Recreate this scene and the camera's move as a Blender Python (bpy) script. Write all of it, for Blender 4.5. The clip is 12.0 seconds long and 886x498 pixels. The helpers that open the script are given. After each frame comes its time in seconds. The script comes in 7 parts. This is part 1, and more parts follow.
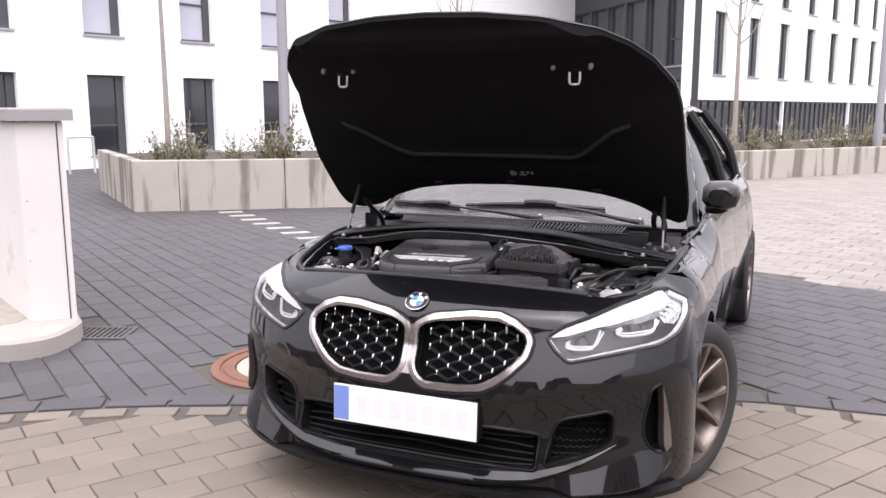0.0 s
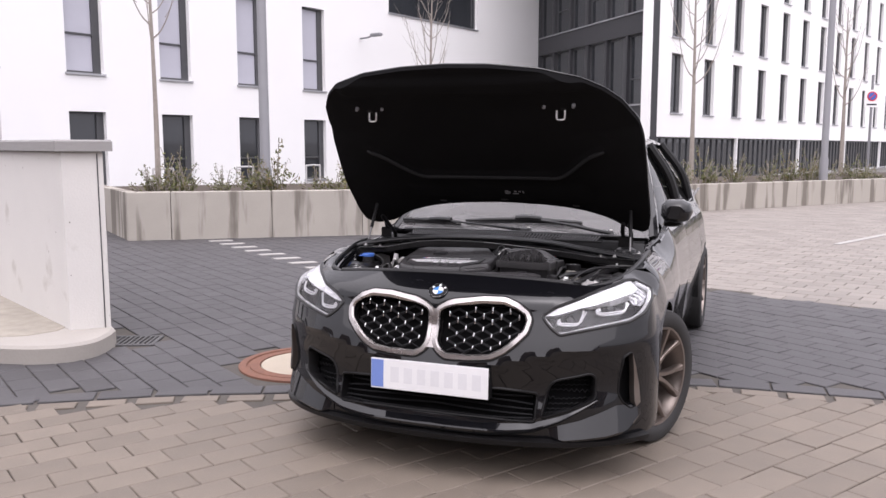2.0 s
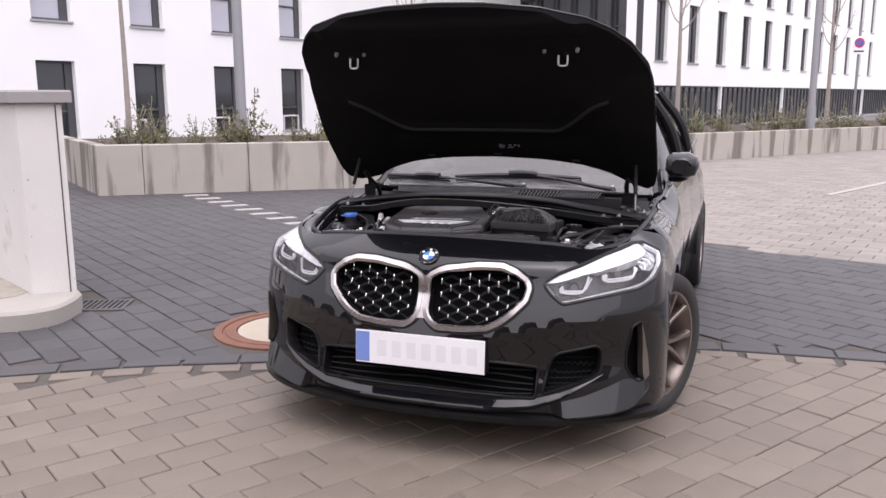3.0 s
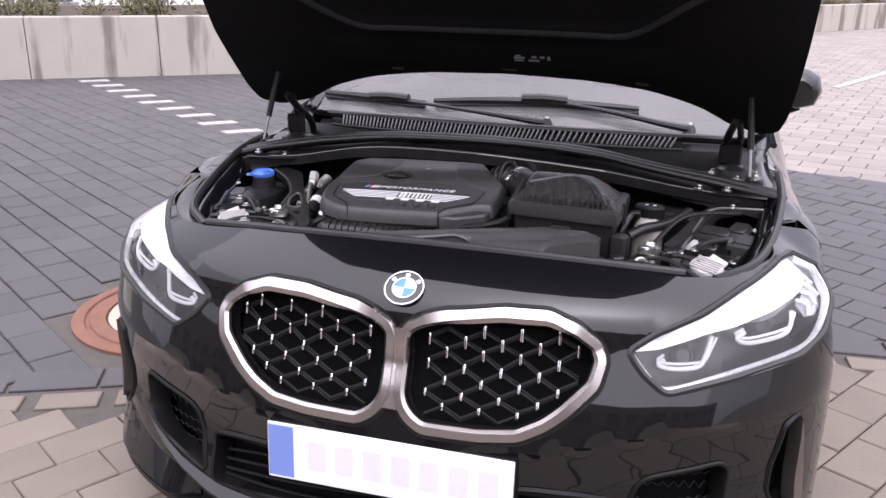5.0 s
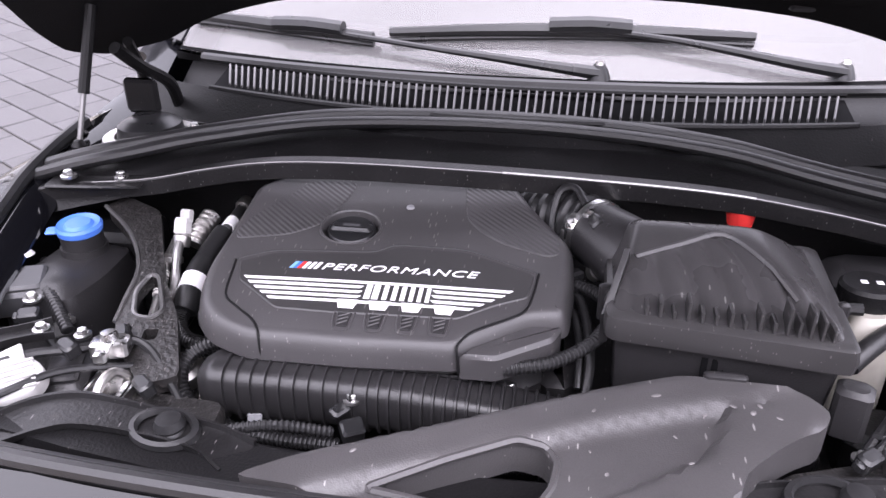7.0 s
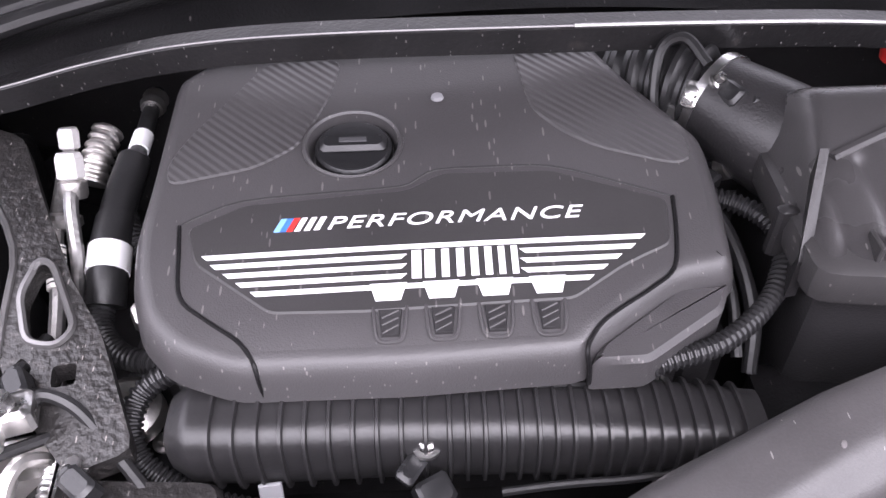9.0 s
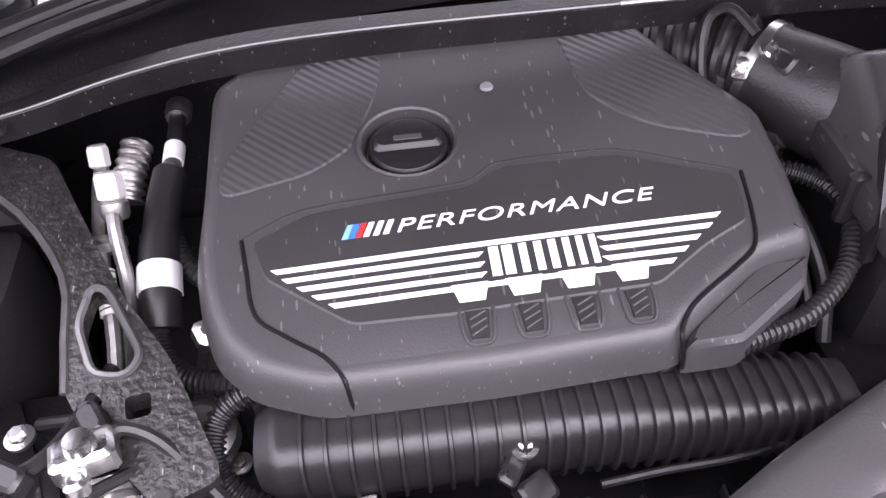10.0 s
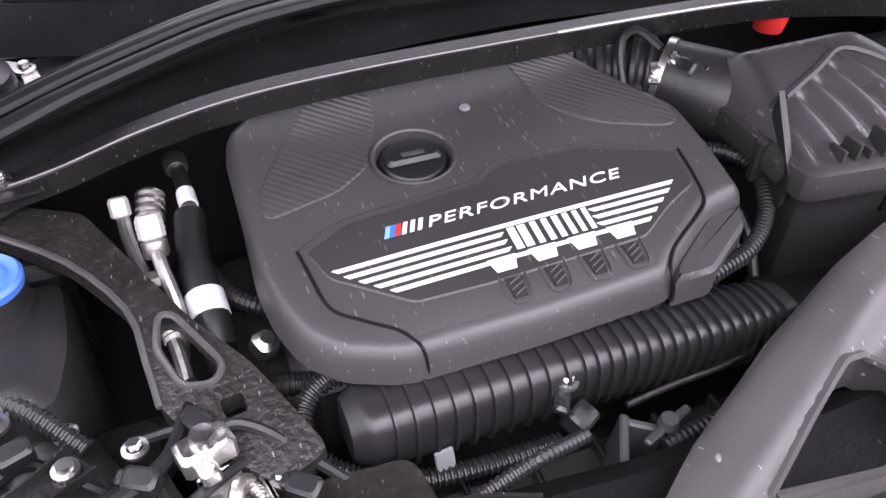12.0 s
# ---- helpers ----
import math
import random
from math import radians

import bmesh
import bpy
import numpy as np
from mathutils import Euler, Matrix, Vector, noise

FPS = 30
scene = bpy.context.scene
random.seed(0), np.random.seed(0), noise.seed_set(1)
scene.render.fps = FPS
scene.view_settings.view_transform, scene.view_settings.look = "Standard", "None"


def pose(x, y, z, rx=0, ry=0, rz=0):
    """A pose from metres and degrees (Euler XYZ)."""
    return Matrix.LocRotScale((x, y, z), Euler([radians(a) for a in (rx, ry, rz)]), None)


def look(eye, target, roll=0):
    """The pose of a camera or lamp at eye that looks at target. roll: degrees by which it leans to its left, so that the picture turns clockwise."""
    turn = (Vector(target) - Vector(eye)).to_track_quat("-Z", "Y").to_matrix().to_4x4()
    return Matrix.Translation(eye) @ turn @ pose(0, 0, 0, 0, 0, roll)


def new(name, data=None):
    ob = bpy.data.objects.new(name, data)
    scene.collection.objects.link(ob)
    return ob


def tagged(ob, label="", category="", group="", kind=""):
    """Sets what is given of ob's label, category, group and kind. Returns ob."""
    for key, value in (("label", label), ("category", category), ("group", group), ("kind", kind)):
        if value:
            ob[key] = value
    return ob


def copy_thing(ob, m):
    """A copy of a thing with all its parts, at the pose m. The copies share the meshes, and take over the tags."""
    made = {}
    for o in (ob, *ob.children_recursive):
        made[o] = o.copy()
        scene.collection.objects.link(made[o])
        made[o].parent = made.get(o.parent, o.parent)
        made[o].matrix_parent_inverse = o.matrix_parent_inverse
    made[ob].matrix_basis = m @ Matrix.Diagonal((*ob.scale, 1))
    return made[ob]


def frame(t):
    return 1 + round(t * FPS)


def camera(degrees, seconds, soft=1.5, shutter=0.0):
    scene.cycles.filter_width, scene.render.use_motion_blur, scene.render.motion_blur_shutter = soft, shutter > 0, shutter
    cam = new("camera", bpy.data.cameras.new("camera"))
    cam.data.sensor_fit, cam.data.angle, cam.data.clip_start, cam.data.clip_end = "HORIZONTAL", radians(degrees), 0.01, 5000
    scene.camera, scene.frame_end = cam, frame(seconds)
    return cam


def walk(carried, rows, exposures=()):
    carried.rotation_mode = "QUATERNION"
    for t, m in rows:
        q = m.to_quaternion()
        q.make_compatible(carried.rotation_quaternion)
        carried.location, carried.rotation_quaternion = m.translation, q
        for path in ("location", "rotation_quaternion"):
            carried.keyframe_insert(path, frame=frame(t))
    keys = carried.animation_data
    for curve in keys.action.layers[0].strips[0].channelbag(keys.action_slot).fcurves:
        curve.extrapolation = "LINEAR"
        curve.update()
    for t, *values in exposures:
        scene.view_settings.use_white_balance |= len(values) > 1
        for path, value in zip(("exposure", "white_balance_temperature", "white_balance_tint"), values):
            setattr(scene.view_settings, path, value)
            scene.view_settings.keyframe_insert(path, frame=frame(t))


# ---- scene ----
from mathutils import geometry

cam = camera(55.4, 12.0)
PATH = [
    (0, (1.205, -2.389, 1.458), (0.423, -0.58, 1.12), -0.1),
    (0.5, (1.311, -2.698, 1.46), (0.534, -0.884, 1.137), 0.2),
    (1, (1.287, -2.932, 1.443), (0.553, -1.094, 1.156), -0.1),
    (1.5, (1.3, -3.114, 1.437), (0.584, -1.267, 1.16), 0.6),
    (2, (1.301, -3.181, 1.431), (0.594, -1.327, 1.178), 0.0),
    (2.5, (1.256, -3.131, 1.438), (0.562, -1.274, 1.172), 0.1),
    (3, (1.145, -2.882, 1.43), (0.487, -1.03, 1.061), -0.2),
    (3.2, (1.082, -2.742, 1.445), (0.434, -0.89, 1.059), 0.4),
    (4.8, (0.567, -1.523, 1.460), (0.049, 0.306, 0.837), -0.0),
    (5, (0.508, -1.360, 1.441), (0.002, 0.459, 0.782), 0.9),
    (5.5, (0.370, -0.981, 1.444), (-0.092, 0.817, 0.699), -1.4),
    (6, (0.266, -0.674, 1.457), (-0.136, 1.095, 0.617), -0.4),
    (6.5, (0.176, -0.399, 1.441), (-0.189, 1.339, 0.522), 0.0),
    (6.7, (0.128, -0.320, 1.433), (-0.202, 1.413, 0.491), 0.1),
    (8.3, (-0.097, 0.109, 1.349), (-0.143, 1.608, 0.025), -2.2),
    (8.5, (-0.118, 0.137, 1.325), (-0.138, 1.634, -0.002), -1.8),
    (9, (-0.150, 0.195, 1.322), (-0.130, 1.597, -0.103), -1.4),
    (9.5, (-0.200, 0.219, 1.318), (-0.138, 1.579, -0.147), -2.1),
    (10, (-0.238, 0.224, 1.323), (-0.125, 1.581, -0.141), -3.1),
    (10.5, (-0.282, 0.226, 1.318), (-0.104, 1.606, -0.118), -4.1),
    (11, (-0.346, 0.241, 1.321), (-0.091, 1.606, -0.119), -2.5),
    (11.5, (-0.405, 0.220, 1.346), (0.036, 1.566, -0.065), -0.3),
    (12, (-0.443, 0.128, 1.362), (0.111, 1.504, 0.021), 0.9),
]
EXPOSURES = [(0.0, 0.76, 6350, 19), (0.6, 0.62, 6350, 19), (1.4, 0.46, 6350, 19), (2.6, 0.31, 6350, 20), (4.2, 0.54, 6250, 22), (5.5, 0.88, 6150, 23), (6.7, 1.50, 6100, 24), (8.3, 2.06, 6200, 23), (9.0, 1.93, 6200, 23), (10.0, 1.76, 6200, 24), (12.0, 1.64, 6250, 25)]
walk(cam, [(t, look(eye, target, roll)) for t, eye, target, roll in PATH], EXPOSURES)

# ---- world and light: an overcast day ----
world = bpy.data.worlds.new("overcast_sky")
scene.world = world
world.use_nodes = True
wn = world.node_tree
sky = wn.nodes.new("ShaderNodeTexSky")
sky.sky_type, sky.sun_disc = "NISHITA", False
sky.sun_elevation, sky.sun_rotation = radians(70), radians(154)
sky.air_density, sky.dust_density, sky.ozone_density = 1.0, 8.0, 1.0
pale = wn.nodes.new("ShaderNodeHueSaturation")
pale.inputs["Saturation"].default_value = 0.16
wn.links.new(sky.outputs[0], pale.inputs["Color"])
cloud = wn.nodes.new("ShaderNodeMix")
cloud.data_type = "RGBA"
cloud.inputs["Factor"].default_value = 0.6
deck, high, rise = wn.nodes.new("ShaderNodeTexCoord"), wn.nodes.new("ShaderNodeSeparateXYZ"), wn.nodes.new("ShaderNodeMapRange")
tone = wn.nodes.new("ShaderNodeVectorMath")
tone.operation = "SCALE"
tone.inputs[0].default_value = (9.2, 9.2, 9.5)
rise.inputs["To Min"].default_value, rise.inputs["To Max"].default_value = 0.84, 1.32
wn.links.new(deck.outputs["Generated"], high.inputs[0])
wn.links.new(high.outputs["Z"], rise.inputs["Value"])
wn.links.new(rise.outputs[0], tone.inputs["Scale"])
wn.links.new(tone.outputs[0], cloud.inputs["B"])
wn.links.new(pale.outputs[0], cloud.inputs["A"])
wn.links.new(cloud.outputs["Result"], wn.nodes["Background"].inputs[0])
wn.nodes["Background"].inputs[1].default_value = 0.15

sun = new("overcast_sun", bpy.data.lights.new("overcast_sun", "SUN"))
sun.data.energy, sun.data.angle, sun.data.color = 1.5, radians(120), (1.0, 0.97, 0.94)
sun.matrix_world = look((3, -6.2, 19.2), (0, 0, 0))


# ---- materials ----
def mat(name, base, rough=0.5, metal=0.0, var=0.12, scale=6.0, fine=90.0, bump=0.15, coat=0.0, spec=0.5, stain=None, island=False, each=0.0, rvar=0.1, fleck=None):
    """A surface with cloudy variation at two scales, grain relief and, where asked, stains and differences from piece to piece."""
    m = bpy.data.materials.new(name)
    m.use_nodes = True
    nt = m.node_tree
    b = nt.nodes["Principled BSDF"]
    b.inputs["Metallic"].default_value = metal
    b.inputs["Coat Weight"].default_value = coat
    b.inputs["Coat Roughness"].default_value = 0.03
    b.inputs["Specular IOR Level"].default_value = spec
    tc = nt.nodes.new("ShaderNodeTexCoord")
    src = tc.outputs["Object"]

    def tex(s, detail=4.0):
        n = nt.nodes.new("ShaderNodeTexNoise")
        n.inputs["Scale"].default_value, n.inputs["Detail"].default_value = s, detail
        nt.links.new(src, n.inputs["Vector"])
        return n.outputs["Fac"]

    def calc(op, a, c):
        n = nt.nodes.new("ShaderNodeMath")
        n.operation = op
        for i, v in enumerate((a, c)):
            if isinstance(v, (int, float)):
                n.inputs[i].default_value = v
            else:
                nt.links.new(v, n.inputs[i])
        return n.outputs[0]

    big, small = tex(scale), tex(fine, 2.0)
    f = calc("ADD", calc("MULTIPLY", calc("SUBTRACT", big, 0.5), 2.4 * var), calc("MULTIPLY", calc("SUBTRACT", small, 0.5), 1.2 * var))
    if each:
        if island:
            r = nt.nodes.new("ShaderNodeNewGeometry").outputs["Random Per Island"]
        else:
            r = nt.nodes.new("ShaderNodeObjectInfo").outputs["Random"]
        f = calc("ADD", f, calc("MULTIPLY", calc("SUBTRACT", r, 0.5), each))
    f = calc("ADD", f, 1.0)
    mul = nt.nodes.new("ShaderNodeVectorMath")
    mul.operation = "SCALE"
    mul.inputs[0].default_value = base
    nt.links.new(f, mul.inputs["Scale"])
    colour = mul.outputs[0]
    if stain:
        tint, size, share = stain
        ramp = nt.nodes.new("ShaderNodeValToRGB")
        ramp.color_ramp.elements[0].position = 1 - share - 0.08
        ramp.color_ramp.elements[1].position = min(1.0, 1 - share + 0.08)
        nt.links.new(tex(size, 6.0), ramp.inputs[0])
        mix = nt.nodes.new("ShaderNodeMix")
        mix.data_type = "RGBA"
        nt.links.new(ramp.outputs[0], mix.inputs["Factor"])
        nt.links.new(colour, mix.inputs["A"])
        mix.inputs["B"].default_value = (*tint, 1)
        colour = mix.outputs["Result"]
    if fleck:
        tint, size, reach, share, slant = fleck
        mp = nt.nodes.new("ShaderNodeMapping")
        mp.inputs["Rotation"].default_value = (0, 0, radians(slant))
        mp.inputs["Scale"].default_value = (1.9, 0.34, 1.0)
        nt.links.new(src, mp.inputs["Vector"])
        vo = nt.nodes.new("ShaderNodeTexVoronoi")
        vo.inputs["Scale"].default_value = size
        nt.links.new(mp.outputs[0], vo.inputs["Vector"])
        few = nt.nodes.new("ShaderNodeSeparateColor")
        nt.links.new(vo.outputs["Color"], few.inputs[0])
        near = calc("LESS_THAN", vo.outputs["Distance"], calc("MULTIPLY", few.outputs["Green"], reach))
        hit = calc("MULTIPLY", near, calc("LESS_THAN", few.outputs["Red"], calc("MULTIPLY", tex(scale * 1.7, 3.0), 2 * share)))
        mix = nt.nodes.new("ShaderNodeMix")
        mix.data_type = "RGBA"
        nt.links.new(calc("MULTIPLY", hit, 0.85), mix.inputs["Factor"])
        nt.links.new(colour, mix.inputs["A"])
        mix.inputs["B"].default_value = (*tint, 1)
        colour = mix.outputs["Result"]
    nt.links.new(colour, b.inputs["Base Color"])
    nt.links.new(calc("ADD", calc("MULTIPLY", calc("SUBTRACT", big, 0.5), 2 * rvar), rough), b.inputs["Roughness"])
    if bump:
        bn = nt.nodes.new("ShaderNodeBump")
        bn.inputs["Strength"].default_value, bn.inputs["Distance"].default_value = bump, 0.004
        nt.links.new(small, bn.inputs["Height"])
        nt.links.new(bn.outputs[0], b.inputs["Normal"])
    return m


def thin(name, tint, ior=1.5, pale_film=0.0, rough=0.02):
    """A thin pane: clear or tinted, with a clean reflection, and a pale film where asked."""
    m = bpy.data.materials.new(name)
    m.use_nodes = True
    nt = m.node_tree
    out = nt.nodes["Material Output"]
    nt.nodes.remove(nt.nodes["Principled BSDF"])
    tr, gl, fr, mx = (nt.nodes.new(k) for k in ("ShaderNodeBsdfTransparent", "ShaderNodeBsdfGlossy", "ShaderNodeFresnel", "ShaderNodeMixShader"))
    tr.inputs["Color"].default_value = (*tint, 1)
    gl.inputs["Roughness"].default_value = rough
    fr.inputs["IOR"].default_value = ior
    nt.links.new(fr.outputs[0], mx.inputs[0])
    nt.links.new(tr.outputs[0], mx.inputs[1])
    nt.links.new(gl.outputs[0], mx.inputs[2])
    last = mx
    if pale_film:
        df, nz, mu, m2 = (nt.nodes.new(k) for k in ("ShaderNodeBsdfDiffuse", "ShaderNodeTexNoise", "ShaderNodeMath", "ShaderNodeMixShader"))
        df.inputs["Color"].default_value = (0.55, 0.53, 0.53, 1)
        nz.inputs["Scale"].default_value, nz.inputs["Detail"].default_value = 2.2, 2
        mu.operation = "MULTIPLY_ADD"
        mu.inputs[1].default_value, mu.inputs[2].default_value = 0.35 * pale_film, 0.5 * pale_film
        nt.links.new(nz.outputs["Fac"], mu.inputs[0])
        nt.links.new(mu.outputs[0], m2.inputs[0])
        nt.links.new(mx.outputs[0], m2.inputs[1])
        nt.links.new(df.outputs[0], m2.inputs[2])
        last = m2
    nt.links.new(last.outputs[0], out.inputs[0])
    return m


PAINT = mat("black_car_paint", (0.004, 0.004, 0.0052), 0.30, 0.0, var=0.05, scale=3, bump=0.0, coat=1.0, rvar=0.02, spec=0.05)
PAINT.node_tree.nodes["Principled BSDF"].inputs["Coat IOR"].default_value = 1.5
PLASTIC = mat("matt_black_plastic", (0.022, 0.021, 0.022), 0.38, var=0.3, scale=9, fine=420, bump=0.12, rvar=0.14, spec=0.45, stain=((0.045, 0.042, 0.041), 26, 0.2), fleck=((0.10, 0.095, 0.09), 130, 0.3, 0.12, 20))
COVERP = mat("grained_cover_plastic", (0.051, 0.0485, 0.050), 0.38, var=0.20, scale=6, fine=700, bump=0.12, rvar=0.08, stain=((0.074, 0.070, 0.068), 15, 0.16), fleck=((0.15, 0.142, 0.138), 150, 0.30, 0.34, 24))
# darker than COVERP: shade on the cover's middle is put into the colour
PANELP = mat("darker_cover_plastic", (0.034, 0.0325, 0.033), 0.38, var=0.2, scale=7, fine=700, bump=0.08, rvar=0.06, stain=((0.042, 0.039, 0.038), 14, 0.18), fleck=((0.12, 0.113, 0.11), 150, 0.30, 0.36, 24))
SCOOPP = mat("dusty_scoop_plastic", (0.058, 0.055, 0.056), 0.36, var=0.28, scale=8, fine=500, bump=0.12, rvar=0.10, stain=((0.080, 0.076, 0.075), 16, 0.2), fleck=((0.24, 0.23, 0.225), 140, 0.3, 0.12, 60))
DARKP = mat("dull_black_plastic", (0.0075, 0.0072, 0.0077), 0.42, var=0.4, scale=12, fine=300, bump=0.2, spec=0.22, fleck=((0.06, 0.056, 0.054), 140, 0.3, 0.08, 40))
RUBBER = mat("black_rubber", (0.0155, 0.0152, 0.016), 0.40, var=0.3, scale=10, fine=250, bump=0.08)
TYRE = mat("tyre_rubber", (0.022, 0.021, 0.021), 0.75, var=0.25, scale=14, fine=200, bump=0.2)
FELT = mat("black_felt", (0.0085, 0.0083, 0.009), 0.95, var=0.3, scale=5, fine=500, bump=0.4, spec=0.08)
DUSTY = mat("dusty_black_steel", (0.018, 0.0168, 0.0165), 0.38, var=0.5, scale=22, fine=160, bump=0.5, spec=0.5, stain=((0.042, 0.038, 0.037), 110, 0.36), fleck=((0.22, 0.20, 0.19), 260, 0.30, 0.18, 0))
BRACEM = mat("black_brace_paint", (0.012, 0.0115, 0.012), 0.36, var=0.5, scale=16, fine=200, bump=0.2, spec=0.4, stain=((0.028, 0.025, 0.024), 60, 0.28), fleck=((0.15, 0.14, 0.14), 170, 0.30, 0.20, 50))
STEEL = mat("bright_steel", (0.75, 0.74, 0.73), 0.3, 1.0, var=0.12, scale=30, fine=300, bump=0.05)
PIPEM = mat("dull_pipe_aluminium", (0.36, 0.35, 0.345), 0.42, 0.9, var=0.3, scale=30, fine=200, bump=0.15, stain=((0.14, 0.135, 0.13), 60, 0.25))
ALU = mat("dull_aluminium", (0.62, 0.60, 0.58), 0.38, 1.0, var=0.2, scale=25, fine=200, bump=0.12)
GRILLE = mat("satin_cerium_grey", (0.47, 0.44, 0.43), 0.27, 1.0, var=0.05, scale=8, fine=300, bump=0.02, rvar=0.03)
STUD = mat("polished_stud", (0.85, 0.85, 0.86), 0.14, 1.0, var=0.05, bump=0.0)
RIM = mat("bronze_grey_alloy", (0.24, 0.205, 0.185), 0.32, 0.85, var=0.12, scale=9, bump=0.03, stain=((0.12, 0.1, 0.085), 7, 0.2))
WHITEP = mat("white_print", (0.86, 0.85, 0.86), 0.45, var=0.05, bump=0.0)
WHITEPL = mat("white_plastic", (0.52, 0.505, 0.50), 0.4, var=0.12, scale=15, bump=0.05)
TANK = mat("yellowed_tank_plastic", (0.34, 0.32, 0.28), 0.4, var=0.14, scale=14, bump=0.05)
BLUE = mat("blue_cap_plastic", (0.075, 0.20, 0.66), 0.38, var=0.1, scale=20, bump=0.05)
BLUEPRINT = mat("blue_print", (0.05, 0.17, 0.50), 0.4, var=0.04, bump=0.0)
BADGEBLUE = mat("badge_blue", (0.06, 0.22, 0.58), 0.25, var=0.04, bump=0.0, coat=0.6)
BADGEBLACK = mat("badge_black", (0.014, 0.014, 0.016), 0.25, var=0.04, bump=0.0, coat=0.6)
REDPL = mat("red_plastic", (0.62, 0.035, 0.03), 0.4, var=0.1, scale=20, bump=0.05)
PLATEW = mat("plate_white", (0.74, 0.74, 0.75), 0.4, var=0.06, scale=5, bump=0.0)
PLATEB = mat("plate_blue", (0.16, 0.24, 0.56), 0.4, var=0.06, scale=5, bump=0.0)
LENS = thin("headlamp_lens", (0.96, 0.96, 0.97), 1.5, 0.06)
PANEG = thin("car_glass", (0.22, 0.24, 0.24), 1.55)
CHROMEIN = mat("headlamp_silver", (0.80, 0.80, 0.82), 0.16, 0.95, var=0.06, scale=20, bump=0.0)
LAMPDARK = mat("headlamp_black", (0.03, 0.03, 0.034), 0.25, var=0.1, bump=0.0)
# a pale diffuse film brightens the glass
WSCREEN = thin("windscreen_glass", (0.62, 0.64, 0.64), 1.6, 0.30, 0.10)
STEER = -22.0
CABIN = mat("dark_cabin_trim", (0.03, 0.03, 0.032), 0.7, var=0.2, bump=0.1)

CONCRETE = mat("cast_concrete", (0.36, 0.335, 0.305), 0.85, var=0.10, scale=3, fine=60, bump=0.35, stain=((0.33, 0.30, 0.27), 2.2, 0.30))
WALLPAINT = mat("painted_concrete_wall", (0.66, 0.64, 0.615), 0.8, var=0.05, scale=2.5, fine=80, bump=0.3, stain=((0.47, 0.44, 0.40), 3.5, 0.30), fleck=((0.20, 0.18, 0.16), 14, 0.16, 0.10, 70))
CAPSTONE = mat("grey_cap_slab", (0.30, 0.29, 0.285), 0.7, var=0.08, scale=6, bump=0.2)
RENDERW = mat("white_render", (0.88, 0.875, 0.87), 0.85, var=0.02, scale=0.8, fine=30, bump=0.1)
PAVEDARK = mat("grey_paving_stone", (0.064, 0.061, 0.064), 0.60, var=0.14, scale=5, fine=120, bump=0.45, island=True, each=0.22, stain=((0.086, 0.081, 0.079), 3.0, 0.25))
PAVETAN = mat("sand_paving_brick", (0.168, 0.139, 0.112), 0.62, var=0.18, scale=5, fine=120, bump=0.45, island=True, each=0.20, stain=((0.13, 0.114, 0.097), 2.5, 0.25))
PAVETANOBJ = mat("sand_paving_brick_single", (0.168, 0.139, 0.112), 0.62, var=0.18, scale=5, fine=120, bump=0.45, each=0.20, stain=((0.13, 0.114, 0.097), 2.5, 0.25))
JOINT = mat("sandy_joint", (0.082, 0.073, 0.064), 0.95, var=0.3, scale=20, bump=0.5)
GROUNDM = mat("far_ground", (0.17, 0.16, 0.15), 0.9, var=0.2, scale=0.4, bump=0.3)
LINEPAINT = mat("worn_white_marking", (0.36, 0.345, 0.33), 0.7, var=0.15, scale=12, bump=0.3)
RUSTY = mat("rusty_iron", (0.20, 0.095, 0.065), 0.8, 0.2, var=0.25, scale=14, bump=0.5, stain=((0.12, 0.07, 0.055), 20, 0.3))
MANCONC = mat("manhole_concrete", (0.40, 0.345, 0.275), 0.85, var=0.08, scale=8, bump=0.3)
IRON = mat("grey_cast_iron", (0.10, 0.098, 0.10), 0.6, 0.4, var=0.2, scale=20, bump=0.3)
POSTGREY = mat("grey_lamp_post", (0.26, 0.26, 0.275), 0.5, 0.3, var=0.05, scale=3, bump=0.05)
FRAMEM = mat("anthracite_window_frame", (0.065, 0.066, 0.07), 0.45, var=0.1, bump=0.05)
SILLM = mat("aluminium_sill", (0.42, 0.42, 0.44), 0.4, 0.6, var=0.05, bump=0.05)
WINGLASS = mat("dark_window_glass", (0.030, 0.033, 0.038), 0.04, var=0.3, scale=0.5, bump=0.0, spec=0.9, rvar=0.0)
BLIND = mat("pale_blind", (0.46, 0.46, 0.52), 0.5, var=0.06, scale=2, bump=0.05, coat=0.5)
PANELM = mat("dark_facade_panel", (0.040, 0.040, 0.045), 0.4, var=0.1, bump=0.05)
BARK = mat("young_bark", (0.30, 0.265, 0.235), 0.85, var=0.25, scale=12, bump=0.5)
LEAFG = mat("winter_shrub_leaf", (0.115, 0.125, 0.045), 0.7, var=0.3, scale=9, bump=0.1, island=True, each=0.7, stain=((0.22, 0.16, 0.075), 7, 0.4))
SOIL = mat("planter_soil", (0.06, 0.045, 0.033), 0.95, var=0.3, scale=9, bump=0.6)
SIGNRED = mat("sign_red", (0.55, 0.04, 0.06), 0.4, var=0.05, bump=0.0)
SIGNBLUE = mat("sign_blue", (0.05, 0.12, 0.45), 0.4, var=0.05, bump=0.0)


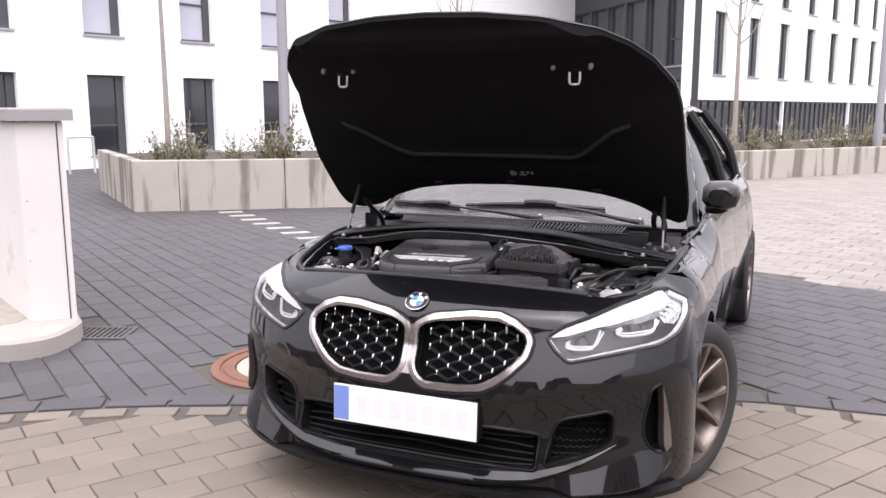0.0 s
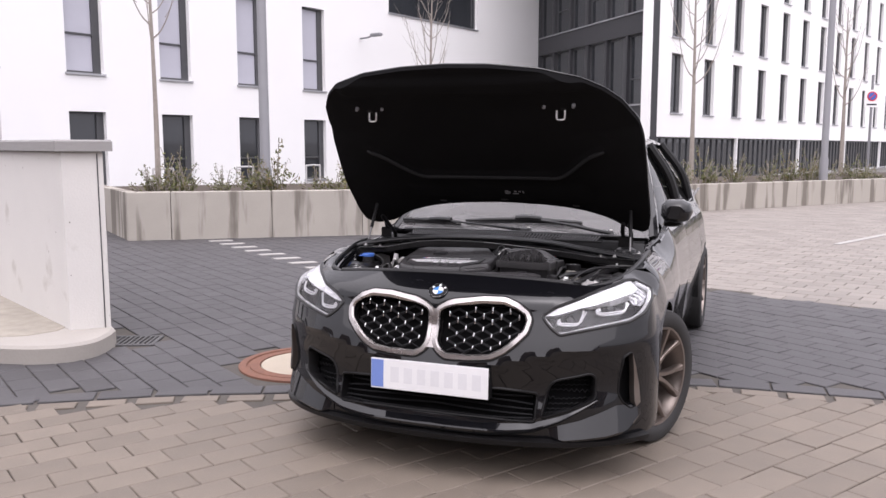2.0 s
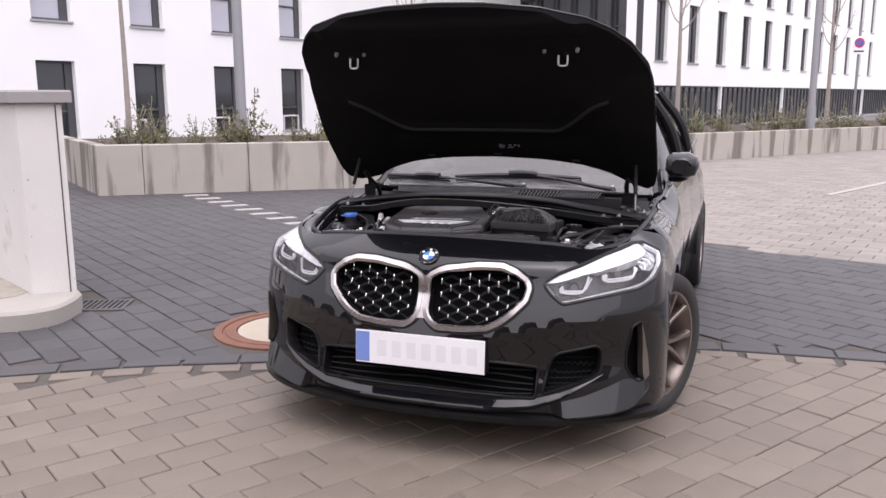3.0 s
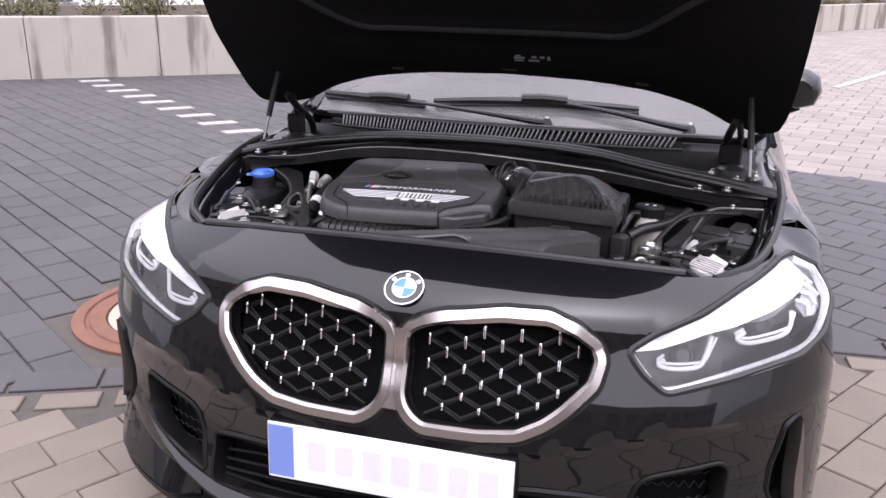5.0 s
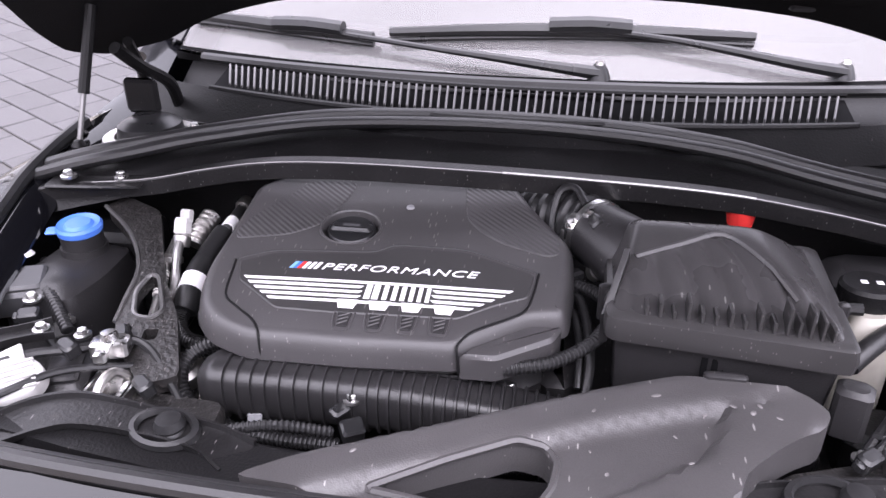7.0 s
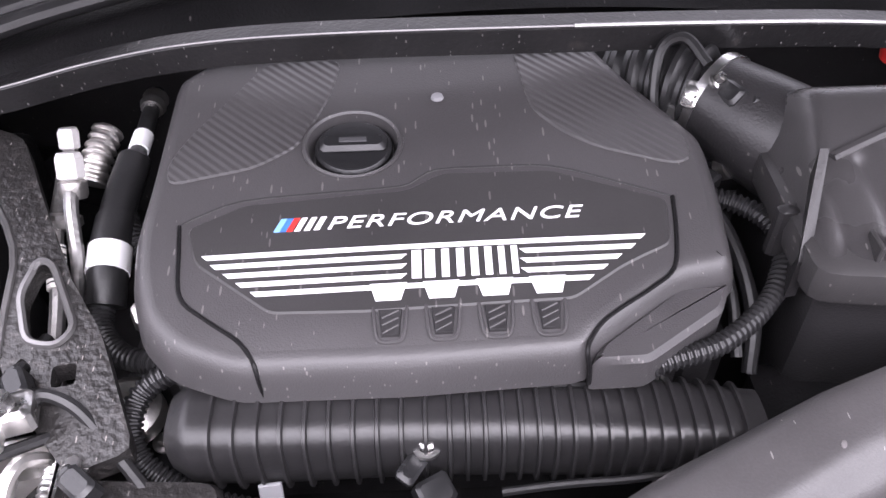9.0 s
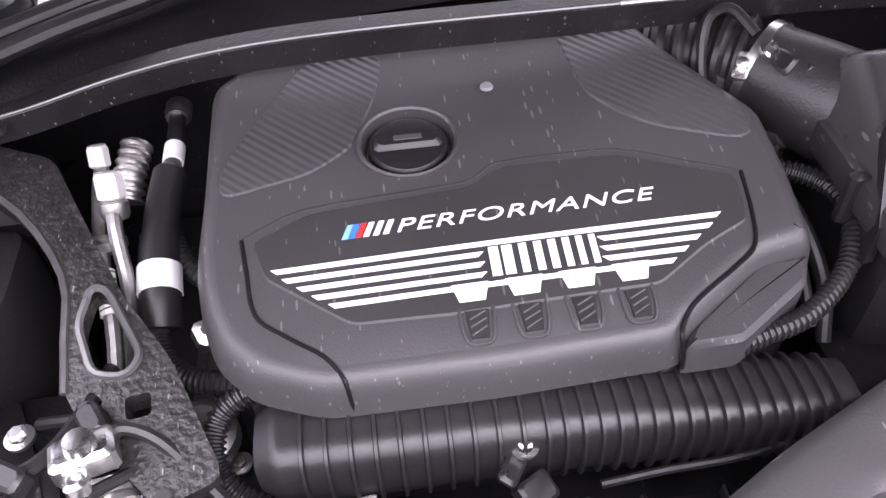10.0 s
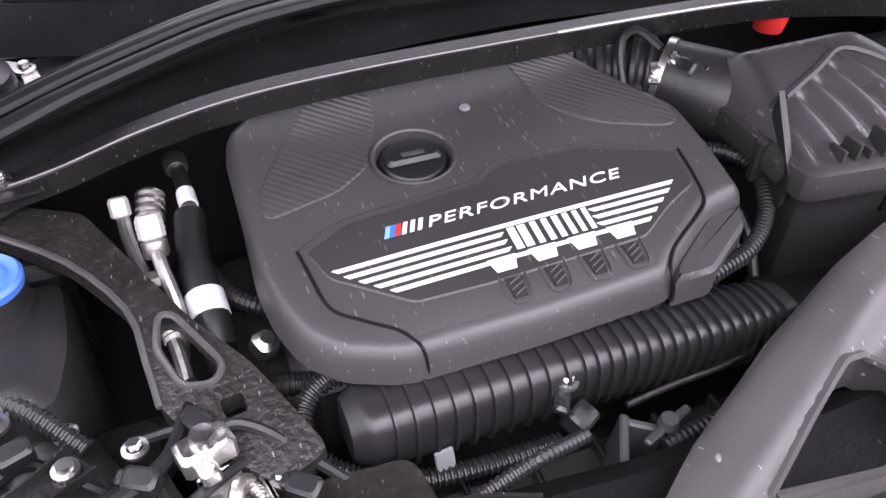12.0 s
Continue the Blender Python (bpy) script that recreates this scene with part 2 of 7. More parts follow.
# ---- mesh tools ----
def mesh(name, verts, faces, material, smooth=True, angle=35.0):
    me = bpy.data.meshes.new(name)
    me.from_pydata([tuple(v) for v in verts], [], [tuple(f) for f in faces])
    me.validate()
    me.materials.append(material)
    if smooth:
        me.shade_smooth()
        me.set_sharp_from_angle(angle=radians(angle))
    me.update()
    return me


def put(name, me, parent=None, label="", m=None):
    ob = new(name, me)
    if parent is not None:
        ob.parent = parent
    if m is not None:
        ob.matrix_basis = m
    if label:
        tagged(ob, label)
    return ob


def part(name, vf, material, parent, label="", smooth=True, angle=35.0):
    return put(name, mesh(name, vf[0], vf[1], material, smooth, angle), parent, label)


def thing(name, label, category, group="", kind="", at=(0, 0, 0)):
    ob = new(name)
    ob.location = at
    return tagged(ob, label, category, group, kind)


def join(*meshes):
    v, f = [], []
    for a, b in meshes:
        n = len(v)
        v += [tuple(p) for p in a]
        f += [tuple(i + n for i in q) for q in b]
    return v, f


def moved(vf, m):
    return [tuple(m @ Vector(p)) for p in vf[0]], vf[1]


def loft(rings, closed=True, cap=True):
    n = len(rings[0])
    v = [tuple(p) for r in rings for p in r]
    f = []
    for k in range(len(rings) - 1):
        for i in range(n if closed else n - 1):
            j = (i + 1) % n
            f.append((k * n + i, k * n + j, (k + 1) * n + j, (k + 1) * n + i))
    if cap and closed:
        f.append(tuple(range(n - 1, -1, -1)))
        f.append(tuple((len(rings) - 1) * n + i for i in range(n)))
    return v, f


def grid(fn, us, vs):
    v = [tuple(fn(a, b)) for a in us for b in vs]
    n = len(vs)
    f = [(i * n + j, (i + 1) * n + j, (i + 1) * n + j + 1, i * n + j + 1) for i in range(len(us) - 1) for j in range(n - 1)]
    return v, f


def rbox(x0, y0, z0, x1, y1, z1, r=0.004):
    """A box with chamfered edges."""
    r = min(r, 0.45 * abs(x1 - x0), 0.45 * abs(y1 - y0), 0.45 * abs(z1 - z0))

    def ring(i, z):
        a, b, c, d = x0 + i, y0 + i, x1 - i, y1 - i
        k = r * 0.9
        return [(a + k, b, z), (c - k, b, z), (c, b + k, z), (c, d - k, z), (c - k, d, z), (a + k, d, z), (a, d - k, z), (a, b + k, z)]

    return loft([ring(r, z0), ring(0, z0 + r), ring(0, z1 - r), ring(r, z1)])


def arcs(n, r=1.0, z=0.0, cx=0.0, cy=0.0, start=0.0):
    return [(cx + r * math.cos(start + 2 * math.pi * i / n), cy + r * math.sin(start + 2 * math.pi * i / n), z) for i in range(n)]


def lathe(profile, n=24):
    """Turned about z; profile of (radius, height)."""
    v, f = loft([arcs(n, max(r, 1e-4), z) for r, z in profile], cap=False)
    last = (len(profile) - 1) * n
    if profile[0][0] < 0.0016:
        f.append(tuple(range(n - 1, -1, -1)))
    if profile[-1][0] < 0.0016:
        f.append(tuple(last + i for i in range(n)))
    return v, f


def spline(pts, per=6, closed=False):
    p = [Vector(q) for q in pts]
    out = []
    last = len(p) if closed else len(p) - 1
    for i in range(last):
        a = p[(i - 1) % len(p)] if closed or i else 2 * p[0] - p[1]
        b, c = p[i], p[(i + 1) % len(p)]
        d = p[(i + 2) % len(p)] if closed or i + 2 < len(p) else 2 * p[-1] - p[-2]
        for k in range(per):
            t = k / per
            out.append(0.5 * (2 * b + (c - a) * t + (2 * a - 5 * b + 4 * c - d) * t * t + (3 * b - 3 * c + d - a) * t ** 3))
    if not closed:
        out.append(p[-1])
    return out


def tube(pts, r, n=10, per=6, rib=0.0, pitch=0.008, smooth=True):
    """A round tube along a smooth line; rib: ring height of a corrugated hose. r: a number or a function of 0..1."""
    line = spline(pts, per) if smooth else [Vector(p) for p in pts]
    if rib:
        cut, out = [0.0], [line[0]]
        for a, b in zip(line, line[1:]):
            cut.append(cut[-1] + (b - a).length)
        steps = max(4, int(cut[-1] / pitch * 4))
        k = 0
        out = []
        for i in range(steps + 1):
            s = cut[-1] * i / steps
            while k < len(cut) - 2 and cut[k + 1] < s:
                k += 1
            t = (s - cut[k]) / max(1e-9, cut[k + 1] - cut[k])
            out.append(line[k].lerp(line[k + 1], t))
        line = out
    rings, up = [], Vector((0, 0, 1))
    for i, p in enumerate(line):
        d = (line[min(i + 1, len(line) - 1)] - line[max(i - 1, 0)]).normalized()
        side = d.cross(up)
        if side.length < 1e-3:
            side = d.cross(Vector((0, 1, 0)))
        side.normalize()
        top = side.cross(d).normalized()
        up = top
        q = r(i / (len(line) - 1)) if callable(r) else r
        if rib:
            q += rib if i % 4 in (1, 2) else 0
        rings.append([p + q * (math.cos(a) * side + math.sin(a) * top) for a in (2 * math.pi * k / n for k in range(n))])
    return loft(rings)


def prism(outline, z0, z1, r=0.003):
    """An upright slab over a flat outline, with a chamfered top edge."""
    c = Vector((sum(p[0] for p in outline) / len(outline), sum(p[1] for p in outline) / len(outline)))

    def ring(z, i):
        out = []
        n = len(outline)
        for k in range(n):
            a, b, d = (Vector(outline[(k + s) % n][:2]) for s in (-1, 0, 1))
            e, g = (b - a).normalized(), (d - b).normalized()
            m = Vector((-(e.y + g.y), e.x + g.x))
            m = m.normalized() if m.length > 1e-6 else Vector((-e.y, e.x))
            out.append((b.x + m.x * i * sign, b.y + m.y * i * sign, z))
        return out

    area = sum(outline[k][0] * outline[(k + 1) % len(outline)][1] - outline[(k + 1) % len(outline)][0] * outline[k][1] for k in range(len(outline)))
    sign = 1 if area > 0 else -1
    return loft([ring(z0, 0), ring(z1 - r, 0), ring(z1, r)])


def inside(p, poly):
    c = False
    for i in range(len(poly)):
        a, b = poly[i], poly[i - 1]
        if (a[1] > p[1]) != (b[1] > p[1]) and p[0] < (b[0] - a[0]) * (p[1] - a[1]) / (b[1] - a[1]) + a[0]:
            c = not c
    return c


def dense(poly, step):
    out = []
    for i, a in enumerate(poly):
        b = poly[(i + 1) % len(poly)]
        n = max(1, int(math.hypot(b[0] - a[0], b[1] - a[1]) / step))
        out += [(a[0] + (b[0] - a[0]) * k / n, a[1] + (b[1] - a[1]) * k / n) for k in range(n)]
    return out


def sheet(outline, holes, step, fn, back=None):
    """A curved panel: a flat outline with holes, filled with small triangles and bent by fn. back: fn of the turned-in rim."""
    loops = [dense(l, step) for l in (outline, *holes)]
    pts, edges = [], []
    for l in loops:
        n = len(pts)
        pts += [Vector(p) for p in l]
        edges += [(n + i, n + (i + 1) % len(l)) for i in range(len(l))]
    xs, ys = [p[0] for p in loops[0]], [p[1] for p in loops[0]]
    nx, ny = int((max(xs) - min(xs)) / step), int((max(ys) - min(ys)) / step)
    for i in range(nx + 1):
        for j in range(ny + 1):
            p = (min(xs) + (i + 0.5 * (j % 2)) * step, min(ys) + j * step)
            if inside(p, loops[0]) and not any(inside(p, h) for h in loops[1:]):
                if all((p[0] - q[0]) ** 2 + (p[1] - q[1]) ** 2 > (0.4 * step) ** 2 for l in loops for q in l):
                    pts.append(Vector(p))
    v, _, f, *_ = geometry.delaunay_2d_cdt(pts, edges, [], 0, 1e-6)
    keep = []
    for t in f:
        c = (sum(v[i].x for i in t) / len(t), sum(v[i].y for i in t) / len(t))
        if inside(c, loops[0]) and not any(inside(c, h) for h in loops[1:]):
            keep.append(tuple(t))
    verts = [tuple(fn(p.x, p.y)) for p in v]
    out = (verts, keep)
    if back:
        rims = [loft([[fn(*p) for p in l], [back(*p) for p in l]], cap=False) for l in loops]
        out = join(out, *rims)
    return out


def flip(poly):
    return [(-x, y) for x, y in reversed(poly)]


def lerp(tab, x):
    if x <= tab[0][0]:
        return tab[0][1]
    for (a, p), (b, q) in zip(tab, tab[1:]):
        if x <= b:
            return p + (q - p) * (x - a) / (b - a)
    return tab[-1][1]


# near-black; behind grille, intakes and hole it stands in for shade
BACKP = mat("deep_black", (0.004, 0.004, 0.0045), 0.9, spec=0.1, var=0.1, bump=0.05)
GRIDP = mat("satin_black_grid", (0.008, 0.008, 0.009), 0.55, var=0.1, bump=0.0, spec=0.18)
PLATEMARK = mat("plate_grey", (0.66, 0.66, 0.68), 0.4, var=0.06, scale=5, bump=0.0)
BLADE = mat("satin_blade", (0.20, 0.175, 0.16), 0.32, 0.8, var=0.08, bump=0.02)
BROW = mat("lamp_brow_silver", (0.90, 0.90, 0.92), 0.28, 0.25, var=0.03, scale=12, bump=0.0)
DRLM = mat("light_guide_white", (0.86, 0.86, 0.88), 0.2, 0.1, var=0.03, bump=0.0)
GREYM = mat("mid_grey_plastic", (0.22, 0.22, 0.23), 0.5, var=0.1, bump=0.05)
DARKG = mat("satin_black_plastic", (0.016, 0.016, 0.017), 0.3, var=0.2, scale=20, fine=300, bump=0.06)
HOSEP = mat("semi_gloss_hose_plastic", (0.019, 0.0182, 0.019), 0.36, var=0.25, scale=12, fine=250, bump=0.06, stain=((0.05, 0.047, 0.045), 25, 0.2))
# pale metal; on the brace it paints in the reflected sky
EDGEM = mat("pale_edge_metal", (0.20, 0.195, 0.195), 0.35, 0.7, var=0.25, scale=30, bump=0.05)
LABELM = mat("paper_label", (0.68, 0.66, 0.63), 0.6, var=0.25, scale=60, bump=0.0)
BLUEL = mat("light_blue_print", (0.20, 0.42, 0.72), 0.4, var=0.04, bump=0.0)
GREYD = mat("dark_grey_plastic", (0.055, 0.055, 0.058), 0.45, var=0.15, scale=15, bump=0.08)
DUSTSPOT = mat("dried_water_spot", (0.16, 0.15, 0.15), 0.6, var=0.2, bump=0.0)
SLATM = mat("grey_slat_plastic", (0.12, 0.117, 0.12), 0.45, var=0.08, bump=0.03)
WEAVE = mat("carbon_weave_relief", (0.054, 0.0515, 0.053), 0.42, var=0.14, scale=7, fine=500, bump=0.08)
_nt = WEAVE.node_tree
_wv, _tc, _bp = (_nt.nodes.new(k) for k in ("ShaderNodeTexWave", "ShaderNodeTexCoord", "ShaderNodeBump"))
_wv.wave_type, _wv.bands_direction = "BANDS", "DIAGONAL"
_wv.inputs["Scale"].default_value, _wv.inputs["Distortion"].default_value = 58.0, 0.2
_bp.inputs["Strength"].default_value, _bp.inputs["Distance"].default_value = 0.40, 0.002
_nt.links.new(_tc.outputs["Object"], _wv.inputs["Vector"])
_nt.links.new(_wv.outputs["Fac"], _bp.inputs["Height"])
_nt.links.new(_bp.outputs[0], _nt.nodes["Principled BSDF"].inputs["Normal"])
LIDP = mat("fluted_lid_plastic", (0.044, 0.042, 0.043), 0.28, var=0.2, scale=9, fine=600, bump=0.08, rvar=0.08, stain=((0.055, 0.052, 0.051), 14, 0.2), fleck=((0.16, 0.155, 0.15), 120, 0.3, 0.10, 10))
# lighter felt: the light caught along the lining's fold is painted in
FELTLINE = mat("felt_sheen", (0.019, 0.019, 0.020), 0.8, var=0.2, scale=6, fine=400, bump=0.2, spec=0.2)


# ---- ground and paving ----
def ground_sheet(name, pts, z, material, label, category):
    ob = put(name, mesh(name, [(x, y, z) for x, y in pts], [tuple(range(len(pts)))], material, False))
    return tagged(ob, label, category, kind="structure")


ground_sheet("ground", [(-900, -900), (900, -900), (900, 900), (-900, 900)], -0.035, GROUNDM, "flat open ground reaching to the horizon", "ground")
EDGE = [(-6.5, -3.6), (-3.6, -0.75), (-2.58, 0.17), (-1.84, 0.66), (-1.19, 0.96), (0.0, 1.62), (0.99, 1.98), (2.0, 2.06), (4.0, 2.1), (9.0, 2.0)]
FAREDGE = [(-1.2, 6.4), (0.79, 5.54), (2.36, 5.01), (5.0, 4.1), (9.0, 2.9)]


def edge_y(x):
    return lerp(EDGE, x)


def far_y(x):
    return lerp(FAREDGE, x) if x > -1.2 else 99.0


def stones(x0, x1, y0, y1, angle, length, width, gap, keep, seed, rise=0.006, bond=0.5):
    """Laid stones inside a stretch of the plan: a list of flat four-cornered tops with their heights."""
    rnd = random.Random(seed)
    c, s = math.cos(angle), math.sin(angle)
    cx, cy = (x0 + x1) / 2, (y0 + y1) / 2
    reach = math.hypot(x1 - x0, y1 - y0) / 2
    out = []
    rows, cols = int(reach / width) + 1, int(reach / length) + 1
    for r in range(-rows, rows + 1):
        for k in range(-cols, cols + 1):
            u, v = (k + bond * (r % 2)) * length, r * width
            x, y = cx + u * c - v * s, cy + u * s + v * c
            if x0 <= x <= x1 and y0 <= y <= y1 and keep(x, y):
                out.append((x, y, angle + rnd.uniform(-0.012, 0.012), rnd.uniform(-1, 1) * rise * 0.3, rnd.uniform(-0.006, 0.006), rnd.uniform(-0.006, 0.006)))
    return out


def stone_mesh(length, width, gap, depth=0.03, cham=0.004):
    a, b = (length - gap) / 2, (width - gap) / 2
    ring = lambda i, z: [(-a + i, -b + i, z), (a - i, -b + i, z), (a - i, b - i, z), (-a + i, b - i, z)]
    v, f = loft([ring(0, -depth), ring(0, -cham), ring(cham, 0)], cap=False)
    return v, f + [(8, 9, 10, 11)]


def lay(name, placed, size, material, parent, label):
    base = stone_mesh(*size)
    v, f = [], []
    for x, y, a, z, tx, ty in placed:
        m = Matrix.Translation((x, y, z)) @ Matrix.Rotation(a, 4, "Z") @ Matrix.Rotation(tx, 4, "X") @ Matrix.Rotation(ty, 4, "Y")
        n = len(v)
        v += [tuple(m @ Vector(p)) for p in base[0]]
        f += [tuple(i + n for i in q) for q in base[1]]
    ob = put(name, mesh(name, v, f, material, False), parent, label)
    return tagged(ob, kind="stuff")


TANANGLE, DARKANGLE = radians(58), radians(-33)
TANSIZE, DARKSIZE = (0.25, 0.168, 0.006), (0.26, 0.172, 0.007)
forecourt = ground_sheet("pavement_sand", [(-6.5, -9), (9, -9), (9, 2.0), (4, 2.1), (2, 2.06), (0.99, 1.98), (0, 1.62), (-1.19, 0.96), (-1.84, 0.66), (-2.58, 0.17), (-3.6, -0.75), (-6.5, -3.6)], -0.011, JOINT,
                         "sand coloured brick paving in front of the car", "pavement")
yard = ground_sheet("pavement_grey", [(-6.5, -3.6), (-3.6, -0.75), (-2.58, 0.17), (-1.84, 0.66), (-1.19, 0.96), (0, 1.62), (0.99, 1.98), (2, 2.06), (4, 2.1), (9, 2.0), (9, 40), (-16, 40), (-16, -3.6)], -0.011, JOINT,
                    "dark grey paving stones of the yard", "pavement")
MANHOLE = (-1.47, 1.585)
tan_all = stones(-6.3, 8.6, -7.5, 2.2, TANANGLE, *TANSIZE, lambda x, y: y < edge_y(x) - 0.15, 3)
near_tan = [p for p in tan_all if -1.75 < p[0] < 1.6 and -0.85 < p[1] < 0.75][:300]
far_tan = [p for p in tan_all if p not in near_tan]
lay("loose_bricks", far_tan, TANSIZE, PAVETAN, forecourt, "sand coloured paving bricks with dark joints")
dark_all = stones(-16, 9, -3.6, 24, DARKANGLE, *DARKSIZE, lambda x, y: edge_y(x) + 0.17 < y < far_y(x) and math.hypot(x - MANHOLE[0], y - MANHOLE[1]) > 0.46 and not (-3.34 < x < -2.8 and 1.42 < y < 1.9) and (x > -9 or y < 22), 5)
lay("laid_stones", dark_all, DARKSIZE, PAVEDARK, yard, "dark grey paving stones")
pale = stones(-1.5, 9, 2.5, 24, DARKANGLE + 0.3, 0.3, 0.2, 0.007, lambda x, y: y > far_y(x) + 0.05, 7)
lay("pale_stones", pale, (0.3, 0.2, 0.007), mat("pale_paving_stone", (0.235, 0.21, 0.188), 0.7, var=0.14, scale=3, fine=80, bump=0.4, island=True, each=0.25, stain=((0.17, 0.148, 0.132), 1.6, 0.3)), yard, "pale paving stones of the road")


def kerb_row(name, pts, off, length, width, z, material, label):
    """A course of long stones laid end to end along a bent line."""
    line = []
    for (ax, ay), (bx, by) in zip(pts, pts[1:]):
        n = max(1, int(math.hypot(bx - ax, by - ay) / 0.05))
        line += [(ax + (bx - ax) * k / n, ay + (by - ay) * k / n) for k in range(n)]
    acc, last, out = 0.0, line[0], []
    for a, b in zip(line, line[1:]):
        acc += math.hypot(b[0] - a[0], b[1] - a[1])
        if acc >= length:
            mx, my = (last[0] + b[0]) / 2, (last[1] + b[1]) / 2
            ang = math.atan2(b[1] - last[1], b[0] - last[0])
            out.append((mx - math.sin(ang) * off, my + math.cos(ang) * off, ang, z, 0, 0))
            acc, last = 0.0, b
    return lay(name, out, (length, width, 0.008), material, yard, label)


kerb_row("border_stones", EDGE[1:9], 0.085, 0.30, 0.15, 0.001, PAVEDARK, "border course of dark kerb stones")
kerb_row("edging_bricks", EDGE[1:9], -0.075, 0.21, 0.11, 0.0, PAVETAN, "edging course of sand coloured bricks")

# painted marks
marking = thing("parking_marking", "broken white line painted on the grey paving", "road marking", kind="structure")
for k in range(9):
    t = k / 8.4
    x, y = -6.30 + (3.30) * t, 7.36 + (-2.28) * t
    dv = Vector((3.3, -2.28)).normalized()
    a, b = 0.072, 0.062
    side = Vector((0.74, 0.67))
    ring = [(x + s * dv.x * a * 0.9 + q * side.x * b * 2.6, y + s * dv.y * a * 0.9 + q * side.y * b * 2.6) for s, q in ((-1, -1), (1, -1), (1, 1), (-1, 1))]
    part("dash", prism(ring, 0.0, 0.012, 0.001), LINEPAINT, marking, smooth=False)
part("line", prism([(2.28, 10.36), (2.36, 10.30), (6.5, 19.0), (6.4, 19.05)], 0.0, 0.012, 0.001), LINEPAINT, marking, smooth=False)

# manhole with a concrete middle
manhole = thing("manhole_cover", "round manhole cover, rusty iron ring with a concrete middle, set in grey paving", "manhole", kind="structure", at=(MANHOLE[0], MANHOLE[1], 0))
part("rim", lathe([(0.30, -0.03), (0.455, -0.03), (0.455, 0.002), (0.44, 0.006), (0.405, 0.006), (0.40, -0.004), (0.385, -0.004), (0.38, 0.004), (0.32, 0.004), (0.315, -0.02), (0.30, -0.03)], 56), RUSTY, manhole, "rusty cast iron ring")
part("lid", lathe([(0.001, -0.03), (0.31, -0.03), (0.31, 0.0), (0.30, 0.003), (0.001, 0.003)], 56), MANCONC, manhole, "concrete filled lid")

# drain grate beside the wall
drain = thing("drain_grate", "cast iron gully grate with narrow slots beside the wall", "drain", kind="structure")
dm = pose(-3.04, 1.66, 0, 0, 0, 24)
part("frame", moved(join(rbox(-.23, -.15, -.03, .23, -.125, .004), rbox(-.23, .125, -.03, .23, .15, .004), rbox(-.23, -.125, -.03, -.2, .125, .004), rbox(.2, -.125, -.03, .23, .125, .004)), dm), IRON, drain)
for k in range(11):
    part("bar", moved(rbox(-.19 + k * .036, -.125, -.02, -.174 + k * .036, .125, .002, .002), dm), IRON, drain)
# black sheet close under the bars, for the shade in the shaft
part("pit", moved(rbox(-.2, -.125, -.034, .2, .125, -.03), dm), DARKP, drain)

# ---- gate wall with its cap and kerb ----
A, B = Vector((-3.27, 1.36)), Vector((-3.08, 1.55))
BACK = Vector((-3.3, 1.72))
wall = thing("gate_wall", "pale painted concrete gate wall with a grey cap slab", "wall", kind="structure")
c4 = [tuple(A), tuple(B), tuple(B + BACK), tuple(A + BACK)]
part("wall", prism(c4, -0.03, 1.385, 0.012), WALLPAINT, wall, "pale painted concrete with chipped corner", angle=20)
n1, n2 = (A - B).normalized() * 0.05, -BACK.normalized() * 0.05
c5 = [tuple(A + n1 + n2), tuple(B - n1 + n2), tuple(B + BACK - n1), tuple(A + BACK + n1)]
part("cap", prism(c5, 1.385, 1.465, 0.012), CAPSTONE, wall, "grey cap slab", angle=20)
mid_p = A.lerp(B, .86)
out_n = Vector((B.y - A.y, A.x - B.x)).normalized()
if out_n.dot(BACK) > 0:
    out_n = -out_n
part("wall_joint", prism([tuple(mid_p - (B - A).normalized() * .004), tuple(mid_p + (B - A).normalized() * .004), tuple(mid_p + (B - A).normalized() * .004 + out_n * .003), tuple(mid_p - (B - A).normalized() * .004 + out_n * .003)], 0.12, 1.37, .0005), GREYD, wall, "narrow upright joint")
kerb = thing("kerb_island", "rounded concrete kerb at the foot of the wall", "kerb", kind="structure")
kp = [(p.x, p.y) for p in spline([(-6.8, 2.2, 0), (-5.2, 1.30, 0), (-4.0, 0.84, 0), (-3.4, 0.82, 0), (-3.05, 0.93, 0), (-2.90, 1.14, 0), (-2.94, 1.36, 0), (-3.03, 1.54, 0)], 5)]
part("kerb", prism(kp + [(-3.3, 1.75), (-6.8, 3.6)], -0.03, 0.12, 0.02), CONCRETE, kerb, "weathered concrete kerb stones", angle=30)
inner = [(-6.7, 2.5), (-5.2, 1.55), (-4.1, 1.06), (-3.62, 0.98), (-3.42, 1.10), (-3.34, 1.30), (-3.38, 1.44), (-6.6, 3.2)]
part("gravel", prism(inner, 0.09, 0.126, 0.004), mat("sandy_gravel", (0.33, 0.30, 0.255), 0.95, var=0.25, scale=9, fine=160, bump=0.8), kerb, "sandy gravel fill")


# ---- planters ----
def planter(name, pts, height, thick, joints, label, material):
    """A concrete trough wall of slabs along a bent line; joints: slab lengths."""
    th = thing(name, label, "planter", kind="structure")
    line = [Vector(p) for p in pts]
    for a, b in zip(line, line[1:]):
        d = (b - a).normalized()
        n = Vector((-d.y, d.x))
        s, total, k = 0.0, (b - a).length, 0
        while s < total - 0.05:
            e = min(total, s + joints[k % len(joints)])
            p, q = a + d * (s + 0.005), a + d * (e - 0.005)
            part("slab", prism([tuple(p), tuple(q), tuple(q + n * thick), tuple(p + n * thick)], -0.03, height, 0.012), material, th, angle=20)
            s, k = e, k + 1
    return th


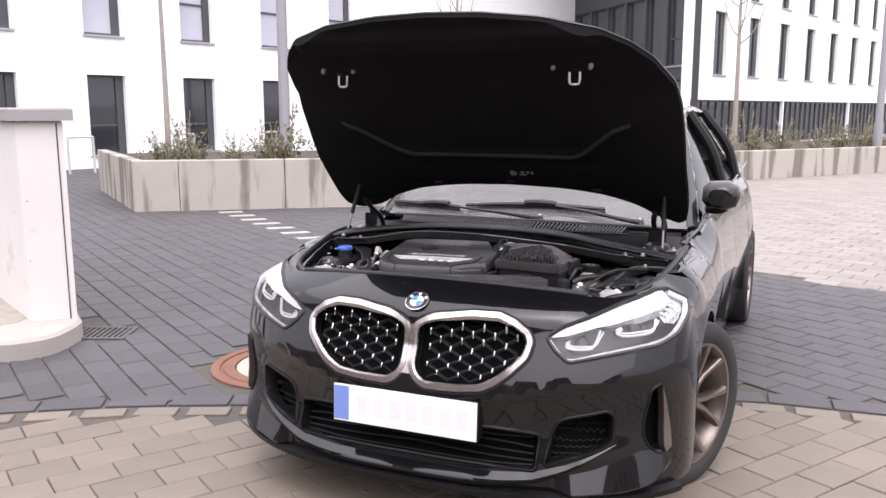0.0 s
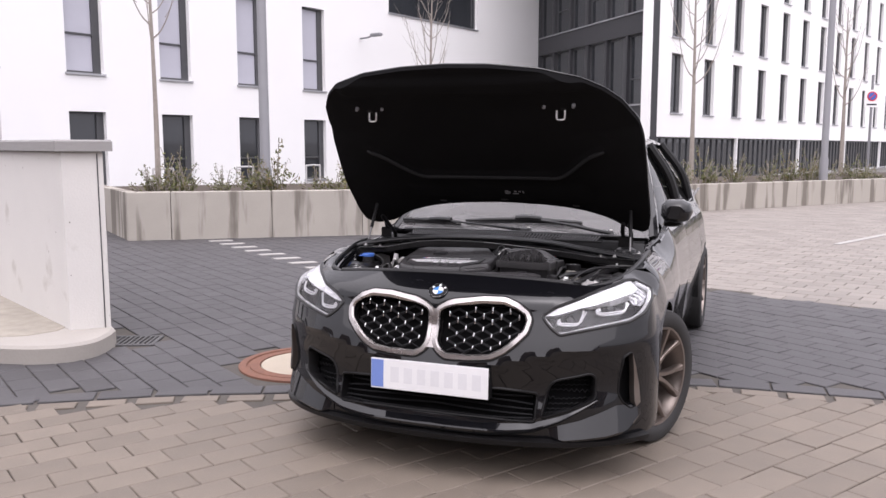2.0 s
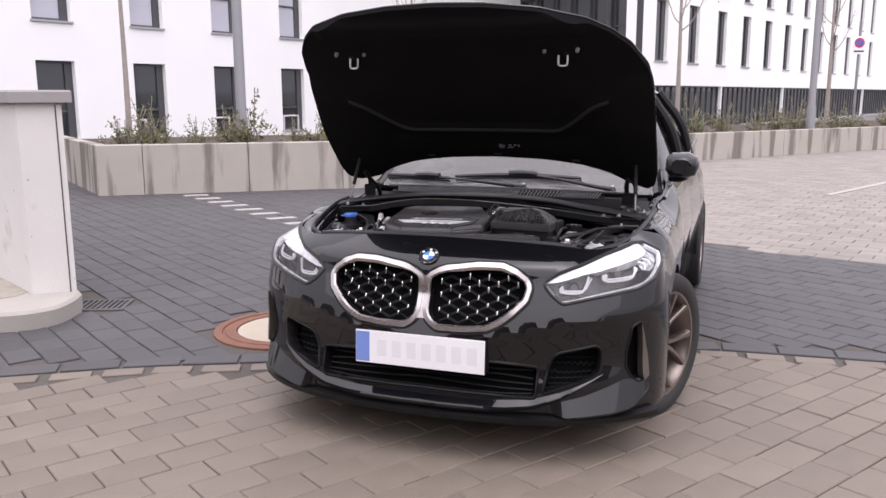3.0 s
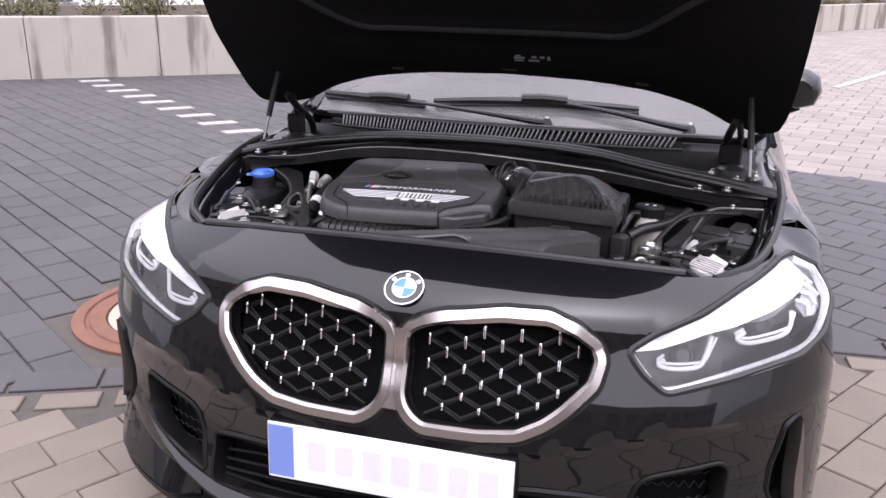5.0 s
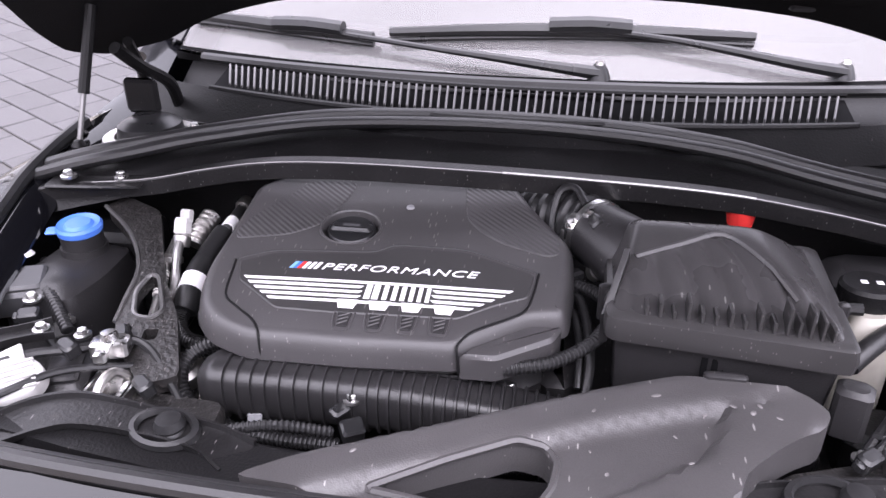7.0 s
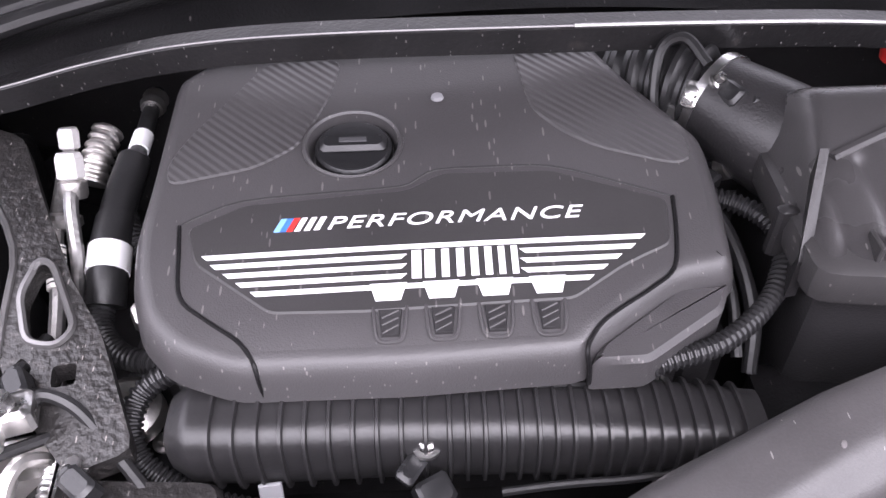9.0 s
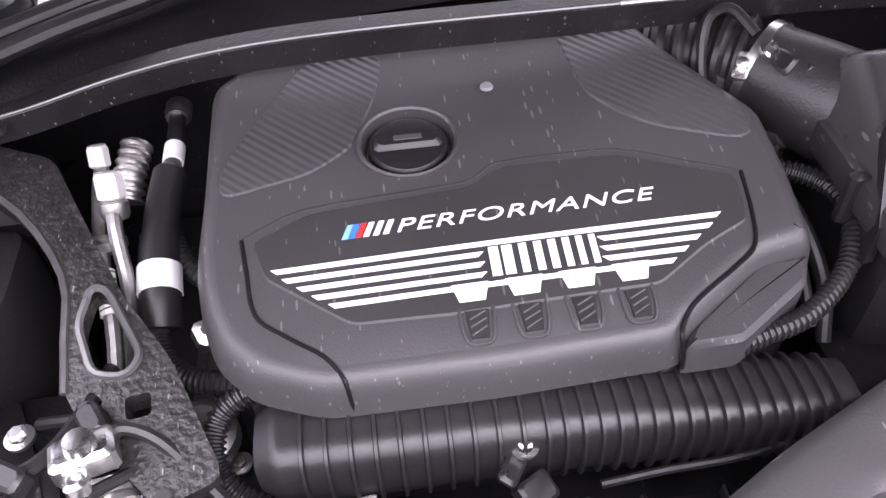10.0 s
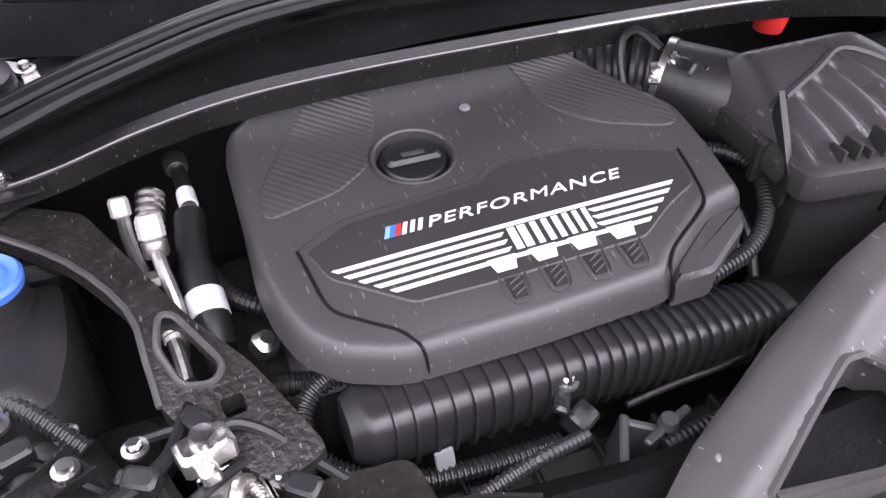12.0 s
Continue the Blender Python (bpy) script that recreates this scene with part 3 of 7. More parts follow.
def streaky(name, base, dark):
    """Concrete with rain streaks that run down from the top edge."""
    m = mat(name, base, 0.85, var=0.08, scale=2.5, fine=60, bump=0.35)
    nt = m.node_tree
    b = nt.nodes["Principled BSDF"]
    old = b.inputs["Base Color"].links[0].from_socket
    tc, mp, nz, rp, mx = (nt.nodes.new(k) for k in ("ShaderNodeTexCoord", "ShaderNodeMapping", "ShaderNodeTexNoise", "ShaderNodeValToRGB", "ShaderNodeMix"))
    mp.inputs["Scale"].default_value = (2.2, 2.2, 0.25)
    nz.inputs["Scale"].default_value, nz.inputs["Detail"].default_value = 1.6, 5.0
    rp.color_ramp.elements[0].position, rp.color_ramp.elements[1].position = 0.50, 0.58
    mx.data_type = "RGBA"
    mx.inputs["B"].default_value = (*dark, 1)
    nt.links.new(tc.outputs["Object"], mp.inputs["Vector"])
    nt.links.new(mp.outputs[0], nz.inputs["Vector"])
    nt.links.new(nz.outputs["Fac"], rp.inputs[0])
    nt.links.new(rp.outputs[0], mx.inputs["Factor"])
    nt.links.new(old, mx.inputs["A"])
    nt.links.new(mx.outputs["Result"], b.inputs["Base Color"])
    return m


STREAK = streaky("rain_streaked_concrete", (0.40, 0.37, 0.328), (0.19, 0.17, 0.145))
PA, PB = Vector((-7.6, 6.88)), Vector((0.0, 12.25))
planter("planter_left", [(-10.6, 9.2), tuple(PA), tuple(PB)], 0.73, 0.16, [0.62, 1.5, 1.42, 1.32], "long concrete planter with dark rain streaks", STREAK)
planter("planter_right", [(-1.6, 14.1), (0.05, 16.32), (4.25, 21.67), (16, 36.6)], 0.60, 0.18, [1.6], "low concrete planter wall with rain streaks", STREAK)
soil_l = [(-10.4, 9.25), (-7.55, 7.05), (0.0, 12.45), (-2.5, 16.5)]
tagged(part("planter_soil", prism(soil_l, 0.3, 0.66, 0.02), SOIL, None), "dark soil in the planter", "soil", kind="structure")
soil_r = [(-1.5, 14.3), (0.0, 16.55), (4.2, 21.9), (16, 36.9), (12, 39), (-4, 18)]
tagged(part("planter_soil", prism(soil_r, 0.2, 0.54, 0.02), SOIL, None), "dark soil behind the low wall", "soil", kind="structure")


# ---- buildings ----
def facade(name, origin, along, length, height, windows, label, material, thick=0.35, depth=0.18, turn=1, back=9.0, start=9.0):
    """A wall with window openings cut through; windows: (start, sill, width, height, style)."""
    d = Vector((*along, 0)).normalized()
    n = Vector((d.y, -d.x, 0)) * turn
    o = Vector((*origin, 0))
    at = lambda s, z, k=0.0: tuple(o + d * s + n * k + Vector((0, 0, z)))
    th = thing(name, label, "building", kind="structure")
    ss = sorted({0.0, length, *[w[0] for w in windows], *[w[0] + w[2] for w in windows]})
    zs = sorted({-0.3, height, *[w[1] for w in windows], *[w[1] + w[3] for w in windows]})
    v, f = [], []

    def quad(*p):
        k = len(v)
        v.extend(p)
        f.append((k, k + 1, k + 2, k + 3))

    for a, b in zip(ss, ss[1:]):
        for c, e in zip(zs, zs[1:]):
            ms, mz = (a + b) / 2, (c + e) / 2
            if not any(w[0] < ms < w[0] + w[2] and w[1] < mz < w[1] + w[3] for w in windows):
                quad(at(a, c), at(b, c), at(b, e), at(a, e))
    for s, z, w, h, *_ in windows:
        quad(at(s, z), at(s + w, z), at(s + w, z, -depth), at(s, z, -depth))
        quad(at(s, z + h), at(s + w, z + h), at(s + w, z + h, -depth), at(s, z + h, -depth))
        quad(at(s, z), at(s, z + h), at(s, z + h, -depth), at(s, z, -depth))
        quad(at(s + w, z), at(s + w, z + h), at(s + w, z + h, -depth), at(s + w, z, -depth))
    quad(at(0, -0.3), at(0, height), at(0, height, -thick - min(back, start)), at(0, -0.3, -thick - min(back, start)))
    quad(at(length, -0.3), at(length, height), at(length, height, -thick - back), at(length, -0.3, -thick - back))
    quad(at(0, height), at(length, height), at(length, height, -thick - back), at(0, height, -thick - back))
    part("wall", (v, f), material, th, smooth=False)

    def bar(s0, z0, s1, z1, k0, k1):
        p = [at(s0, z0, k0), at(s1, z0, k0), at(s1, z1, k0), at(s0, z1, k0), at(s0, z0, k1), at(s1, z0, k1), at(s1, z1, k1), at(s0, z1, k1)]
        return p, [(0, 1, 2, 3), (7, 6, 5, 4), (0, 4, 5, 1), (1, 5, 6, 2), (2, 6, 7, 3), (3, 7, 4, 0)]

    for s, z, w, h, style in windows:
        win = put("window", None, th)
        q = 0.06
        bars = [bar(s, z, s + q, z + h, -depth + .05, -depth - .02), bar(s + w - q, z, s + w, z + h, -depth + .05, -depth - .02),
                bar(s + q, z, s + w - q, z + q, -depth + .05, -depth - .02), bar(s + q, z + h - q, s + w - q, z + h, -depth + .05, -depth - .02)]
        if style in ("tall", "blind"):
            bars.append(bar(s + q, z + 0.36 * h, s + w - q, z + 0.36 * h + 0.05, -depth + .04, -depth - .02))
            bars.append(bar(s + 0.8 * w, z + q, s + w - q, z + h - q, -depth + .048, -depth - .01))
        if style == "strip":
            bars += [bar(s + w * k / 14 - .025, z + q, s + w * k / 14 + .025, z + h - q, -depth + .05, -depth - .02) for k in range(1, 14)]
            bars += [bar(s + w * k / 14 + .025, z + q, s + w * k / 14 + .22, z + h - q, -depth + .03, -depth - .01) for k in range(1, 14, 3)]
        if style == "narrow":
            bars.append(bar(s + 0.72 * w, z + q, s + w - q, z + h - q, -depth + .048, -depth - .01))
        part("window_frame", join(*bars), FRAMEM, win, smooth=False)
        pane = WINGLASS
        part("pane", bar(s + q, z + q, s + w - q, z + h - q, -depth, -depth - .02), BLIND if style == "blind" else pane, win, "pale blind behind reflecting glass" if style == "blind" else "", smooth=False)
        part("sill", bar(s - .04, z - .05, s + w + .04, z, .05, -.02), SILLM, win, smooth=False)
    return th


lw = []
for k in range(-5, 4):
    s = -2.85 + 2.72 * k
    lw.append((s, 0.32, 1.02, 1.96, "tall"))
    lw.append((s, 3.24, 1.02, 2.66, "blind"))
    lw.append((s, 7.0, 1.02, 2.3, "blind"))
lw.append((9.7, 6.25, 5.8, 1.5, "wide"))
facade("office_block_west", (-14.3 - 0.26 * 20, 16.15 - 0.966 * 20), (0.26, 0.966), 41.0, 10.5, [(s + 20, z, w, h, st) for s, z, w, h, st in lw], "white rendered office block with tall narrow windows", RENDERW)
rw = []
for k in range(0, 12):
    s = -0.42 + 3.06 * k + 2.15
    rw.append((s, 2.70, 1.05, 2.25, "narrow"))
    rw.append((s, 5.55, 1.05, 2.35, "narrow"))
    rw.append((s, 8.35, 1.05, 2.35, "narrow"))
for k in range(0, 5):
    rw.append((0.05 + 8.70 * k, 0.05, 8.60, 1.74, "strip"))
facade("office_block_east", (-2.07 - 0.325 * 2.15, 30.58 - 0.946 * 2.15), (0.325, 0.946), 44.0, 12.0, rw, "white rendered office block above a dark glazed ground floor", RENDERW, start=0.0)
gw = []
for row, (z, h) in enumerate(((0.2, 2.3), (3.0, 2.6), (6.4, 2.6))):
    for k in range(6):
        gw.append((0.12 + 1.57 * k, z, 1.44, h, "tall" if k % 2 else "narrow"))
facade("glazed_stair_tower", (-8.9, 36.0), (6.1, -7.4), 9.6, 11.0, gw, "dark glazed stair tower between the white blocks", PANELM, back=0.0)


# ---- the car ----
car = thing("car", "black hatchback car parked with its bonnet raised, front wheels turned", "car")

HUB, WB, AR = (0.89, 0.318), 2.67, 0.352


def build_plan():
    """The outline of the nose seen from above, as points by arc length, then the straight flank."""
    pts, last, s = [], None, 0.0
    for k in range(241):
        x = 0.90 * math.sin(math.pi / 2 * k / 240)
        y = 0.11 + 0.42 * (1 - (1 - min(1.0, x / 0.90) ** 2.15) ** (1 / 2.15))
        if last:
            s += math.hypot(x - last[0], y - last[1])
        pts.append((s, x, y))
        last = (x, y)
    for y, x in ((0.8, 0.902), (1.2, 0.895), (1.7, 0.876), (2.4, 0.872), (3.1, 0.884), (3.56, 0.893), (3.9, 0.872), (4.15, 0.80), (4.30, 0.60), (4.34, 0.30), (4.35, 0.0)):
        s += math.hypot(x - last[0], y - last[1])
        pts.append((s, x, y))
        last = (x, y)
    return pts


PLAN = build_plan()
PX, PY = [(s, x) for s, x, y in PLAN], [(s, y) for s, x, y in PLAN]
S_OF_Y = [(y, s) for s, x, y in PLAN if y > 0.3]
S_OF_X = [(x, s) for s, x, y in PLAN[:241]]
OFF_FRONT = [(0.10, 0.075), (0.15, 0.03), (0.20, 0.004), (0.26, 0.0), (0.50, 0.0), (0.60, 0.006), (0.70, 0.022), (0.755, 0.034), (0.775, 0.050), (0.87, 0.174), (0.90, 0.222)]
OFF_SIDE = [(0.18, 0.06), (0.26, 0.040), (0.40, 0.028), (0.52, 0.010), (0.62, 0.0), (0.69, 0.001), (0.73, 0.010), (0.82, 0.020), (0.90, 0.046), (0.97, 0.085), (1.02, 0.105)]
OFF_WING = [(0.18, 0.05), (0.26, 0.030), (0.40, 0.016), (0.62, 0.0), (0.70, 0.008), (0.76, 0.022), (0.80, 0.040), (0.83, 0.065), (0.855, 0.095), (0.88, 0.130)]


# the crease across the bumper, by arc length, and how far the bumper swells forward there
CREASE = [(0, .48), (.25, .50), (.365, .530), (.467, .553), (.57, .573), (.70, .581), (.85, .583), (1.0, .588)]
FULLNESS = [(0, -.056), (.45, -.054), (.60, -.046), (.72, -.032), (.84, -.016), (.95, -.006), (1.05, 0.0)]


# shifts by distance behind the nose that fit the bay and panels to the camera's view
SINK = [(.17, 0), (.307, -.014), (.345, -.018), (.42, -.027), (.52, -.0385), (.91, -.0625), (.94, -.066), (1.1, -.085), (1.244, -.102), (1.5, -.102)]
PUSH = [(.2, 0), (.3, .010), (.6, .012), (.7, .009), (.85, .005), (.93, .015), (1.244, .059), (1.5, .059)]
WIDEN = [(-.78, -.752), (-.616, -.594), (-.35, -.335), (0, 0), (.126, .119), (.29, .315), (.384, .402), (.548, .576), (.78, .79)]


def settle(p):
    x, y, z = p
    k = max(0.0, min(1.0, (z - .60) / .16))
    return Vector((lerp(WIDEN, x), y + lerp(PUSH, y), z + k * lerp(SINK, y)))


def skin(u, z):
    """The body's outer surface: arc length round the nose (negative on the other side) and height."""
    a = abs(u)
    x, y = lerp(PX, a), lerp(PY, a)
    x2, y2 = lerp(PX, a + 0.02), lerp(PY, a + 0.02)
    x1, y1 = lerp(PX, max(0, a - 0.02)), lerp(PY, max(0, a - 0.02))
    if a < 0.02:
        x1, y1 = -x2, y2
    t = Vector((x2 - x1, y2 - y1)).normalized()
    shift = lerp([(0.62, 0.0), (0.84, 0.10), (1.2, 0.165)], y)
    k, door = lerp([(0.69, 0.0), (0.88, 1.0)], y), lerp([(1.25, 0.0), (1.6, 1.0)], y)
    off = lerp(OFF_FRONT, z - shift) * (1 - k) + (lerp(OFF_WING, z) * (1 - door) + lerp(OFF_SIDE, z) * door) * k
    d = z - lerp(CREASE, a)
    off += lerp(FULLNESS, a) * (lerp([(0.0, 1.0), (0.17, 0.0)], d) if d > 0 else lerp([(-0.27, 0.70), (-0.24, 0.60), (-0.18, 0.15), (-0.13, 0.15), (-0.06, 0.50), (-0.018, 0.72), (0.0, 1.0)], d))
    p = Vector((math.copysign(x - t.y * off, u) if u else 0.0, y + t.x * off, z))
    k = max(0.0, min(1.0, (z - .78) / .08)) * max(0.0, min(1.0, (.62 - p.y) / .2))
    return p + Vector((0, .010 * k, k * lerp(SINK, p.y)))


def su(x):
    """Arc length at which the nose line is x wide."""
    return math.copysign(lerp(S_OF_X, abs(x)), x)


def inward(fn, d):
    """The same surface set back by d."""
    def g(u, z):
        p = fn(u, z)
        a, b = fn(u + 0.01, z), fn(u, z + 0.01)
        n = (a - p).cross(b - p).normalized()
        return p - n * d
    return g


def round_poly(poly, r=0.02, n=3):
    out = []
    for i in range(len(poly)):
        a, b, c = (Vector(poly[(i + k) % len(poly)]) for k in (-1, 0, 1))
        p = b + (a - b).normalized() * min(r, 0.45 * (a - b).length)
        q = b + (c - b).normalized() * min(r, 0.45 * (c - b).length)
        for k in range(n + 1):
            t = k / n
            out.append(tuple((1 - t) ** 2 * p + 2 * t * (1 - t) * b + t * t * q))
    return out


def grow(poly, d):
    """A flat outline set outwards by d."""
    area = sum(poly[k][0] * poly[(k + 1) % len(poly)][1] - poly[(k + 1) % len(poly)][0] * poly[k][1] for k in range(len(poly)))
    sg = 1 if area > 0 else -1
    out = []
    for i in range(len(poly)):
        a, b, c = (Vector(poly[(i + k) % len(poly)]) for k in (-1, 0, 1))
        e, g = b - a, c - b
        e = e.normalized() if e.length > 1e-9 else g.normalized()
        g = g.normalized() if g.length > 1e-9 else e
        m = Vector((e.y + g.y, -e.x - g.x))
        m = m.normalized() if m.length > 1e-6 else Vector((e.y, -e.x))
        out.append(tuple(b + m * d * sg))
    return out


# outlines on the nose, as (arc length, height)
S1 = lerp(S_OF_Y, 0.72)
KIDNEY = round_poly([(.001, .712), (.016, .735), (.048, .752), (.092, .764), (.217, .777), (.312, .777), (.370, .760), (.418, .727), (.431, .692), (.414, .640), (.356, .585), (.318, .556), (.263, .528), (.183, .520), (.066, .519), (.034, .536), (.012, .560), (.001, .59)], 0.014, 3)
KHOLE = grow(KIDNEY, -0.0265)
LAMP = round_poly([(.468, .711), (.53, .748), (.628, .778), (.745, .815), (.87, .842), (1.0, .850), (1.115, .834), (1.183, .780), (1.03, .752), (.944, .709), (.85, .682), (.667, .660), (.54, .638), (.497, .672)], 0.014, 3)
INTAKE = round_poly([(.470, .292), (.498, .400), (.512, .432), (.535, .446), (.672, .474), (.692, .454), (.690, .374), (.665, .354)], 0.014, 3)
SLOT = round_poly([(.850, .556), (.815, .538), (.798, .440), (.795, .385), (.812, .352), (.850, .318), (.893, .335), (.887, .414), (.865, .495)], 0.010, 3)
LOWER = round_poly([(-.440, .280), (.440, .280), (.452, .385), (.30, .400), (-.30, .400), (-.452, .385)], 0.012, 3)

arch = [(lerp(S_OF_Y, HUB[0] + AR * math.cos(a)), HUB[1] + AR * math.sin(a)) for a in (math.pi * (1.0 - k / 16 * 0.335) for k in range(-4, 17)) if HUB[0] + AR * math.cos(a) < 0.73]
side_r = [(su(.86), .19), (lerp(S_OF_Y, .50), .20), (lerp(S_OF_Y, .535), .23)] + [p for p in arch if p[1] > 0.25] + [(S1, .64), (S1, .835)]
top = [(lerp(S_OF_Y, .64), .862), (lerp(S_OF_Y, .52), .862), (su(.80), .852), (su(.70), .833), (su(.60), .835), (su(.45), .848), (su(.22), .857), (0.0, .860)]
half = [(0.0, .182), (su(.45), .182)] + side_r + top
nose = half + [(-u, z) for u, z in reversed(half[1:-1])]
holes = [KHOLE, flip(KHOLE), LAMP, flip(LAMP), INTAKE, flip(INTAKE), SLOT, flip(SLOT), LOWER]
body = part("front_bumper", sheet(nose, holes, 0.022, skin, inward(skin, 0.025)), PAINT, car, "glossy black front bumper and nose panel", angle=28)

# flanks and fenders: columns from the sill or wheel arch up to the shoulder
def sill(y):
    for hy in (HUB[0], HUB[0] + WB):
        d = abs(y - hy)
        if d < AR:
            return max(0.2, HUB[1] + math.sqrt(AR * AR - d * d))
    return 0.2


def shoulder(y):
    return lerp([(0.6, 0.842), (0.72, 0.855), (0.84, 0.868), (1.0, 0.876), (1.2, 0.886), (1.32, 0.905), (1.5, 0.94), (2.2, 0.98), (3.2, 1.01), (4.0, 1.05), (4.4, 1.05)], y)


def flank(y0, y1, name, label=""):
    ys = sorted({round(y0 + (y1 - y0) * k / 40, 4) for k in range(41)} | {round(h + AR * math.cos(math.pi * k / 28), 4) for h in (HUB[0], HUB[0] + WB) for k in range(29) if y0 < h + AR * math.cos(math.pi * k / 28) < y1})
    for sg in (1, -1):
        def fn(y, t):
            u = lerp(S_OF_Y, y)
            z = sill(y) + (shoulder(y) - sill(y)) * t
            p = skin(u, z)
            return (sg * p.x, p.y, p.z)
        vs = [k / 18 for k in range(19)]
        outer = grid(fn, ys, vs)
        lip = grid(lambda y, t: (lambda p: (p[0] - sg * 0.05 * t, p[1], p[2] + (-0.015 if t > 0.5 else 0)))(fn(y, 1)), ys, (0, 0.5, 1))
        under = grid(lambda y, t: (lambda p: (p[0] - sg * 0.06 * t, p[1], p[2]))(fn(y, 0)), ys, (0, 1))
        part(name, join(outer, lip, under), PAINT, car, label, angle=40)


flank(0.722, 1.30, "fender", "glossy black front wing")
flank(1.304, 2.42, "front_door", "glossy black front door")
flank(2.424, 3.30, "rear_door", "glossy black rear door")
flank(3.304, 4.15, "quarter_panel", "glossy black rear quarter")
part("rear_panel", grid(lambda u, z: skin(u, z), [lerp(S_OF_Y, 4.14) + (PLAN[-1][0] - lerp(S_OF_Y, 4.14)) * k / 24 for k in range(25)], [0.25 + 0.8 * k / 8 for k in range(9)]), PAINT, car)
part("rear_panel", grid(lambda u, z: skin(-u, z), [lerp(S_OF_Y, 4.14) + (PLAN[-1][0] - lerp(S_OF_Y, 4.14)) * k / 24 for k in range(25)], [0.25 + 0.8 * k / 8 for k in range(9)]), PAINT, car)

# inner dark tub: bay walls, wheel houses, underside
part("underbody", rbox(-0.80, 0.30, 0.17, 0.80, 4.1, 0.30, 0.02), DARKP, car)
part("bay_floor", rbox(-0.60, 0.36, 0.50, 0.60, 1.08, 0.53, 0.01), PLASTIC, car)
part("bulkhead", rbox(-0.74, 1.08, 0.40, 0.74, 1.12, 0.84, 0.01), PLASTIC, car)
for sg in (1, -1):
    part("wheel_house", loft([[(sg * x, HUB[0] + 0.375 * math.cos(a), HUB[1] + 0.375 * math.sin(a)) for a in (math.pi * k / 20 - 0.1 for k in range(22))] for x in (0.62, 0.875)], closed=False), DARKP, car)
    part("wheel_house", loft([[(sg * x, HUB[0] + WB + 0.375 * math.cos(a), HUB[1] + 0.375 * math.sin(a)) for a in (math.pi * k / 20 - 0.1 for k in range(22))] for x in (0.62, 0.875)], closed=False), DARKP, car)
    part("inner_wing", grid(lambda y, t: (sg * (0.60 + (lerp([(0.45, 0.66), (0.6, 0.70), (0.84, 0.745), (1.2, 0.77)], y) - 0.60) * t ** 0.5), y, 0.5 + (shoulder(y) - 0.018 - 0.5) * t), [0.45 + 0.75 * k / 16 for k in range(17)], [k / 8 for k in range(9)]), DARKP, car)

# greenhouse
GA = [(1.42, .755, .905), (1.66, .705, 1.065), (1.98, .612, 1.31), (2.10, .585, 1.388)]
RAIL = GA + [(2.6, .555, 1.415), (3.2, .535, 1.400), (3.8, .50, 1.355), (4.12, .46, 1.30)]


def rail(y):
    return lerp([(a, b) for a, b, c in RAIL], y), lerp([(a, c) for a, b, c in RAIL], y)


def screen(s, t):
    """The windscreen: s across -1..1, t up 0..1."""
    lo_y, lo_z = 1.234 + 0.16 * s * s, 0.929 - 0.02 * s * s
    hi_y, hi_z = 2.02 + 0.08 * s * s, 1.415 - 0.035 * s * s
    w = 0.735 + (0.575 - 0.735) * t
    return (s * w, lo_y + (hi_y - lo_y) * t, lo_z + (hi_z - lo_z) * t + 0.03 * math.sin(math.pi * t))


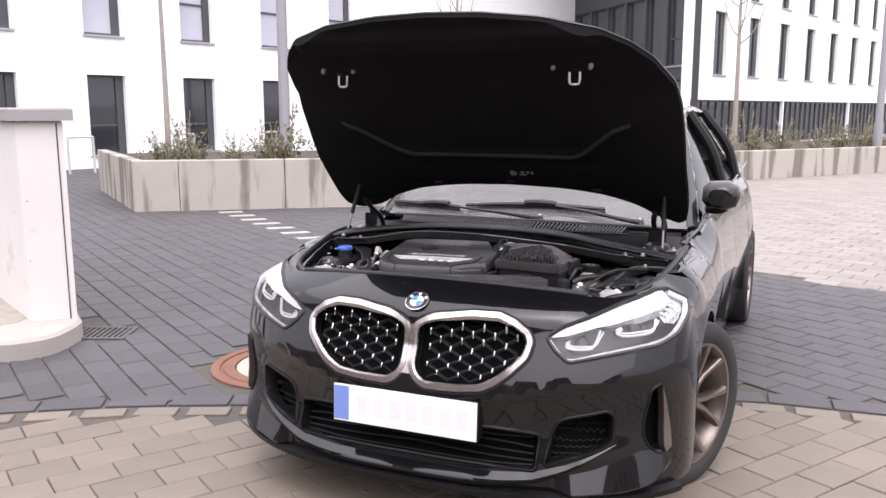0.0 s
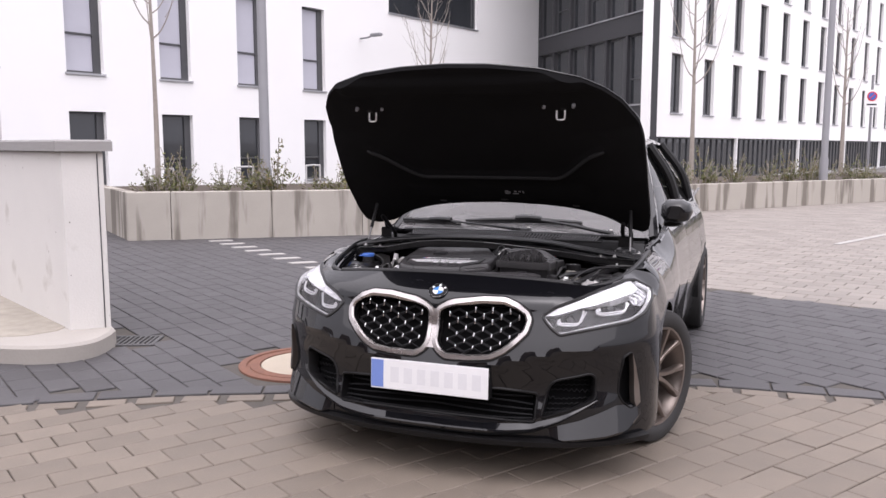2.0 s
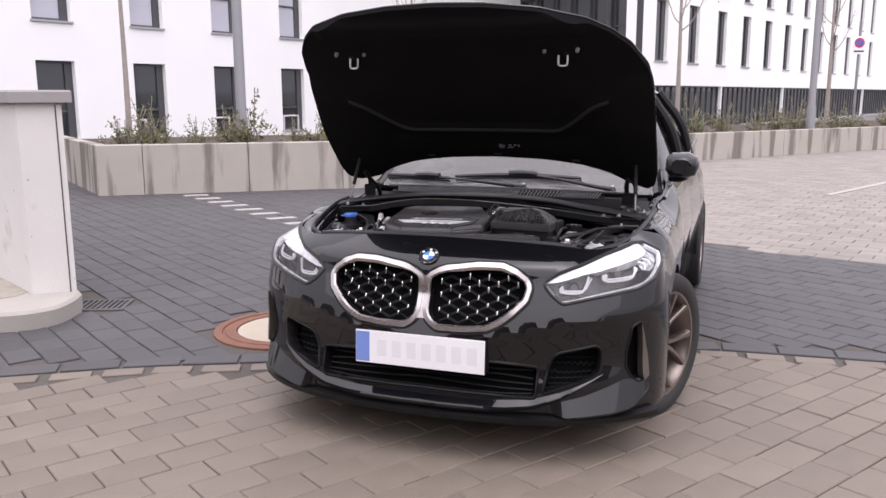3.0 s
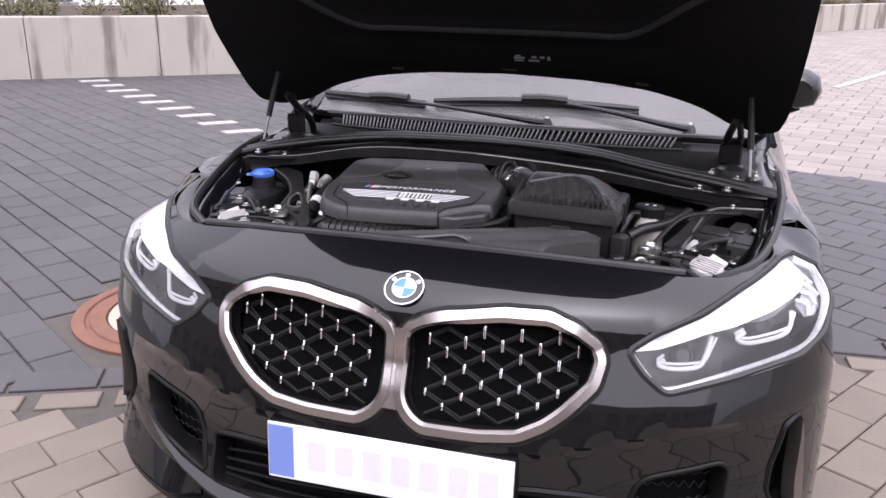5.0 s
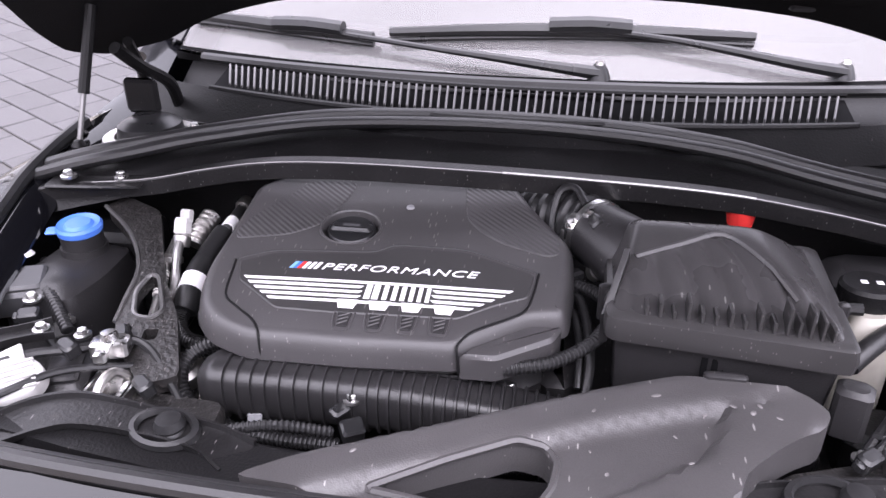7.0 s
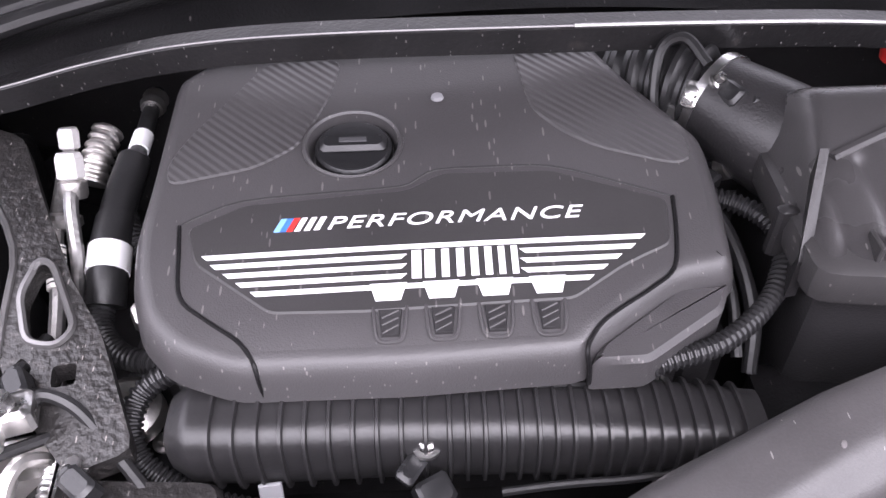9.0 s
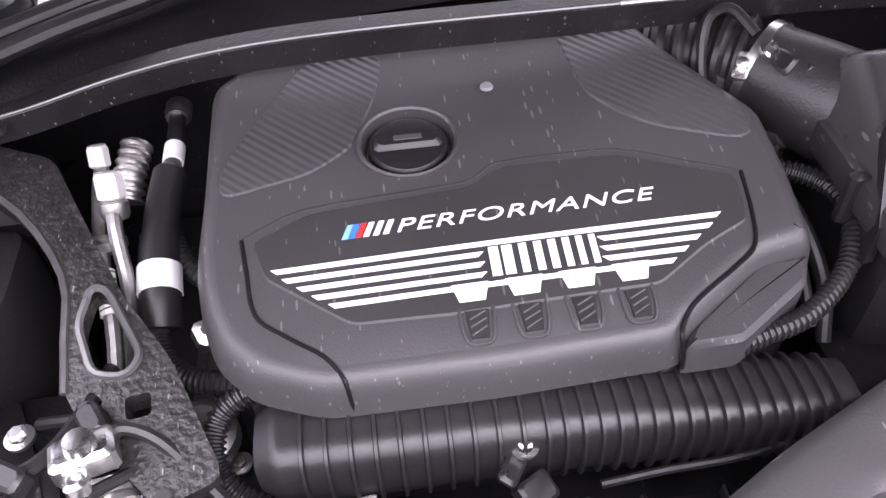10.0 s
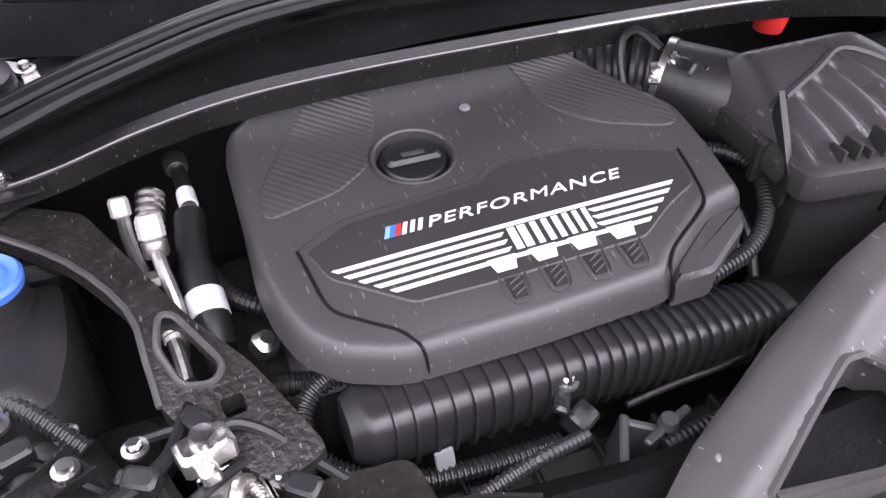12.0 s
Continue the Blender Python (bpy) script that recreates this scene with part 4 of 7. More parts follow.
glass = part("windscreen", grid(screen, [-1 + k / 12 for k in range(25)], [k / 10 for k in range(11)]), WSCREEN, car, "windscreen with a pale film, reflecting the pale sky")
glass.visible_shadow = False
part("roof", grid(lambda y, s: (s * rail(y)[0], y + 0.06 * s * s * (1 if y < 2.3 else 0) - 0.05 * (1 if y < 2.06 else 0), rail(y)[1] + 0.03 * (1 - s * s)), [2.06 + 2.1 * k / 14 for k in range(15)], [-1 + k / 8 for k in range(17)]), PAINT, car)
for sg in (1, -1):
    part("a_pillar", tube([(sg * x, y, z) for y, x, z in GA], 0.032, 8), PAINT, car)
    part("roof_rail", tube([(sg * x, y, z) for y, x, z in RAIL[3:]], 0.03, 8), PAINT, car)
    glz = [k / 6 for k in range(7)]
    def pane(y0, y1):
        def fn(y, t):
            x0, z0 = lerp([(1.3, .775), (1.7, .785), (3.3, .78), (4.1, .71)], y), shoulder(y) - 0.01
            x1, z1 = rail(y)
            return (sg * (x0 + (x1 - x0) * t + 0.02 * math.sin(math.pi * t)), y, z0 + (z1 - z0) * t)
        return grid(fn, [y0 + (y1 - y0) * k / 10 for k in range(11)], glz)
    part("side_window", pane(1.36, 2.40), PANEG, car, "dark side window reflecting the building")
    part("side_window", pane(2.46, 3.25), PANEG, car, "dark side window")
    part("side_window", pane(3.32, 3.85), PANEG, car, "dark side window")
    part("door_pillar", tube([(sg * .790, 2.43, .97), (sg * .72, 2.43, 1.2), (sg * .585, 2.43, 1.41)], 0.03, 8), DARKP, car)
    part("door_pillar", tube([(sg * .785, 3.28, .99), (sg * .72, 3.28, 1.2), (sg * .565, 3.28, 1.41)], 0.03, 8), DARKP, car)
    part("window_trim", tube([(sg * .793, y, shoulder(y)) for y in (1.34, 1.8, 2.4, 3.0, 3.6, 4.0)], 0.011, 6), BADGEBLACK, car)
    # mirror
    mir = part("door_mirror", moved(loft([[(px * sx, py, pz * sx) for px, pz in ((-.09, -.02), (-.085, .05), (-.05, .082), (.04, .085), (.085, .06), (.10, 0), (.08, -.05), (.02, -.068), (-.06, -.06))] for py, sx in ((-.075, .55), (-.06, .78), (-.02, .97), (.03, 1.0), (.055, .96))]), Matrix.Translation((sg * 0.850, 1.58, 1.045)) @ Matrix.Diagonal((sg * .9, .9, .85, 1))), PAINT, car, "black door mirror")
    part("arm", tube([(sg * .79, 1.62, .985), (sg * .84, 1.61, .985), (sg * .875, 1.60, 1.0)], 0.022, 8), DARKP, mir)
    part("mirror_glass", moved(loft([[(px, 0.058, pz) for px, pz in ((-.075, -.02), (-.07, .05), (.035, .07), (.08, .04), (.085, 0), (.06, -.045), (-.05, -.05))], [(px, 0.060, pz) for px, pz in ((-.075, -.02), (-.07, .05), (.035, .07), (.08, .04), (.085, 0), (.06, -.045), (-.05, -.05))]]), Matrix.Translation((sg * 0.850, 1.58, 1.045)) @ Matrix.Diagonal((sg * .9, .9, .85, 1))), STUD, mir)
part("cabin", join(rbox(-.70, 1.50, .30, .70, 4.0, .93, .05), rbox(-.62, 2.2, .9, -.12, 2.35, 1.25, .06), rbox(.12, 2.2, .9, .62, 2.35, 1.25, .06)), CABIN, car)
part("dashboard", loft([[(x, y, z) for y, z in ((1.42, .86), (1.66, .955), (1.80, .96), (1.86, .90), (1.5, .82))] for x in (-.70, -.3, .3, .70)]), CABIN, car)
part("rear_window", grid(lambda s, t: (s * (.56 - .02 * t), 4.13 + .17 * (1 - t), 1.05 + .28 * t), [-1 + k / 6 for k in range(13)], [k / 5 for k in range(6)]), PANEG, car)


# wheels
def wheel(at, turn, sg):
    w = put("wheel", None, car, m=pose(*at, 0, 0, turn) @ Matrix.Diagonal((sg, 1, 1, 1)))
    X = Matrix.Rotation(radians(90), 4, "Y")
    prof = [(.235, -.10), (.25, -.112), (.29, -.116), (.312, -.105), (.319, -.085), (.319, .085), (.312, .105), (.29, .116), (.25, .112), (.235, .10)]
    part("tyre", moved(lathe(prof, 64), X), TYRE, w, "low profile black tyre")
    part("rim", moved(lathe([(.20, -.10), (.235, -.10), (.240, .098), (.236, .106), (.226, .104), (.222, .085), (.205, .05), (.20, -.10)], 64), X), RIM, w, "grey bronze alloy rim")
    part("brake_disc", moved(lathe([(.06, .0), (.155, .0), (.155, .018), (.06, .018)], 40), X), ALU, w)
    part("brake_caliper", moved(rbox(-.17, -.06, .0, -.08, .06, .05, .01), X), mat("brake_caliper_blue", (0.05, 0.06, 0.09), 0.4), w)
    part("inner_barrel", moved(lathe([(.02, -.06), (.21, -.06), (.21, -.05), (.02, -.05)], 32), X), DARKP, w)
    for k in range(5):
        for q in (-1, 1):
            a0, a1 = 2 * math.pi * k / 5 + q * 0.10, 2 * math.pi * k / 5 + q * 0.27
            ring = []
            for r, a, hw, z in ((.045, a0, .016, .058), (.12, a0 + (a1 - a0) * .45, .012, .066), (.19, a1, .012, .082), (.228, a1 + q * .04, .020, .092)):
                c, s = math.cos(a), math.sin(a)
                ring.append([(r * c - hw * s * o, r * s + hw * c * o, z + dz) for o, dz in ((-1, 0), (-.6, .01), (.6, .01), (1, 0), (.8, -.03), (-.8, -.03))])
            part("spoke", moved(loft(ring), X), RIM, w, angle=50)
    part("hub_cap", moved(lathe([(.001, .05), (.055, .05), (.055, .062), (.045, .070), (.034, .072), (.001, .073)], 32), X), RIM, w)
    part("badge", moved(lathe([(.001, .073), (.030, .073), (.030, .0755), (.001, .0765)], 28), X), BADGEBLACK, w)
    for k in range(5):
        a = 2 * math.pi * (k + .5) / 5
        part("wheel_bolt", moved(lathe([(.001, .05), (.009, .05), (.009, .062), (.001, .064)], 8), X @ Matrix.Translation((.056 * math.cos(a) * -1, .056 * math.sin(a), 0))), DARKP, w)
    return w


wheel((0.782, HUB[0], 0.319), STEER, 1)
wheel((-0.782, HUB[0], 0.319), STEER, -1)
wheel((0.782, HUB[0] + WB, 0.319), 0, 1)
wheel((-0.782, HUB[0] + WB, 0.319), 0, -1)

# ---- raised bonnet ----
BTILT = radians(35.3)
HV, HN = Vector((0, -math.cos(BTILT), math.sin(BTILT))), Vector((0, math.sin(BTILT), math.cos(BTILT)))
HO = Vector((0, 1.118, 1.11)) + HN * .022


def bonnet(x, v):
    """The raised bonnet: x across, v from its rear edge to its front edge; the sides droop at the rear and rise towards the front."""
    droop = .117 * min(1.15, abs(x) / .77) ** 4 * lerp([(0, 1.0), (.3, .5), (.6, -.5), (.9, -.4), (1.09, 0)], v)
    return Vector((x, 0, 0)) + HO + HV * v - HN * droop


HHALF = [(0, .0), (.23, -.014), (.42, -.040), (.56, -.078), (.65, -.124), (.735, -.100), (.773, -.03), (.786, .06), (.790, .20), (.790, .40), (.785, .53), (.765, .64), (.715, .79), (.655, .885), (.57, .975), (.40, 1.050), (.20, 1.084), (0, 1.094)]
HPOLY = HHALF + [(-x, v) for x, v in reversed(HHALF[1:-1])]
HPOLY = round_poly(HPOLY, 0.02, 2)


def press(x):
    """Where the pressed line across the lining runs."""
    q = max(0.0, min(1.0, (abs(x) - .33) / .26))
    return .268 + .205 * q * q * (3 - 2 * q)


def bonnet_under(x, v):
    """Lining: padded middle, pressed line across, rim round the edge."""
    a = abs(x)
    d = 0.020 * max(0.0, 1 - abs(v - press(x)) / 0.035) ** 1.5 * max(0.0, min(1.0, (0.62 - a) / 0.05))
    d += 0.022 * max(0.0, min(1.0, (v - 0.90) / 0.03)) * max(0.0, min(1.0, (1.035 - v) / 0.03)) * max(0.0, min(1.0, (0.58 - a) / 0.05))
    d += 0.012 * max(0.0, min(1.0, (v - 0.03) / 0.03)) * max(0.0, min(1.0, (0.20 - v) / 0.03)) * max(0.0, min(1.0, (0.50 - a) / 0.05))
    return bonnet(x, v) - HN * (0.022 + d)


lid = put("bonnet", None, car)
tagged(lid, "raised black bonnet with a black felt lining")
part("outer_skin", sheet(HPOLY, [], 0.05, bonnet, lambda x, v: bonnet(x, v) - HN * 0.005), PAINT, lid, "glossy black outer panel")
part("lining", sheet(grow(HPOLY, -0.003), [], 0.017, bonnet_under, lambda x, v: bonnet(x, v) - HN * 0.003), FELT, lid, "black felt lining with a pressed line", angle=60)
part("pressed_line", tube([bonnet_under(x, press(x)) + HN * .004 for x in [-.60 + 1.2 * k / 40 for k in range(41)]], .009, 8, 1), FELTLINE, lid, "lighter tube along the pressed line, its sheen painted in")


# ---- grille, lamps and trim of the nose ----
def proud(d):
    return inward(skin, -d)


def frame_ring(poly, steps):
    """A moulded ring along an outline; steps: (growth, height over the skin)."""
    base = dense(poly, 0.012)
    rings = []
    for g, h in steps:
        fn = proud(h)
        rings.append([fn(u, z) for u, z in grow(base, g)])
    return loft(rings, cap=False)


def surface_at(u, z, h=0.0):
    """A pose on the nose with z outwards and y up."""
    p, a, b = proud(h)(u, z), skin(u + 0.01, z), skin(u, z + 0.01)
    o = skin(u, z)
    x = (a - o).normalized()
    n = x.cross((b - o)).normalized()
    y = n.cross(x)
    return Matrix(((x.x, y.x, n.x, p.x), (x.y, y.y, n.y, p.y), (x.z, y.z, n.z, p.z), (0, 0, 0, 1)))


STUDBOX = None
for sg in (1, -1):
    kid = KIDNEY if sg == 1 else flip(KIDNEY)
    gr = part("grille_frame", frame_ring(kid, [(0.002, -0.006), (0.0, 0.006), (-0.004, 0.012), (-0.019, 0.014), (-0.0255, 0.007), (-0.0275, -0.035)]), GRILLE, car, "satin grey kidney grille frame", angle=40)
    # flat black strip on the surface in place of a shaded gap
    part("grille_gap", frame_ring(kid, [(0.006, 0.002), (-0.002, 0.002)]), DARKP, gr)
    hole = KHOLE if sg == 1 else flip(KHOLE)
    # closes the opening with the shade behind the bars put into its colour
    part("grille_back", sheet(grow(hole, 0.006), [], 0.04, inward(skin, 0.055)), BACKP, gr, "near-black sheet standing in for the shade behind the grille")
    if STUDBOX is None:
        STUDBOX = mesh("stud", *rbox(-.0026, -.0112, -.004, .0026, .0112, .005, .0018), STUD)
    wires = []
    shrunk = grow(hole, -0.004)
    for row in range(11):
        for col in range(-2, 8):
            x = 0.0265 + 0.0765 * col + (0.0383 if row % 2 else 0.0)
            z = 0.727 - 0.0252 * row
            u = sg * su(max(0.001, x))
            for dx in (-0.0383, 0.0383):
                for dz0, dz1 in ((0.007, 0.007 + 0.0252 * 0.72), (-0.004, -0.0252 * 0.9)):
                    p, q = (u, z + dz0), (sg * su(max(0.001, x + dx)), z + dz1)
                    mid = ((p[0] + q[0]) / 2, (p[1] + q[1]) / 2)
                    if inside(p, shrunk) and inside(q, shrunk):
                        a, b = inward(skin, 0.022)(*p), inward(skin, 0.024)(*q)
                        wires.append(tube([a, b], 0.0036, 5, 1, smooth=False))
            if inside((u, z), grow(hole, -0.014)):
                k = max(0.72, 1.25 - 0.10 * row)
                put("stud", STUDBOX, gr, m=surface_at(u, z, -0.014) @ Matrix.Diagonal((1, k, 1, 1)))
    if wires:
        part("grille_mesh", join(*wires), GRIDP, gr, "black honeycomb bars")

# silver bridge between the two halves of the grille
part("grille_bridge", sheet([(-.018, .560), (.018, .560), (.018, .708), (.010, .720), (-.010, .720), (-.018, .708)], [], .008, proud(.010), inward(skin, .01)), GRILLE, car, "satin silver bridge between the grilles")

# badge
bm_ = surface_at(0.0, 0.787, 0.002)
badge = part("badge", moved(lathe([(.001, 0), (.042, 0), (.042, .003), (.0405, .0055), (.0395, .0055), (.0390, .004), (.001, .004)], 48), bm_), BADGEBLACK, car, "round enamel badge, black ring round blue and white quarters")
part("rim", moved(lathe([(.0395, .004), (.042, .004), (.042, .006), (.0395, .006)], 48), bm_), STUD, badge)
part("ring", moved(lathe([(.0235, .004), (.0255, .004), (.0255, .0055), (.0235, .0055)], 40), bm_), STUD, badge)
for k in range(4):
    a0 = math.pi / 2 * k
    sec = [(0, 0)] + [(.0235 * math.cos(a0 + math.pi / 2 * i / 8), .0235 * math.sin(a0 + math.pi / 2 * i / 8)) for i in range(9)]
    part("quarter", moved(prism(sec, .0035, .0052, .0003), bm_), WHITEP if k % 2 == 0 else BADGEBLUE, badge, smooth=False)
for a in (35, 90, 145):
    m = bm_ @ Matrix.Rotation(radians(a - 90), 4, "Z") @ Matrix.Translation((0, .0325, 0))
    part("mark", moved(rbox(-.0048, -.0042, .0035, .0048, .0042, .0052, .0006), m), WHITEP, badge, smooth=False)

# number plate
plate = part("number_plate", moved(rbox(-.268, -.066, 0, .268, .066, .004, .002), pose(0.0, .056, .434, 87, 0, 0)), PLATEW, car, "white number plate with a blue edge, blurred blank")
part("blue_band", moved(rbox(-.266, -.060, .003, -.208, .060, .005, .001), pose(0.0, .056, .434, 87, 0, 0)), PLATEB, plate)
part("plate_holder", moved(rbox(-.27, -.068, -.05, .27, .066, .0, .004), pose(0.0, .056, .434, 87, 0, 0)), DARKP, plate)
for k in range(7):
    x = -.175 + .062 * k
    part("bar", moved(rbox(x, -.034, .0035, x + .04, .034, .0045, .001), pose(0.0, .056, .434, 87, 0, 0)), PLATEMARK, plate)

# air intakes
for sg in (1, -1):
    it = INTAKE if sg == 1 else flip(INTAKE)
    itk = part("intake_rim", frame_ring(it, [(0.008, 0.001), (0.005, 0.005), (0.0, 0.006), (-0.004, 0.0), (-0.005, -0.05)]), DARKP, car, "black air intake with a moulded rim")
    # near-black sheet in place of the intake's shaded depth
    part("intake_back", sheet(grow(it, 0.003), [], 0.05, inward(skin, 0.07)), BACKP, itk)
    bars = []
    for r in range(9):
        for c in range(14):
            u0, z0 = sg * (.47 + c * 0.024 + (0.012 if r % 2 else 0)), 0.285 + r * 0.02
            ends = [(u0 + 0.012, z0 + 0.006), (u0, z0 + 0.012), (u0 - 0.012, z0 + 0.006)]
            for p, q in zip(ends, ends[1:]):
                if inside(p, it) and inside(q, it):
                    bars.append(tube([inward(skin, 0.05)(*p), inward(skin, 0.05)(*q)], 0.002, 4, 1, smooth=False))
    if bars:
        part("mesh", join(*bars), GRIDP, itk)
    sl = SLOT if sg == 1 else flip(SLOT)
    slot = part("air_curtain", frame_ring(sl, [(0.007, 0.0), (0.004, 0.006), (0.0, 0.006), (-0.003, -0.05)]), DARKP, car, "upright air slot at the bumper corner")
    # shade inside the slot, as a near-black sheet
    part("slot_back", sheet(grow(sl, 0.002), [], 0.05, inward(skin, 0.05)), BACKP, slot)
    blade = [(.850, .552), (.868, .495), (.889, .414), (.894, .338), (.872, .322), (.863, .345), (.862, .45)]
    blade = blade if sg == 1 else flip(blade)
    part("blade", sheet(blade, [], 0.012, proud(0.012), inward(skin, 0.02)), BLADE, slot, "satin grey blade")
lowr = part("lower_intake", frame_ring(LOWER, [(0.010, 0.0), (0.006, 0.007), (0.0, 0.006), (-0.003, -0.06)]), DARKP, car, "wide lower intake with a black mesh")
# shaded depth of the lower intake, again a near-black sheet
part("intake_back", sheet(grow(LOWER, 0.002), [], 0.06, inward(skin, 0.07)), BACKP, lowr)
for k in range(6):
    z = 0.286 + 0.020 * k
    part("slat", tube([inward(skin, 0.03)(su(x), z) for x in (-.43, -.3, -.15, 0, .15, .3, .43)], 0.004, 6, 2), GRIDP, lowr)

# lip and splitter
us = [su(-.86) + (su(.86) - su(-.86)) * k / 80 for k in range(81)]
LIPTOP = [(0, .256), (.27, .257), (.43, .270), (.54, .299), (.67, .351), (.72, .372)]
LIPFALL = [(0, .034), (.27, .034), (.45, .028), (.60, .014), (.70, .003)]
lips = [-.70 + 1.40 * k / 80 for k in range(81)]
part("front_lip", grid(lambda u, t: (lambda h, f: proud(h)(u, lerp(LIPTOP, abs(u)) - f * lerp(LIPFALL, abs(u))))(*((-.012, -.1), (0.002, .0), (lerp(LIPFALL, abs(u)) * .75, .62), (lerp(LIPFALL, abs(u)) * .82, .80), (lerp(LIPFALL, abs(u)) * .5, 1.3), (-.01, 1.7))[int(t)]), lips, (0, 1, 2, 3, 4, 5)), PAINT, car, "glossy black lip across the lower bumper", angle=25)
WINGIN = [(.49, .250), (.627, .282), (.785, .337), (.86, .330), (.905, .312)]
WINGOUT = [(.49, .228), (.545, .208), (.721, .221), (.821, .240), (.905, .296)]
for sg in (1, -1):
    part("bumper_wing", grid(lambda u, t: (lambda h, z: proud(h)(sg * u, z))(*((-.012, lerp(WINGIN, u) + .004), (.001, lerp(WINGIN, u)), (lerp([(.49, .004), (.56, .034), (.80, .036), (.905, .004)], u), lerp(WINGOUT, u)), (lerp([(.49, .002), (.56, .026), (.80, .028), (.905, .002)], u), lerp(WINGOUT, u) - .014), (-.012, lerp(WINGOUT, u) - .02))[int(t)]), [.49 + .415 * k / 40 for k in range(41)], (0, 1, 2, 3, 4)), PAINT, car, "glossy black flared corner of the bumper", angle=25)
part("splitter", grid(lambda u, t: (lambda h, z: proud(h)(u, z))(*((-.002, .204), (.030, .199), (.034, .190), (.026, .180), (-.03, .178))[int(t)]), us, (0, 1, 2, 3, 4)), DARKP, car, "matt black splitter edge", angle=50)
part("chin", grid(lambda u, t: proud(-0.02 - 0.3 * t)(u, 0.180), us, (0, 1)), DARKP, car)

# headlamps
for sg in (1, -1):
    lp = LAMP if sg == 1 else flip(LAMP)
    mk = (lambda pts: pts) if sg == 1 else (lambda pts: [(-a, b) for a, b in pts])
    lamp = part("headlamp", join(sheet(grow(lp, 0.001), [], 0.03, inward(skin, 0.06)), frame_ring(lp, [(0.006, 0.0), (0.003, 0.003), (0.0, 0.0), (0.0, -0.06)])), LAMPDARK, car, "clear headlamp with silver brow and two light guides", angle=40)
    brow = [(.474, .711), (.53, .744), (.628, .774), (.745, .811), (.87, .838), (1.0, .846), (1.085, .838), (1.05, .812), (.96, .800), (.85, .785), (.74, .765), (.623, .741), (.53, .717)]
    brow = brow if sg == 1 else flip(brow)
    part("brow", sheet(brow, [], 0.02, inward(skin, 0.004), inward(skin, 0.04)), BROW, lamp, "bright silver brow")
    trim = [(.478, .706), (.504, .674), (.543, .646), (.667, .668), (.85, .691), (.935, .715), (1.02, .757), (1.10, .772), (1.165, .783), (1.115, .825)]
    part("trim", tube([inward(skin, 0.010)(*p) for p in mk(trim)], lambda t: .0055 + .0045 * max(0.0, min(1.0, (t - .45) / .3)), 8, 4), BROW, lamp, "silver edge")
    for guide in ([(.547, .697), (.534, .686), (.563, .679), (.617, .681), (.636, .702), (.652, .736)], [(.730, .738), (.710, .727), (.742, .716), (.832, .719), (.862, .735), (.876, .775)]):
        part("light_guide", tube([inward(skin, 0.028)(sg * u, z + .003) for u, z in guide], 0.0050, 8, 4), DRLM, lamp, "white light guide")
        part("light_guide", tube([inward(skin, 0.032)(sg * (u + (.013 if k > 2 else 0)), z + (.012 if k < 5 else 0)) for k, (u, z) in enumerate(guide)], 0.0032, 8, 4), DRLM, lamp, "white light guide")
    for cu, cz in ((.592, .706), (.788, .744)):
        m = surface_at(sg * cu, cz, -0.048)
        part("projector", moved(lathe([(.001, .006), (.014, .005), (.019, .0), (.023, .004), (.026, .0), (.026, -.02)], 24), m), LAMPDARK, lamp, "round projector lens")
    part("reflector", sheet(mk([(.905, .748), (.96, .738), (1.03, .768), (1.15, .788), (1.10, .828), (1.05, .806), (.96, .794), (.895, .784)])[::sg], [], 0.02, inward(skin, 0.022)), CHROMEIN, lamp)
    for k in range(4):
        part("reflector_step", tube([inward(skin, 0.016)(sg * u, z) for u, z in ((.915 + .05 * k, .752 + .012 * k), (.925 + .05 * k, .775 + .010 * k), (.90 + .05 * k, .788 + .009 * k))], .0045, 6, 3), BROW, lamp)
    part("lamp_seal", tube([Vector(skin(*q)) for q in lp] + [Vector(skin(*lp[0]))], .0075, 6, 1), RUBBER, lamp, "black rubber seal round the lens")
    ln = part("lens", sheet(lp, [], 0.022, inward(skin, 0.001)), LENS, lamp, "clear polycarbonate lens")
    ln.visible_shadow = False

